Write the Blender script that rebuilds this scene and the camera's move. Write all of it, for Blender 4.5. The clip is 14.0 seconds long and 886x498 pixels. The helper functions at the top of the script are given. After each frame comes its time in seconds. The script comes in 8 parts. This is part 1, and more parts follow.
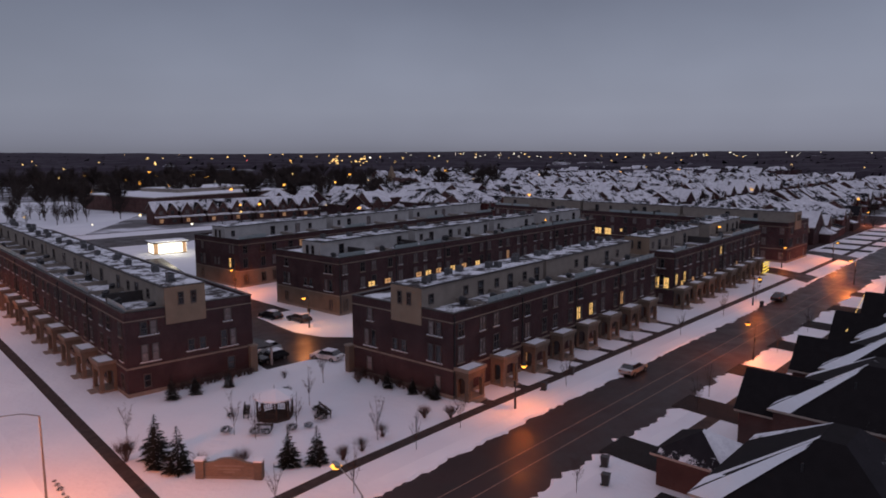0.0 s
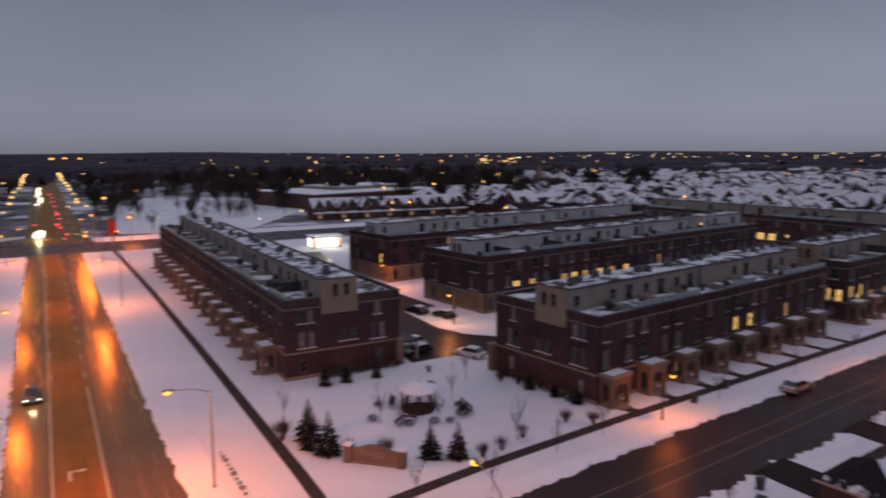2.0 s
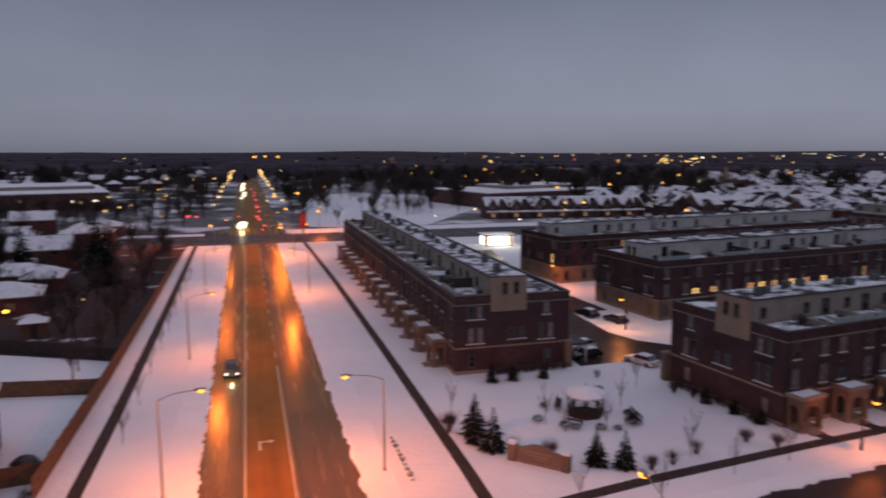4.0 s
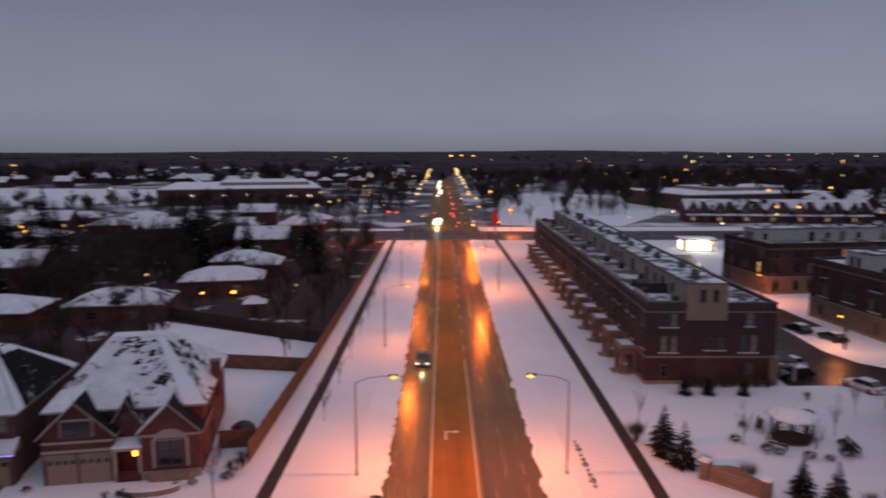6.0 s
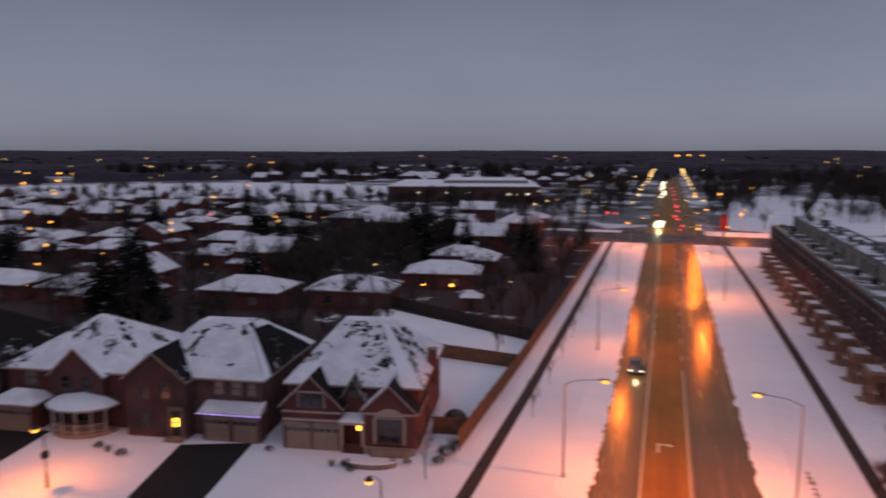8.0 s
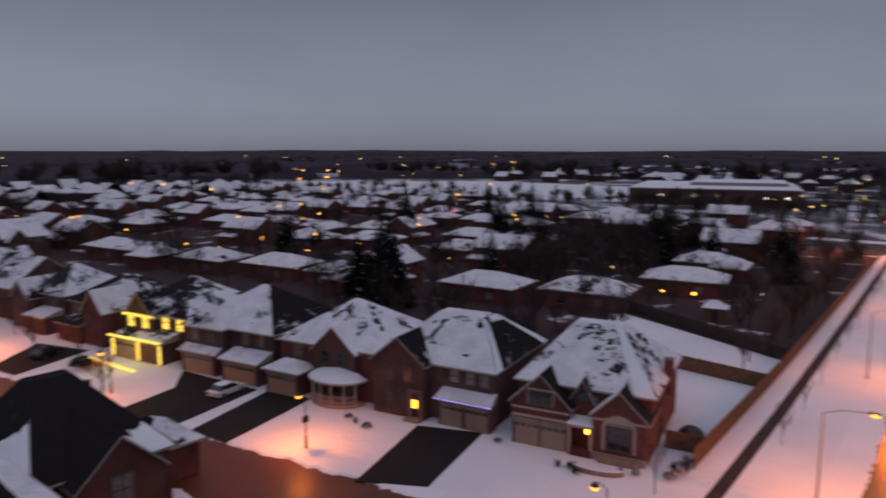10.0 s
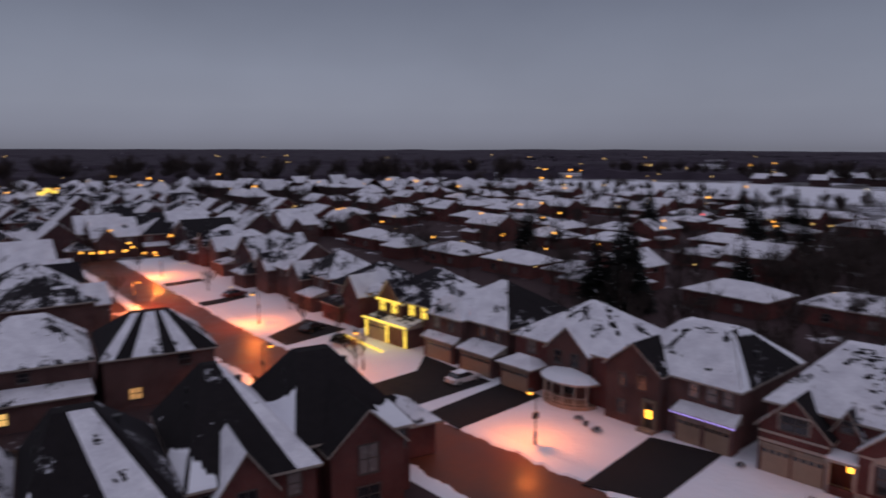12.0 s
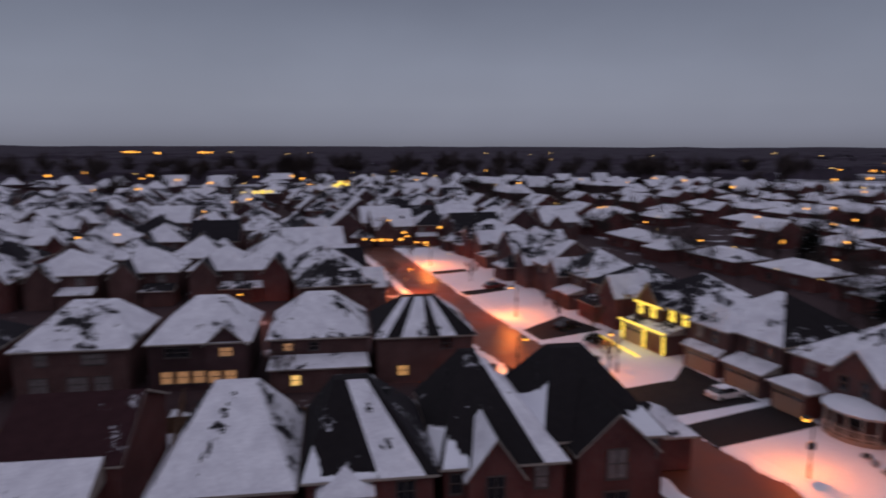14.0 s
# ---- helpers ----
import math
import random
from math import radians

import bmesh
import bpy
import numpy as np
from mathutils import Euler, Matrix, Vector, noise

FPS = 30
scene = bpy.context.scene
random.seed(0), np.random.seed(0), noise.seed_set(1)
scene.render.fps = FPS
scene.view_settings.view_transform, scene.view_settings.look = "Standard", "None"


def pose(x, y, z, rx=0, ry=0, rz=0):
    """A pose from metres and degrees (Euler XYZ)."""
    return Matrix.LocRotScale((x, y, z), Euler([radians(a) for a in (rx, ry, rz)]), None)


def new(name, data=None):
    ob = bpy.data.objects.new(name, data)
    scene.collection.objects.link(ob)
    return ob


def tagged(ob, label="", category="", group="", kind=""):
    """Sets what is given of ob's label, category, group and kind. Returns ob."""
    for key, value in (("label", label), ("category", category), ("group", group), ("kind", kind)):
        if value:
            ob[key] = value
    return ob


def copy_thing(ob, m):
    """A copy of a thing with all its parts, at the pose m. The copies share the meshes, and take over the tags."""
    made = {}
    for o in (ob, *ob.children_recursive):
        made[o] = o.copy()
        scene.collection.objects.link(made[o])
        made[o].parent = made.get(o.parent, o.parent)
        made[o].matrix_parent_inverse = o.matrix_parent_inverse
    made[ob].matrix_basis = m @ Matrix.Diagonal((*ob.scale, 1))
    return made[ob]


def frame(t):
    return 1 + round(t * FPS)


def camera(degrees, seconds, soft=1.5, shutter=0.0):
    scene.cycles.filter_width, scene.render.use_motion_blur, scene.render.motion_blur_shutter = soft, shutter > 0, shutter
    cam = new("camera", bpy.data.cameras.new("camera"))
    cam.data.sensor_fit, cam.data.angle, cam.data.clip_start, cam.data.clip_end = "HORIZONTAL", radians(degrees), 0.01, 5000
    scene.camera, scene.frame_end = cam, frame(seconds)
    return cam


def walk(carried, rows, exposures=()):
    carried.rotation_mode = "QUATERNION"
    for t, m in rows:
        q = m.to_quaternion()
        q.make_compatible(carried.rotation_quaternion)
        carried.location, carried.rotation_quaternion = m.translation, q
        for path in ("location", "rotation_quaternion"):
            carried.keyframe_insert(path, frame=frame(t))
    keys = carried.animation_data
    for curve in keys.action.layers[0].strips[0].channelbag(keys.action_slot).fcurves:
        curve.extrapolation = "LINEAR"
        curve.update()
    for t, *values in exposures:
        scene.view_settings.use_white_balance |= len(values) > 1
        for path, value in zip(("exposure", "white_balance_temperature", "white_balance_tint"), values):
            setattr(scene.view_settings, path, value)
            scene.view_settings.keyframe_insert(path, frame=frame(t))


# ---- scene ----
cam = camera(64.3, 14.0, soft=1.8, shutter=1.15)
EYE = (0.0, 0.0, 28.0)
# seconds, yaw to the left of the avenue, pitch, roll: the drone hovers and turns
ROWS = [
    (0, -41.48, -7.98, -0.20),
    (0.5, -40.77, -7.97, -0.22),
    (1, -38.03, -7.96, -0.26),
    (1.5, -33.83, -7.96, -0.25),
    (2, -29.56, -7.96, -0.18),
    (2.5, -25.81, -7.97, -0.13),
    (3, -22.55, -7.97, -0.10),
    (5.5, -4.02, -8.02, -0.04),
    (6, -0.05, -8.03, -0.02),
    (6.5, 4.12, -8.03, 0.02),
    (7, 8.38, -8.04, 0.04),
    (7.5, 12.77, -8.07, 0.07),
    (8, 17.53, -8.09, 0.02),
    (10.5, 41.54, -8.11, 0.04),
    (11, 46.35, -8.11, 0.04),
    (11.5, 51.27, -8.13, 0.08),
    (12, 56.15, -8.19, 0.15),
    (12.5, 61.07, -8.25, 0.17),
    (13, 65.99, -8.29, 0.16),
    (13.5, 71.21, -8.37, 0.22),
    (14, 77.19, -8.44, 0.16),
]
walk(cam, [(t, pose(*EYE, 0, 0, yaw) @ pose(0, 0, 0, 90 + pitch, 0, 0) @ pose(0, 0, 0, 0, 0, roll)) for t, yaw, pitch, roll in ROWS])

# ---- sky and light ----
world = bpy.data.worlds.new("dusk_sky")
scene.world = world
world.use_nodes = True
wn, wl = world.node_tree.nodes, world.node_tree.links
wn.clear()
w_out = wn.new("ShaderNodeOutputWorld")
w_bg = wn.new("ShaderNodeBackground")
w_co = wn.new("ShaderNodeTexCoord")
w_sep = wn.new("ShaderNodeSeparateXYZ")
w_ramp = wn.new("ShaderNodeValToRGB")
w_noise = wn.new("ShaderNodeTexNoise")
w_map = wn.new("ShaderNodeMapping")
w_mix = wn.new("ShaderNodeMix")
w_mr = wn.new("ShaderNodeMapRange")
wl.new(w_co.outputs["Generated"], w_sep.inputs[0])
wl.new(w_sep.outputs["Z"], w_ramp.inputs[0])
ramp = w_ramp.color_ramp
ramp.elements[0].position, ramp.elements[0].color = 0.0, (0.182, 0.187, 0.235, 1)
ramp.elements[1].position, ramp.elements[1].color = 1.0, (0.440, 0.420, 0.535, 1)
for at, col in ((0.010, (0.208, 0.215, 0.272, 1)), (0.026, (0.232, 0.243, 0.308, 1)), (0.055, (0.246, 0.262, 0.331, 1)), (0.10, (0.230, 0.250, 0.322, 1)), (0.15, (0.197, 0.218, 0.287, 1)), (0.21, (0.153, 0.172, 0.236, 1)), (0.36, (0.290, 0.284, 0.366, 1))):
    e = ramp.elements.new(at)
    e.color = col
w_map.inputs["Scale"].default_value = (1.3, 1.3, 2.6)
wl.new(w_co.outputs["Generated"], w_map.inputs[0])
wl.new(w_map.outputs[0], w_noise.inputs["Vector"])
w_noise.inputs["Scale"].default_value = 1.5
w_noise.inputs["Detail"].default_value = 4.0
wl.new(w_noise.outputs["Fac"], w_mr.inputs["Value"])
w_mr.inputs["From Min"].default_value, w_mr.inputs["From Max"].default_value = 0.3, 0.7
w_mr.inputs["To Min"].default_value, w_mr.inputs["To Max"].default_value = 0.90, 1.09
w_mix.data_type, w_mix.blend_type = "RGBA", "MULTIPLY"
w_mix.inputs["Factor"].default_value = 1.0
wl.new(w_ramp.outputs[0], w_mix.inputs["A"])
w_east = wn.new("ShaderNodeMapRange")
w_east.inputs["From Min"].default_value, w_east.inputs["From Max"].default_value = -0.1, 0.95
w_east.inputs["To Min"].default_value, w_east.inputs["To Max"].default_value = 0.985, 1.17
w_mul = wn.new("ShaderNodeMath")
w_mul.operation = "MULTIPLY"
wl.new(w_sep.outputs["X"], w_east.inputs["Value"])
wl.new(w_mr.outputs[0], w_mul.inputs[0])
wl.new(w_east.outputs[0], w_mul.inputs[1])
wl.new(w_mul.outputs[0], w_mix.inputs["B"])
wl.new(w_mix.outputs["Result"], w_bg.inputs["Color"])
w_bg.inputs["Strength"].default_value = 0.96
wl.new(w_bg.outputs[0], w_out.inputs[0])

SODIUM = (1.0, 0.215, 0.036)


def lamp_light(x, y, z, watts, colour=SODIUM, radius=0.18, cone=176, soft=0.2):
    """A lantern that throws its light down, or all round without a cone."""
    data = bpy.data.lights.new("street_light", "SPOT" if cone else "POINT")
    data.energy, data.color, data.shadow_soft_size = watts, colour, radius
    if cone:
        data.spot_size, data.spot_blend = radians(cone), soft
    ob = new("street_light", data)
    ob.location = (x, y, z)
    return ob


# ---- materials ----
def material(name, build, rough=0.8, metal=0.0):
    m = bpy.data.materials.new(name)
    m.use_nodes = True
    nt = m.node_tree
    b = nt.nodes["Principled BSDF"]
    b.inputs["Roughness"].default_value, b.inputs["Metallic"].default_value = rough, metal
    if rough > 0.6:
        b.inputs["Specular IOR Level"].default_value = 0.12
    build(nt, b)
    return m


def node(nt, kind, **inputs):
    n = nt.nodes.new(kind)
    for key, value in inputs.items():
        n.inputs[key.replace("_", " ")].default_value = value
    return n


def place_node(nt):
    """Position in metres."""
    geo = nt.nodes.new("ShaderNodeNewGeometry")
    return geo.outputs["Position"]


def noise_node(nt, scale, detail=4.0, rough=0.55, vector=None):
    n = node(nt, "ShaderNodeTexNoise", Scale=scale, Detail=detail, Roughness=rough)
    nt.links.new(vector or place_node(nt), n.inputs["Vector"])
    return n.outputs["Fac"]


def ranged(nt, value, a, b, c=0.0, d=1.0):
    n = node(nt, "ShaderNodeMapRange", From_Min=a, From_Max=b, To_Min=c, To_Max=d)
    nt.links.new(value, n.inputs["Value"])
    return n.outputs[0]


def math_node(nt, op, a, b):
    n = nt.nodes.new("ShaderNodeMath")
    n.operation = op
    for i, v in enumerate((a, b)):
        if isinstance(v, (int, float)):
            n.inputs[i].default_value = v
        else:
            nt.links.new(v, n.inputs[i])
    return n.outputs[0]


def mixed(nt, fac, a, b):
    n = nt.nodes.new("ShaderNodeMix")
    n.data_type = "RGBA"
    for key, v in (("Factor", fac), ("A", a), ("B", b)):
        if isinstance(v, (int, float)):
            n.inputs[key].default_value = v
        elif isinstance(v, tuple):
            n.inputs[key].default_value = (*v[:3], 1)
        else:
            nt.links.new(v, n.inputs[key])
    return n.outputs["Result"]


def bumped(nt, b, height, strength=0.3, distance=0.05):
    n = node(nt, "ShaderNodeBump", Strength=strength, Distance=distance)
    nt.links.new(height, n.inputs["Height"])
    nt.links.new(n.outputs[0], b.inputs["Normal"])


def random_value(nt):
    return nt.nodes.new("ShaderNodeObjectInfo").outputs["Random"]


def plain(name, colour, rough=0.7, metal=0.0, vary=0.25, scale=1.3, bump=0.0, fine=18.0):
    """A painted or cast surface with blotches, grain and a little wear."""
    def build(nt, b):
        big = ranged(nt, noise_node(nt, scale, 5), 0.3, 0.7, 1 - vary, 1 + vary)
        small = ranged(nt, noise_node(nt, fine, 3), 0.3, 0.7, 1 - vary * 0.5, 1 + vary * 0.5)
        k = math_node(nt, "MULTIPLY", big, small)
        n = nt.nodes.new("ShaderNodeMix")
        n.data_type, n.blend_type = "RGBA", "MULTIPLY"
        n.inputs["Factor"].default_value = 1.0
        n.inputs["A"].default_value = (*colour, 1)
        nt.links.new(k, n.inputs["B"])
        nt.links.new(n.outputs["Result"], b.inputs["Base Color"])
        if bump:
            bumped(nt, b, noise_node(nt, fine, 4), bump)
    return material(name, build, rough, metal)


def brick_material(name, c1, c2, mortar, vary=0.3):
    """Courses of 75 mm, laid by the wall's own axes."""
    def build(nt, b):
        co = nt.nodes.new("ShaderNodeTexCoord")
        sep = nt.nodes.new("ShaderNodeSeparateXYZ")
        nt.links.new(co.outputs["Object"], sep.inputs[0])
        along = math_node(nt, "ADD", sep.outputs["X"], sep.outputs["Y"])
        comb = nt.nodes.new("ShaderNodeCombineXYZ")
        nt.links.new(along, comb.inputs["X"])
        nt.links.new(sep.outputs["Z"], comb.inputs["Y"])
        br = node(nt, "ShaderNodeTexBrick", Scale=1.0, Mortar_Size=0.008, Brick_Width=0.23, Row_Height=0.075, Bias=-0.2)
        nt.links.new(comb.outputs[0], br.inputs["Vector"])
        br.inputs["Color1"].default_value = (*c1, 1)
        br.inputs["Color2"].default_value = (*c2, 1)
        br.inputs["Mortar"].default_value = (*mortar, 1)
        big = ranged(nt, noise_node(nt, 0.35, 5), 0.3, 0.7, 1 - vary, 1 + vary)
        tone = ranged(nt, random_value(nt), 0, 1, 0.85, 1.15)
        n = nt.nodes.new("ShaderNodeMix")
        n.data_type, n.blend_type = "RGBA", "MULTIPLY"
        n.inputs["Factor"].default_value = 1.0
        nt.links.new(br.outputs["Color"], n.inputs["A"])
        nt.links.new(math_node(nt, "MULTIPLY", big, tone), n.inputs["B"])
        nt.links.new(n.outputs["Result"], b.inputs["Base Color"])
        bumped(nt, b, br.outputs["Fac"], -0.25, 0.01)
    return material(name, build, 0.85)


def snow_build(nt, b):
    big = ranged(nt, noise_node(nt, 0.09, 6), 0.3, 0.7, 0.0, 1.0)
    fine = noise_node(nt, 2.2, 6)
    nt.links.new(mixed(nt, big, (0.70, 0.72, 0.78), (0.80, 0.82, 0.86)), b.inputs["Base Color"])
    bumped(nt, b, math_node(nt, "ADD", fine, math_node(nt, "MULTIPLY", noise_node(nt, 0.5, 4), 1.5)), 0.45, 0.12)


SNOW = material("snow", snow_build, 0.75)


def lawn_snow_build(nt, b):
    """Snow with trodden marks, grit and blades of grass that show through."""
    big = ranged(nt, noise_node(nt, 0.06, 6), 0.3, 0.7, 0.0, 1.0)
    spots = ranged(nt, noise_node(nt, 0.9, 8, 0.7), 0.66, 0.74, 0.0, 0.45)
    base = mixed(nt, big, (0.66, 0.68, 0.74), (0.79, 0.81, 0.85))
    nt.links.new(mixed(nt, spots, base, (0.30, 0.28, 0.25)), b.inputs["Base Color"])
    bumped(nt, b, math_node(nt, "ADD", noise_node(nt, 1.6, 6), math_node(nt, "MULTIPLY", noise_node(nt, 0.4, 4), 2.0)), 0.5, 0.15)


LAWN = material("snowy_lawn", lawn_snow_build, 0.8)


def yard_build(nt, b):
    """Gardens: hedges' litter, dark beds and trodden ground between patches of snow."""
    k = ranged(nt, noise_node(nt, 0.10, 6, 0.65), 0.60, 0.66)
    base = mixed(nt, noise_node(nt, 0.8, 5), (0.038, 0.024, 0.026), (0.068, 0.045, 0.046))
    nt.links.new(mixed(nt, k, base, (0.70, 0.72, 0.77)), b.inputs["Base Color"])
    bumped(nt, b, noise_node(nt, 1.2, 5), 0.4, 0.15)


YARD = material("dark_gardens_with_snow", yard_build, 0.9)


def roof_build(snow_lo, snow_hi, tone, swing=1.0):
    """Asphalt shingles under wind-blown snow, which some slopes have lost."""
    def build(nt, b):
        geo = nt.nodes.new("ShaderNodeNewGeometry")
        sep = nt.nodes.new("ShaderNodeSeparateXYZ")
        nt.links.new(geo.outputs["Normal"], sep.inputs[0])
        r1 = random_value(nt)
        r2 = math_node(nt, "FRACT", math_node(nt, "MULTIPLY", r1, 17.3), 0.0)
        lean = math_node(nt, "ADD", math_node(nt, "MULTIPLY", sep.outputs["Y"], ranged(nt, r1, 0, 1, -0.32 * swing, 0.16 * swing)), math_node(nt, "MULTIPLY", sep.outputs["X"], ranged(nt, r2, 0, 1, -0.28 * swing, 0.28 * swing)))
        n1 = math_node(nt, "ADD", math_node(nt, "MULTIPLY", noise_node(nt, 0.22, 3, 0.6), 0.55), math_node(nt, "MULTIPLY", noise_node(nt, 0.9, 8, 0.75), 0.45))
        rnd = ranged(nt, r2, 0, 1, -0.05, 0.05)
        k = math_node(nt, "ADD", math_node(nt, "ADD", n1, lean), rnd)
        fine = ranged(nt, noise_node(nt, 3.5, 4), 0.3, 0.7, -0.03, 0.03)
        fac = ranged(nt, math_node(nt, "ADD", k, fine), snow_lo, snow_hi)
        sh = mixed(nt, noise_node(nt, 1.2, 5), tuple(0.6 * c for c in tone), tuple(1.4 * c for c in tone))
        drift = ranged(nt, math_node(nt, "ADD", math_node(nt, "MULTIPLY", noise_node(nt, 0.55, 5, 0.6), 0.6), math_node(nt, "MULTIPLY", noise_node(nt, 4.0, 4, 0.6), 0.4)), 0.36, 0.64)
        nt.links.new(mixed(nt, fac, sh, mixed(nt, drift, (0.57, 0.57, 0.62), (0.80, 0.81, 0.85))), b.inputs["Base Color"])
        bumped(nt, b, math_node(nt, "ADD", noise_node(nt, 6.0, 3), math_node(nt, "MULTIPLY", fac, 2.0)), 0.4, 0.06)
    return build


ROOF_MIXED = material("snowy_shingles", roof_build(0.50, 0.54, (0.018, 0.016, 0.019), 0.9), 0.85)
ROOF_WHITE = material("deep_snow_roof", roof_build(0.41, 0.46, (0.020, 0.018, 0.020)), 0.85)
ROOF_SNOW = material("full_snow_roof", roof_build(0.392, 0.430, (0.022, 0.020, 0.022), 0.15), 0.85)
ROOF_PATCH = material("thawing_snow_roof", roof_build(0.425, 0.462, (0.022, 0.020, 0.022), 0.12), 0.85)
ROOF_BARE = material("bare_shingles", roof_build(0.66, 0.70, (0.014, 0.012, 0.013), 0.12), 0.9)
ROOF_MAROON = material("maroon_shingles", roof_build(0.64, 0.68, (0.034, 0.014, 0.016), 0.12), 0.9)
ROOF_WORN = material("patchy_snow_roof", roof_build(0.455, 0.49, (0.020, 0.018, 0.020), 0.2), 0.85)


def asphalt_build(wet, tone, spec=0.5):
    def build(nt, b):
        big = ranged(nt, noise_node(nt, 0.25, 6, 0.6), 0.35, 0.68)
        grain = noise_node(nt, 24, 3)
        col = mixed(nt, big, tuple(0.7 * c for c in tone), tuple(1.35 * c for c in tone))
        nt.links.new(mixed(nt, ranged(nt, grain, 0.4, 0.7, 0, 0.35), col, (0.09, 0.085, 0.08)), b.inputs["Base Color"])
        nt.links.new(ranged(nt, big, 0, 1, wet, wet + 0.22), b.inputs["Roughness"])
        b.inputs["Specular IOR Level"].default_value = 0.1 if wet > 0.5 else spec
        bumped(nt, b, grain, 0.12, 0.02)
    return build


ASPHALT = material("wet_asphalt", asphalt_build(0.32, (0.026, 0.015, 0.016), 0.12), 0.35)
# brown-orange tone: glow of the street lamps put into the base colour
WEST_ASPHALT = material("lamp_tinted_wet_asphalt", asphalt_build(0.36, (0.120, 0.040, 0.022), 0.16), 0.35)


def avenue_build(nt, b):
    """Brighter centre lane, darker wet side lanes: tracks and damp seams that run along the carriageway. Lamplight
    orange is put into the colours.
    """
    sep = nt.nodes.new("ShaderNodeSeparateXYZ")
    nt.links.new(place_node(nt), sep.inputs[0])
    mp = nt.nodes.new("ShaderNodeMapping")
    nt.links.new(place_node(nt), mp.inputs["Vector"])
    mp.inputs["Scale"].default_value = (1.0, 0.035, 1.0)
    tracks = ranged(nt, noise_node(nt, 0.75, 5, 0.65, mp.outputs[0]), 0.35, 0.65)
    worn = ranged(nt, noise_node(nt, 0.16, 5, 0.6), 0.35, 0.68)
    grain = noise_node(nt, 24, 3)
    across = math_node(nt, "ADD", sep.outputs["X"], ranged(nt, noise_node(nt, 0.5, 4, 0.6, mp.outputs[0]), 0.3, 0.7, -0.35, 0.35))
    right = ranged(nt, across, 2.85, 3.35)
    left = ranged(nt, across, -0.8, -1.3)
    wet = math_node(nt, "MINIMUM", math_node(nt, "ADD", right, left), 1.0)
    # orange of the lamplight painted into the lanes, strongest in the centre
    lit_centre = mixed(nt, tracks, (0.200, 0.082, 0.012), (0.290, 0.118, 0.016))
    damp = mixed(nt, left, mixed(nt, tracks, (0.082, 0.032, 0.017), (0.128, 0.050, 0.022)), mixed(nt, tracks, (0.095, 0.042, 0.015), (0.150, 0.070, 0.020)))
    col = mixed(nt, wet, lit_centre, damp)
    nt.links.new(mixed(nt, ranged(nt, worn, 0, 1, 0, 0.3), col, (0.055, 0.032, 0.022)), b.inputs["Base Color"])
    dry = math_node(nt, "MULTIPLY", math_node(nt, "SUBTRACT", 1.0, wet), 0.10)
    rough = math_node(nt, "ADD", ranged(nt, tracks, 0, 1, 0.19, 0.30), dry)
    b.inputs["Roughness"].default_value, b.inputs["Specular IOR Level"].default_value = 0.6, 0.04
    bumped(nt, b, grain, 0.12, 0.02)
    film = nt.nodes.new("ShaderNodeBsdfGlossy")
    # amber tint puts the lamp colour into every reflection
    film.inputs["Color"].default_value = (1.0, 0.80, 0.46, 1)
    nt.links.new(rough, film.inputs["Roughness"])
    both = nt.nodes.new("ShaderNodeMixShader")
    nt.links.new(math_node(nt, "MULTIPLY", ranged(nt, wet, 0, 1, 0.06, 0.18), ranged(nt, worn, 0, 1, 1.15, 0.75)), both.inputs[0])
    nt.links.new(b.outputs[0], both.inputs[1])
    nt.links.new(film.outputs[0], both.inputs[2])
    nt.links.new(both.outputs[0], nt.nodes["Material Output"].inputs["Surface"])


AVENUE = material("lamplit_wet_asphalt", avenue_build, 0.35)
DRIVE = material("dark_driveway", asphalt_build(0.7, (0.012, 0.010, 0.011)), 0.7)
PATH = plain("damp_concrete", (0.048, 0.036, 0.033), 0.75, vary=0.3, bump=0.2)
FADED = plain("faded_road_paint", (0.15, 0.10, 0.075), 0.6, vary=0.4, scale=2)
PAINT = plain("worn_road_paint", (0.55, 0.50, 0.36), 0.6, vary=0.35, scale=3)
BRICK_DARK = brick_material("dark_red_brick", (0.072, 0.034, 0.035), (0.052, 0.027, 0.029), (0.082, 0.063, 0.063))
BRICK_RED = brick_material("red_brick", (0.132, 0.038, 0.033), (0.092, 0.029, 0.028), (0.120, 0.083, 0.078))
BRICK_BROWN = brick_material("brown_brick", (0.110, 0.053, 0.048), (0.084, 0.043, 0.040), (0.118, 0.083, 0.078))
STONE = brick_material("tan_stone", (0.185, 0.134, 0.098), (0.140, 0.102, 0.076), (0.165, 0.135, 0.112), 0.2)
CAST = plain("cast_stone_trim", (0.23, 0.185, 0.15), 0.8, vary=0.15)
WINFRAME = plain("brown_window_frame", (0.075, 0.058, 0.052), 0.6, vary=0.1)
STUCCO = plain("beige_stucco", (0.27, 0.20, 0.145), 0.85, vary=0.12, scale=0.6, bump=0.1)
SIDING = plain("grey_siding", (0.265, 0.232, 0.200), 0.8, vary=0.12, scale=0.7)
PALE_SIDING = plain("pale_grey_siding", (0.40, 0.395, 0.385), 0.8, vary=0.12, scale=0.7)
TRIM = plain("pale_trim_paint", (0.34, 0.29, 0.25), 0.6, vary=0.1)
DARKTRIM = plain("dark_metal", (0.03, 0.03, 0.032), 0.5, 0.3, vary=0.2)
GARAGE = plain("beige_garage_paint", (0.27, 0.20, 0.145), 0.55, vary=0.08)
WOOD = plain("weathered_fence_wood", (0.13, 0.078, 0.05), 0.85, vary=0.3, scale=2.0, bump=0.2)
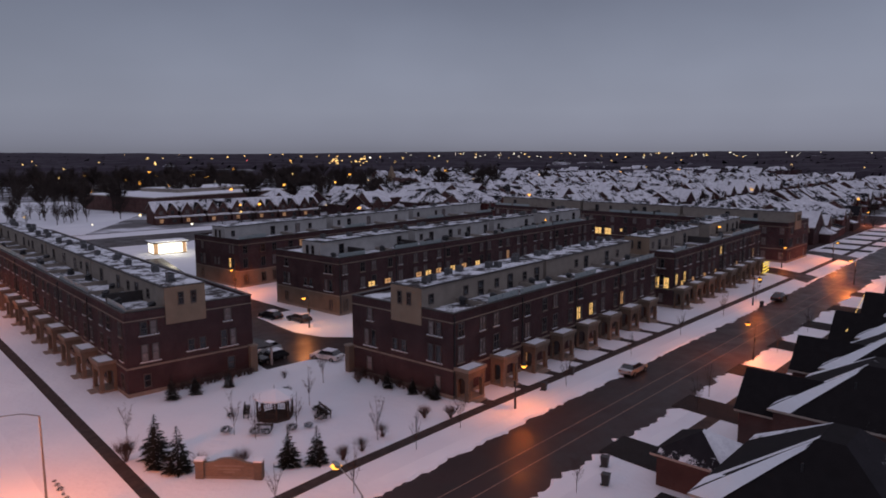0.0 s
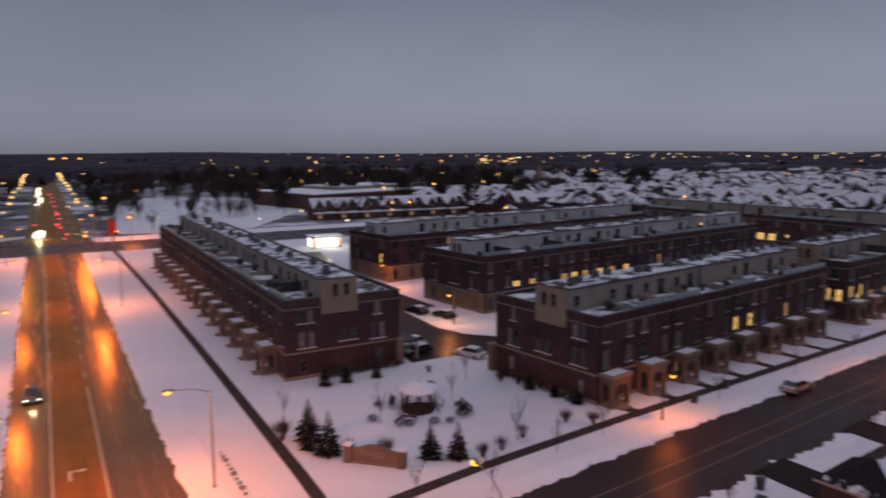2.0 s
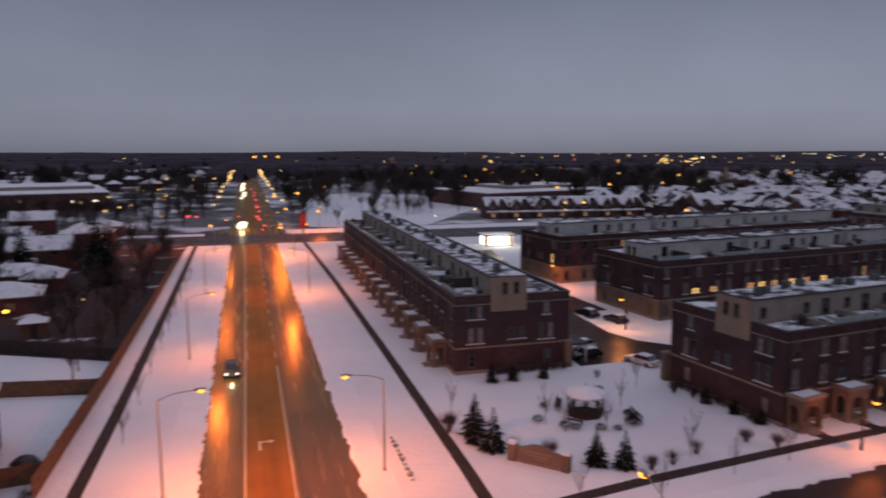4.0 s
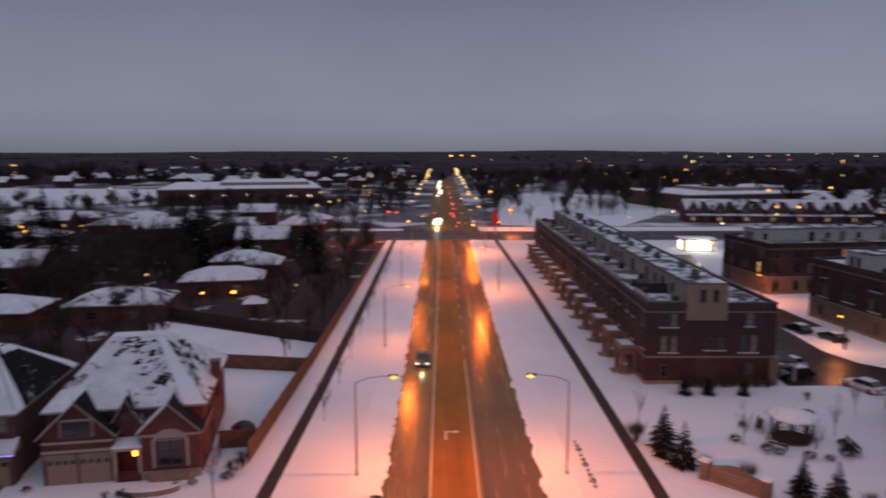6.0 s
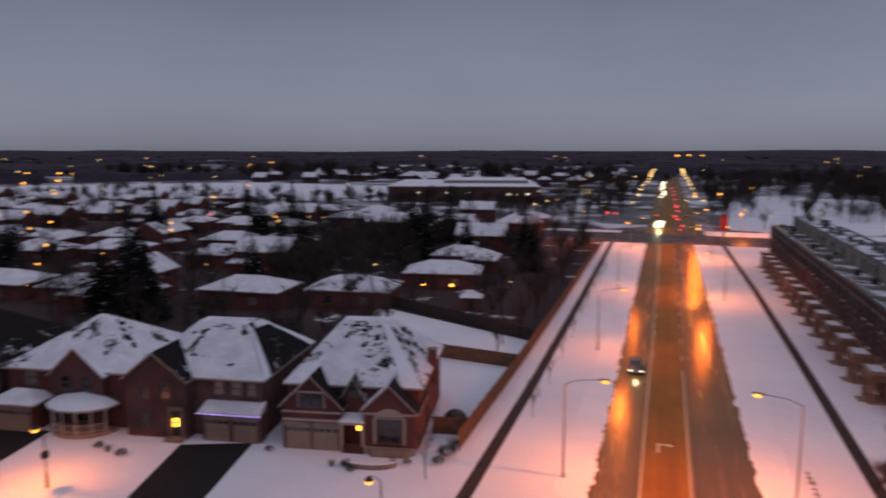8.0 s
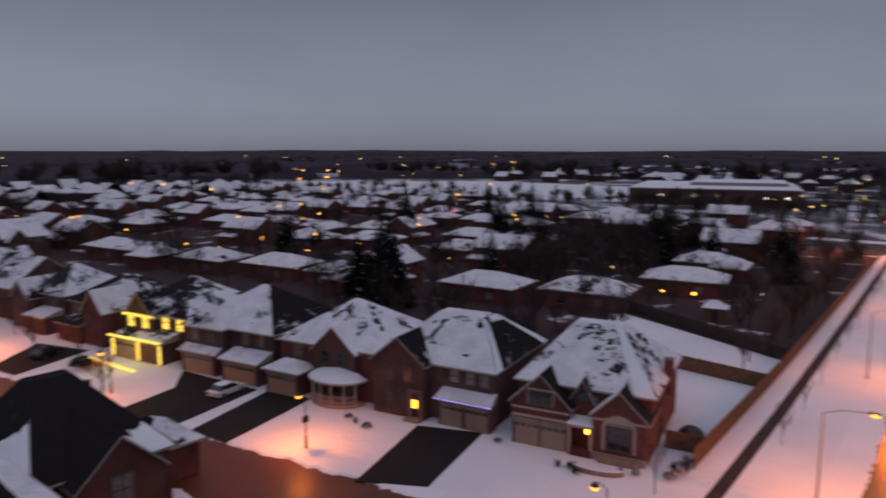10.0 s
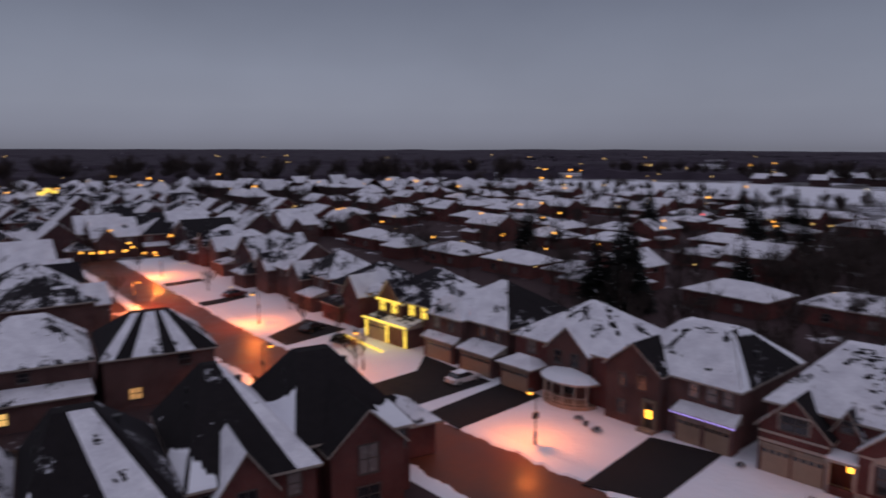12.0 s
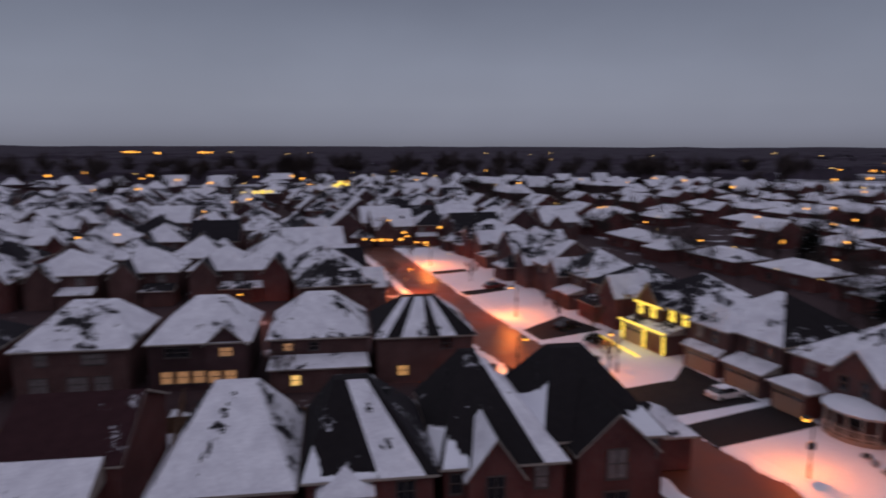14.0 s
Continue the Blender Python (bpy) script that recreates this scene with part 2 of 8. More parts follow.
BARK = plain("dark_bark", (0.05, 0.038, 0.033), 0.9, vary=0.3, scale=4, bump=0.3)
TWIGS = plain("bare_twigs", (0.055, 0.042, 0.038), 0.95, vary=0.35)
NEEDLES = plain("spruce_needles", (0.015, 0.016, 0.014), 0.9, vary=0.4, scale=2)
# purple cast stands for the haze of distance, put into the colour
FARWOOD = plain("haze_tinted_woods", (0.038, 0.030, 0.041), 0.95, vary=0.3, scale=0.05, fine=0.4)
SHRUB = plain("brown_shrub", (0.088, 0.060, 0.054), 0.95, vary=0.4, scale=3)
METAL = plain("galvanised_steel", (0.30, 0.29, 0.28), 0.45, 0.7, vary=0.15)
BLACKPOLE = plain("black_lamp_paint", (0.018, 0.018, 0.018), 0.45, vary=0.15)
ACGREY = plain("unit_sheet_metal", (0.10, 0.10, 0.105), 0.5, 0.3, vary=0.15)
TYRE = plain("tyre_rubber", (0.012, 0.012, 0.012), 0.85, vary=0.1)


def pane_material(name, colour, rough=0.08):
    def build(nt, b):
        b.inputs["Base Color"].default_value = (*colour, 1)
        b.inputs["Specular IOR Level"].default_value = 0.8
        nt.links.new(ranged(nt, noise_node(nt, 1.5, 3), 0.3, 0.7, rough, rough + 0.1), b.inputs["Roughness"])
    return material(name, build, rough)


PANE = pane_material("dark_window_glass", (0.02, 0.021, 0.025))
BLIND = pane_material("window_with_pale_blind", (0.19, 0.16, 0.155), 0.2)
FROST = pane_material("frosted_rail_glass", (0.30, 0.36, 0.37), 0.25)


def glow(name, colour, strength, sampled=False):
    m = bpy.data.materials.new(name)
    m.use_nodes = True
    nt = m.node_tree
    b = nt.nodes["Principled BSDF"]
    b.inputs["Base Color"].default_value = (0.2, 0.2, 0.2, 1)
    b.inputs["Emission Color"].default_value = (*colour, 1)
    n = ranged(nt, noise_node(nt, 1.7, 3), 0.3, 0.7, 0.7 * strength, 1.2 * strength)
    nt.links.new(n, b.inputs["Emission Strength"])
    if not sampled:
        m.cycles.emission_sampling = "NONE"
    return m


LIT = glow("lit_window", (1.0, 0.58, 0.16), 0.95)
LIT_DIM = glow("dim_lit_window", (1.0, 0.46, 0.16), 0.28)
LIT_ROOM = glow("lit_room_window", (1.0, 0.48, 0.14), 0.5)
BULB = glow("sodium_bulb", (1.0, 0.41, 0.035), 2.5)
BULB_WARM = glow("warm_bulb", (1.0, 0.60, 0.17), 1.8)
BULB_WHITE = glow("white_bulb", (1.0, 0.90, 0.68), 2.2)
BULB_RED = glow("red_bulb", (1.0, 0.05, 0.035), 1.6)
BULB_YELLOW = glow("yellow_string_bulb", (1.0, 0.68, 0.07), 1.5)
BULB_VIOLET = glow("violet_string_bulb", (0.45, 0.33, 1.0), 1.2)
FLOOD = glow("white_flood_panel", (1.0, 0.92, 0.74), 2.4)


LANTERN = glow("amber_lantern", (1.0, 0.40, 0.035), 5.0)


# ---- mesh helpers ----
class Geo:
    """Collects faces for one mesh."""

    def __init__(self):
        self.v, self.f, self.m = [], [], []

    def add(self, verts, faces, mat=0):
        n = len(self.v)
        self.v += [tuple(p) for p in verts]
        self.f += [tuple(n + i for i in f) for f in faces]
        self.m += [mat] * len(faces)
        return self

    def box(self, x0, x1, y0, y1, z0, z1, mat=0, top=None):
        vs = [(x0, y0, z0), (x1, y0, z0), (x1, y1, z0), (x0, y1, z0), (x0, y0, z1), (x1, y0, z1), (x1, y1, z1), (x0, y1, z1)]
        self.add(vs, [(3, 2, 1, 0), (0, 1, 5, 4), (1, 2, 6, 5), (2, 3, 7, 6), (3, 0, 4, 7)], mat)
        return self.add(vs, [(4, 5, 6, 7)], mat if top is None else top)

    def prism(self, poly, z0, z1, mat=0, top=None):
        n = len(poly)
        vs = [(x, y, z0) for x, y in poly] + [(x, y, z1) for x, y in poly]
        self.add(vs, [tuple(reversed(range(n)))] + [(i, (i + 1) % n, n + (i + 1) % n, n + i) for i in range(n)], mat)
        return self.add(vs, [tuple(range(n, 2 * n))], mat if top is None else top)

    def profile_y(self, poly, y0, y1, mat=0):
        """A section in x and z, drawn out along y."""
        n = len(poly)
        vs = [(x, y0, z) for x, z in poly] + [(x, y1, z) for x, z in poly]
        return self.add(vs, [tuple(range(n)), tuple(reversed(range(n, 2 * n)))] + [(i, n + i, n + (i + 1) % n, (i + 1) % n) for i in range(n)], mat)

    def tube(self, p0, p1, r0, r1=None, n=8, mat=0, caps=True):
        p0, p1, r1 = Vector(p0), Vector(p1), r0 if r1 is None else r1
        d = (p1 - p0).normalized()
        u = d.orthogonal().normalized()
        w = d.cross(u)
        ring = lambda p, r: [p + r * (math.cos(a) * u + math.sin(a) * w) for a in (2 * math.pi * i / n for i in range(n))]
        faces = [(i, (i + 1) % n, n + (i + 1) % n, n + i) for i in range(n)]
        if caps:
            faces += [tuple(reversed(range(n))), tuple(range(n, 2 * n))]
        return self.add(ring(p0, r0) + ring(p1, r1), faces, mat)

    def blob(self, c, r, seed, squash=1.0, mat=0, rough=0.3):
        """A rough clump of twenty faces."""
        rnd = random.Random(seed)
        g = (1 + 5 ** 0.5) / 2
        vs = []
        for a, b in ((1, g), (1, -g), (-1, g), (-1, -g)):
            vs += [(0, a, b), (a, b, 0), (b, 0, a)]
        ico = [Vector(v).normalized() for v in vs]
        faces = []
        for i in range(12):
            for j in range(i + 1, 12):
                for k in range(j + 1, 12):
                    if all((ico[a] - ico[b]).length < 1.1 for a, b in ((i, j), (j, k), (i, k))):
                        out = (ico[j] - ico[i]).cross(ico[k] - ico[i]).dot(ico[i]) > 0
                        faces.append((i, j, k) if out else (i, k, j))
        pts = [Vector(c) + Vector((p.x, p.y, p.z * squash)) * r * (1 + rnd.uniform(-rough, rough)) for p in ico]
        return self.add(pts, faces, mat)

    def mesh(self, name, mats):
        me = bpy.data.meshes.new(name)
        me.from_pydata(self.v, [], self.f)
        for m in mats if isinstance(mats, (list, tuple)) else [mats]:
            me.materials.append(m)
        me.polygons.foreach_set("material_index", self.m)
        me.update()
        return me


def part(name, geo, mats, parent=None, label="", m=None):
    me = geo.mesh(name, mats) if isinstance(geo, Geo) else geo
    ob = new(name, me)
    if parent is not None:
        ob.parent = parent
    if m is not None:
        ob.matrix_basis = m
    return tagged(ob, label)


def thing(name, label, category, m, group=""):
    ob = new(name)
    ob.empty_display_size = 0.3
    ob.matrix_basis = m
    return tagged(ob, label, category, group)


def setting(name, geo, mats, label, category=""):
    return tagged(part(name, geo, mats), label, category, kind="structure")


def ragged_strip(geo, line, width, seed, amp=0.25, step=0.55, z0=0.0, z1=0.16, mat=0, inner=True):
    """A raised strip on the left of a line, whose border on the line's side is uneven."""
    rnd = random.Random(seed)
    (ax, ay), (bx, by) = line
    d = Vector((bx - ax, by - ay))
    n = max(2, int(d.length / step))
    d.normalize()
    side = Vector((-d.y, d.x))
    vs, faces = [], []
    length = math.hypot(bx - ax, by - ay)
    for i in range(n + 1):
        p = Vector((ax, ay)) + d * (length * i / n)
        e = noise.noise(Vector((p.x * 0.35, p.y * 0.35, seed))) * amp + noise.noise(Vector((p.x * 1.5, p.y * 1.5, seed + 5))) * amp * 0.7 + rnd.uniform(-0.3, 0.3) * amp
        q, q2, w = p + side * e, p + side * (e + 0.35), p + side * width
        vs += [(q.x, q.y, z0), (q2.x, q2.y, z1), (w.x, w.y, z1)]
    for i in range(n):
        a = 3 * i
        faces += [(a, a + 3, a + 4, a + 1), (a + 1, a + 4, a + 5, a + 2)]
    return geo.add(vs, faces, mat)


# ---- ground, roads and pavements ----
# The side street crosses the avenue; its kerbs run at 6.4 degrees to the x axis.
def north_kerb(x):
    if x > -12:
        return 40.75 + 0.112 * x
    return float(np.interp(x, (-260, -187, -112, -93, -57, -41, -30, -12), (24.0, 28.8, 33.0, 34.6, 38.6, 40.8, 42.0, 40.6)))


def south_kerb(x):
    return north_kerb(x) - (9.6 if x > 0 else 8.8)


g = Geo()
rings = [0, 60, 140, 300, 600, 1200, 2400, 4600]
for a, b in zip(rings, rings[1:]):
    for i in range(32):
        t0, t1 = 2 * math.pi * i / 32, 2 * math.pi * (i + 1) / 32
        c = [(r * math.cos(t), 60 + r * math.sin(t), -0.02) for r, t in ((a, t0), (b, t0), (b, t1), (a, t1))]
        g.add(c if a else c[:1] + c[1:3], [(0, 1, 2, 3)] if a else [(0, 1, 2)])


def ground_build(nt, b):
    far = ranged(nt, noise_node(nt, 0.012, 7, 0.65), 0.42, 0.62, 1.0, 0.75)
    fine = ranged(nt, noise_node(nt, 0.035, 5, 0.55), 0.60, 0.50)
    k = math_node(nt, "MULTIPLY", far, fine)
    nt.links.new(mixed(nt, k, (0.62, 0.64, 0.70), (0.055, 0.048, 0.045)), b.inputs["Base Color"])
    bumped(nt, b, noise_node(nt, 0.6, 5), 0.3, 0.2)


setting("ground", g, material("snowy_ground_with_scrub", ground_build, 0.85), "flat snowy ground with dark scrub, reaching the horizon", "ground")

AV_W, AV_E = -4.9, 8.4
g = Geo()
g.box(AV_W - 0.6, AV_E + 0.6, -80, 220, -0.3, 0.02)
g.box(AV_W - 1.2, AV_E + 3.0, 220, 1300, -0.3, 0.02)
avenue = setting("road_avenue", g, AVENUE, "wet asphalt avenue with a centre turn lane, lamplight orange in its colour", "road")
g = Geo()
xs = [AV_E - 4] + [20 + 12 * i for i in range(27)]
for x0, x1 in zip(xs, xs[1:]):
    g.prism([(x0, south_kerb(x0) - 0.5), (x1, south_kerb(x1) - 0.5), (x1, north_kerb(x1) + 0.5), (x0, north_kerb(x0) + 0.5)], -0.3, 0.024)
street_e = setting("road_side_street_east", g, ASPHALT, "wet asphalt side street with faint centre lines", "road")
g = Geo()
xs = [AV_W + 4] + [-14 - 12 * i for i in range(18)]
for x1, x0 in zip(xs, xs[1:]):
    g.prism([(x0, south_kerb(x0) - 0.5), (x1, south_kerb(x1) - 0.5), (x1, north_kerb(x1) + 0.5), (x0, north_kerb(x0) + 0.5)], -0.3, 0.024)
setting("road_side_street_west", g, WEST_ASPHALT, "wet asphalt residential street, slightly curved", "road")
g = Geo()
g.box(-260, 330, 219, 242, -0.3, 0.028)
setting("road_crossroad", g, ASPHALT, "wet asphalt crossroad at the traffic signals", "road")


def marking(x0, x1, y0, y1, parent, z=0.03):
    ob = part("lane_marking", Geo().box(x0, x1, y0, y1, z - 0.006, z), PAINT, parent)
    return ob


marking(-1.08, -0.95, 50, 212, avenue, 0.03)
marking(2.95, 3.08, 46, 92, avenue, 0.03)
for i in range(13):
    marking(2.95, 3.08, 96 + 9 * i, 99 + 9 * i, avenue, 0.03)
for i in range(9):
    marking(-0.75, -0.63, 96 + 12 * i, 99.5 + 12 * i, avenue, 0.03)
g = Geo()
g.prism([(0.2, 65.4), (0.45, 65.4), (0.45, 67.2), (1.2, 67.2), (1.2, 66.9), (1.75, 67.35), (1.2, 67.8), (1.2, 67.5), (0.2, 67.5)], 0.024, 0.03)
part("turn_arrow", g, PAINT, avenue)
for i in range(2):
    g = Geo()
    o = 3.4 + 2.1 * i
    for x0 in range(32, 180, 12):
        x1 = x0 + 12
        g.prism([(x0, south_kerb(x0) + o), (x1, south_kerb(x1) + o), (x1, south_kerb(x1) + o + 0.12), (x0, south_kerb(x0) + o + 0.12)], 0.022, 0.032)
    part("centre_line", g, FADED, street_e)

# raised snowy verges and lots: four corners of the crossing
lots = Geo()
lots.prism([(AV_E + 1.0, 51.5), (AV_E + 1.0, 217), (204, 217), (204, north_kerb(204) + 14.0), (330, north_kerb(330) + 12.0), (330, north_kerb(330) + 0.6), (40, north_kerb(40) + 0.6), (22, north_kerb(22) + 1.2), (15.5, 45.0), (11.8, 47.2)], -0.2, 0.155)
setting("ground_park_block", lots, LAWN, "snowy lawns round the townhouses", "ground")
lots = Geo()
lots.prism([(AV_W - 1.0, 217), (-17.2, 217), (-17.2, 74), (-110, 62), (-187, 54), (-187, north_kerb(-187) + 0.6), (-112, north_kerb(-112) + 0.6), (-93, north_kerb(-93) + 0.6), (-57, north_kerb(-57) + 0.6), (-30, north_kerb(-30) + 0.6), (-11, north_kerb(-11) + 2.5), (AV_W - 1.0, 52)], -0.2, 0.155)
setting("ground_west_block", lots, LAWN, "snowy verges and front gardens west of the avenue", "ground")
lots = Geo()
lots.prism([(204, 217), (330, 217), (330, north_kerb(330) + 12.0), (204, north_kerb(204) + 14.0)], -0.2, 0.15)
setting("ground_east_estate", lots, YARD, "dark gardens with patches of snow among the estate houses", "ground")
lots = Geo()
lots.prism([(-17.2, 217), (-420, 217), (-420, 40), (-187, 54), (-110, 62), (-17.2, 74)], -0.2, 0.15)
setting("ground_back_gardens", lots, YARD, "dark back gardens with patches of snow", "ground")
lots = Geo()
lots.prism([(-17.2, 99), (-17.2, 62), (-36, 64), (-48, 114)], -0.2, 0.157)
setting("ground_fenced_garden", lots, LAWN, "snowy fenced garden behind the corner house", "ground")
for nm, poly in (("ground_field_east", [(22, 262), (66, 258), (110, 330), (104, 440), (40, 460), (24, 330)]), ("ground_field_west", [(-168, 372), (-400, 300), (-470, 420), (-330, 520), (-180, 500)]), ("ground_corner_west", [(-14, 243.5), (-40, 243.5), (-40, 250), (-14, 250)]), ("ground_field_corner", [(13, 243.5), (130, 243.5), (130, 256), (13, 256)])):
    setting(nm, Geo().prism(poly, -0.2, 0.05), LAWN, "open snowy field", "ground")
lots = Geo()
lots.prism([(14, south_kerb(14) - 0.6), (14, -60), (330, -60), (330, south_kerb(330) - 0.6), (40, south_kerb(40) - 0.6)], -0.2, 0.155)
setting("ground_south_east_block", lots, LAWN, "snowy front gardens south of the street", "ground")
lots = Geo()
lots.prism([(-12, south_kerb(-12) - 0.6), (-62, south_kerb(-62) - 0.6), (-93, south_kerb(-93) - 0.6), (-112, south_kerb(-112) - 0.6), (-187, south_kerb(-187) - 0.6), (-260, 14), (-400, 10), (-400, -160), (-12, -160)], -0.2, 0.155)
setting("ground_south_west_block", lots, YARD, "snowy gardens among the houses", "ground")

# ploughed, ragged snow along the kerbs
g = Geo()
ragged_strip(g, ((AV_E, 217), (AV_E, 51.5)), 3.0, 3, 0.35)
ragged_strip(g, ((AV_W, 54), (AV_W, 217)), 3.0, 5, 0.35)
for x0, x1, s in ((30, 110, 7), (110, 200, 8), (200, 330, 9)):
    ragged_strip(g, ((x0, north_kerb(x0)), (x1, north_kerb(x1))), 2.0, s, 0.5, z1=0.17)
    ragged_strip(g, ((x1, south_kerb(x1)), (x0, south_kerb(x0))), 2.0, s + 20, 0.9, z1=0.17)
for x0, x1, s in ((-41, -32, 13), (-57, -41, 14), (-93, -57, 15), (-112, -93, 16), (-187, -112, 17)):
    ragged_strip(g, ((x0, north_kerb(x0)), (x1, north_kerb(x1))), 2.0, s, 0.5, z1=0.17)
    ragged_strip(g, ((x1, south_kerb(x1)), (x0, south_kerb(x0))), 2.0, s + 20, 0.5, z1=0.17)
tagged(setting("snow_bank", g, SNOW, "low ragged snow banks along the kerbs", "snow"), kind="stuff")

# pavements, slab by slab
def pavement(name, line, width, label, slab=1.5):
    root = tagged(new(name), label, "pavement", kind="structure")
    d = [Vector(q) - Vector(p) for p, q in zip(line, line[1:])]
    for (p, q), v in zip(zip(line, line[1:]), d):
        n = max(1, int(v.length / slab))
        u = v.normalized()
        me = Geo().box(0.01, v.length / n - 0.02, -width / 2, width / 2, 0.0, 0.03).mesh("slab", PATH)
        for i in range(n):
            ob = new("slab", me)
            ob.parent = root
            ob.matrix_basis = Matrix.Translation((p[0] + v.x * i / n, p[1] + v.y * i / n, 0.15)) @ Matrix.Rotation(math.atan2(u.y, u.x), 4, "Z")
    return root


pavement("pavement_avenue_east", [(17.6, 46.9), (17.8, 56), (17.9, 96), (17.7, 150), (16.6, 217)], 1.2, "damp concrete pavement cleared of snow", 2.0)
pavement("pavement_avenue_west", [(-14.6, 46), (-14.2, 80), (-14.3, 130), (-14.9, 217)], 1.2, "damp concrete pavement cleared of snow", 2.0)
pavement("pavement_south", [(58, 33.2), (90.5, 36.3), (150, 42.6), (230, 51.4)], 1.4, "damp concrete pavement between snowy lawns and drives", 2.0)
pavement("pavement_street", [(18.3, 47.5), (25.8, 48.9), (31.8, 49.9), (50, 52.1), (100, 57.0), (172, 64.4), (250, 73)], 1.3, "damp concrete pavement cleared of snow", 2.0)


# ---- windows ----
_panes = {}


def window_meshes(w, h, bars):
    """One frame with its mullions and transom, and a pane behind."""
    key = (round(w, 2), round(h, 2), bars)
    if key not in _panes:
        t, d = 0.09, 0.10
        xs, solid = [-w / 2 - t, -w / 2], [True]
        for i in range(1, bars + 1):
            x = -w / 2 + w * i / (bars + 1)
            xs += [x - 0.03, x + 0.03]
            solid += [False, True]
        xs += [w / 2, w / 2 + t]
        solid += [False, True]
        zs, row = [-t - 0.08, 0, h * 0.52 - 0.03, h * 0.52 + 0.03, h, h + t], [True, False, True, False, True]
        fr, nx, nz = Geo(), len(xs), len(zs)
        full = lambda i, j: 0 <= i < nx - 1 and 0 <= j < nz - 1 and (solid[i] or row[j])
        vs = [(x, y, z) for y in (-d, 0.02) for z in zs for x in xs]
        at = lambda i, j, k: k * nx * nz + j * nx + i
        fs = []
        for j in range(nz - 1):
            for i in range(nx - 1):
                if not full(i, j):
                    continue
                fs.append((at(i, j, 0), at(i + 1, j, 0), at(i + 1, j + 1, 0), at(i, j + 1, 0)))
                for di, dj, a, b in ((-1, 0, (i, j + 1), (i, j)), (1, 0, (i + 1, j), (i + 1, j + 1)), (0, -1, (i, j), (i + 1, j)), (0, 1, (i + 1, j + 1), (i, j + 1))):
                    if not full(i + di, j + dj):
                        fs.append((at(*b, 0), at(*a, 0), at(*a, 1), at(*b, 1)))
        fr.add(vs, fs)
        _panes[key] = (fr.mesh("window", WINFRAME), {"geo": Geo().box(-w / 2, w / 2, -0.03, 0.015, 0.0, h)})
    return _panes[key]



def window(parent, x, y, z, w, h, face=0, pane=None, bars=0):
    """face: degrees by which the wall's outward -y is turned."""
    frame_mesh, panes = window_meshes(w, h, bars)
    pane = pane or PANE
    if pane.name not in panes:
        panes[pane.name] = panes["geo"].mesh("pane", pane)
    ob = part("window", frame_mesh, None, parent, m=pose(x, y, z, 0, 0, face))
    part("pane", panes[pane.name], None, ob)
    return ob


def pick_pane(rnd, lit=0.04, dim=0.05, blind=0.3):
    r = rnd.random()
    return LIT if r < lit else LIT_DIM if r < lit + dim else BLIND if r < lit + dim + blind else PANE


# ---- townhouse blocks ----
def terrace_build(nt, b):
    """Decking and roof felt with blown snow."""
    k = ranged(nt, noise_node(nt, 0.45, 6, 0.65), 0.43, 0.53)
    nt.links.new(mixed(nt, k, (0.06, 0.055, 0.055), (0.70, 0.73, 0.78)), b.inputs["Base Color"])
    bumped(nt, b, noise_node(nt, 2.0, 5), 0.3, 0.08)


TERRACE = material("snow_blown_roof_felt", terrace_build, 0.85)

def ac_unit_mesh():
    g = Geo()
    g.box(-0.4, 0.4, -0.38, 0.38, 0.08, 0.75, 0)
    g.tube((0, 0, 0.74), (0, 0, 0.8), 0.3, 0.3, 10, 2)
    for x in (-0.34, 0.34):
        g.box(x - 0.05, x + 0.05, -0.38, 0.38, 0, 0.08, 2)
    return g.mesh("air_conditioner", [ACGREY, SNOW, DARKTRIM])


AC_MESH = ac_unit_mesh()


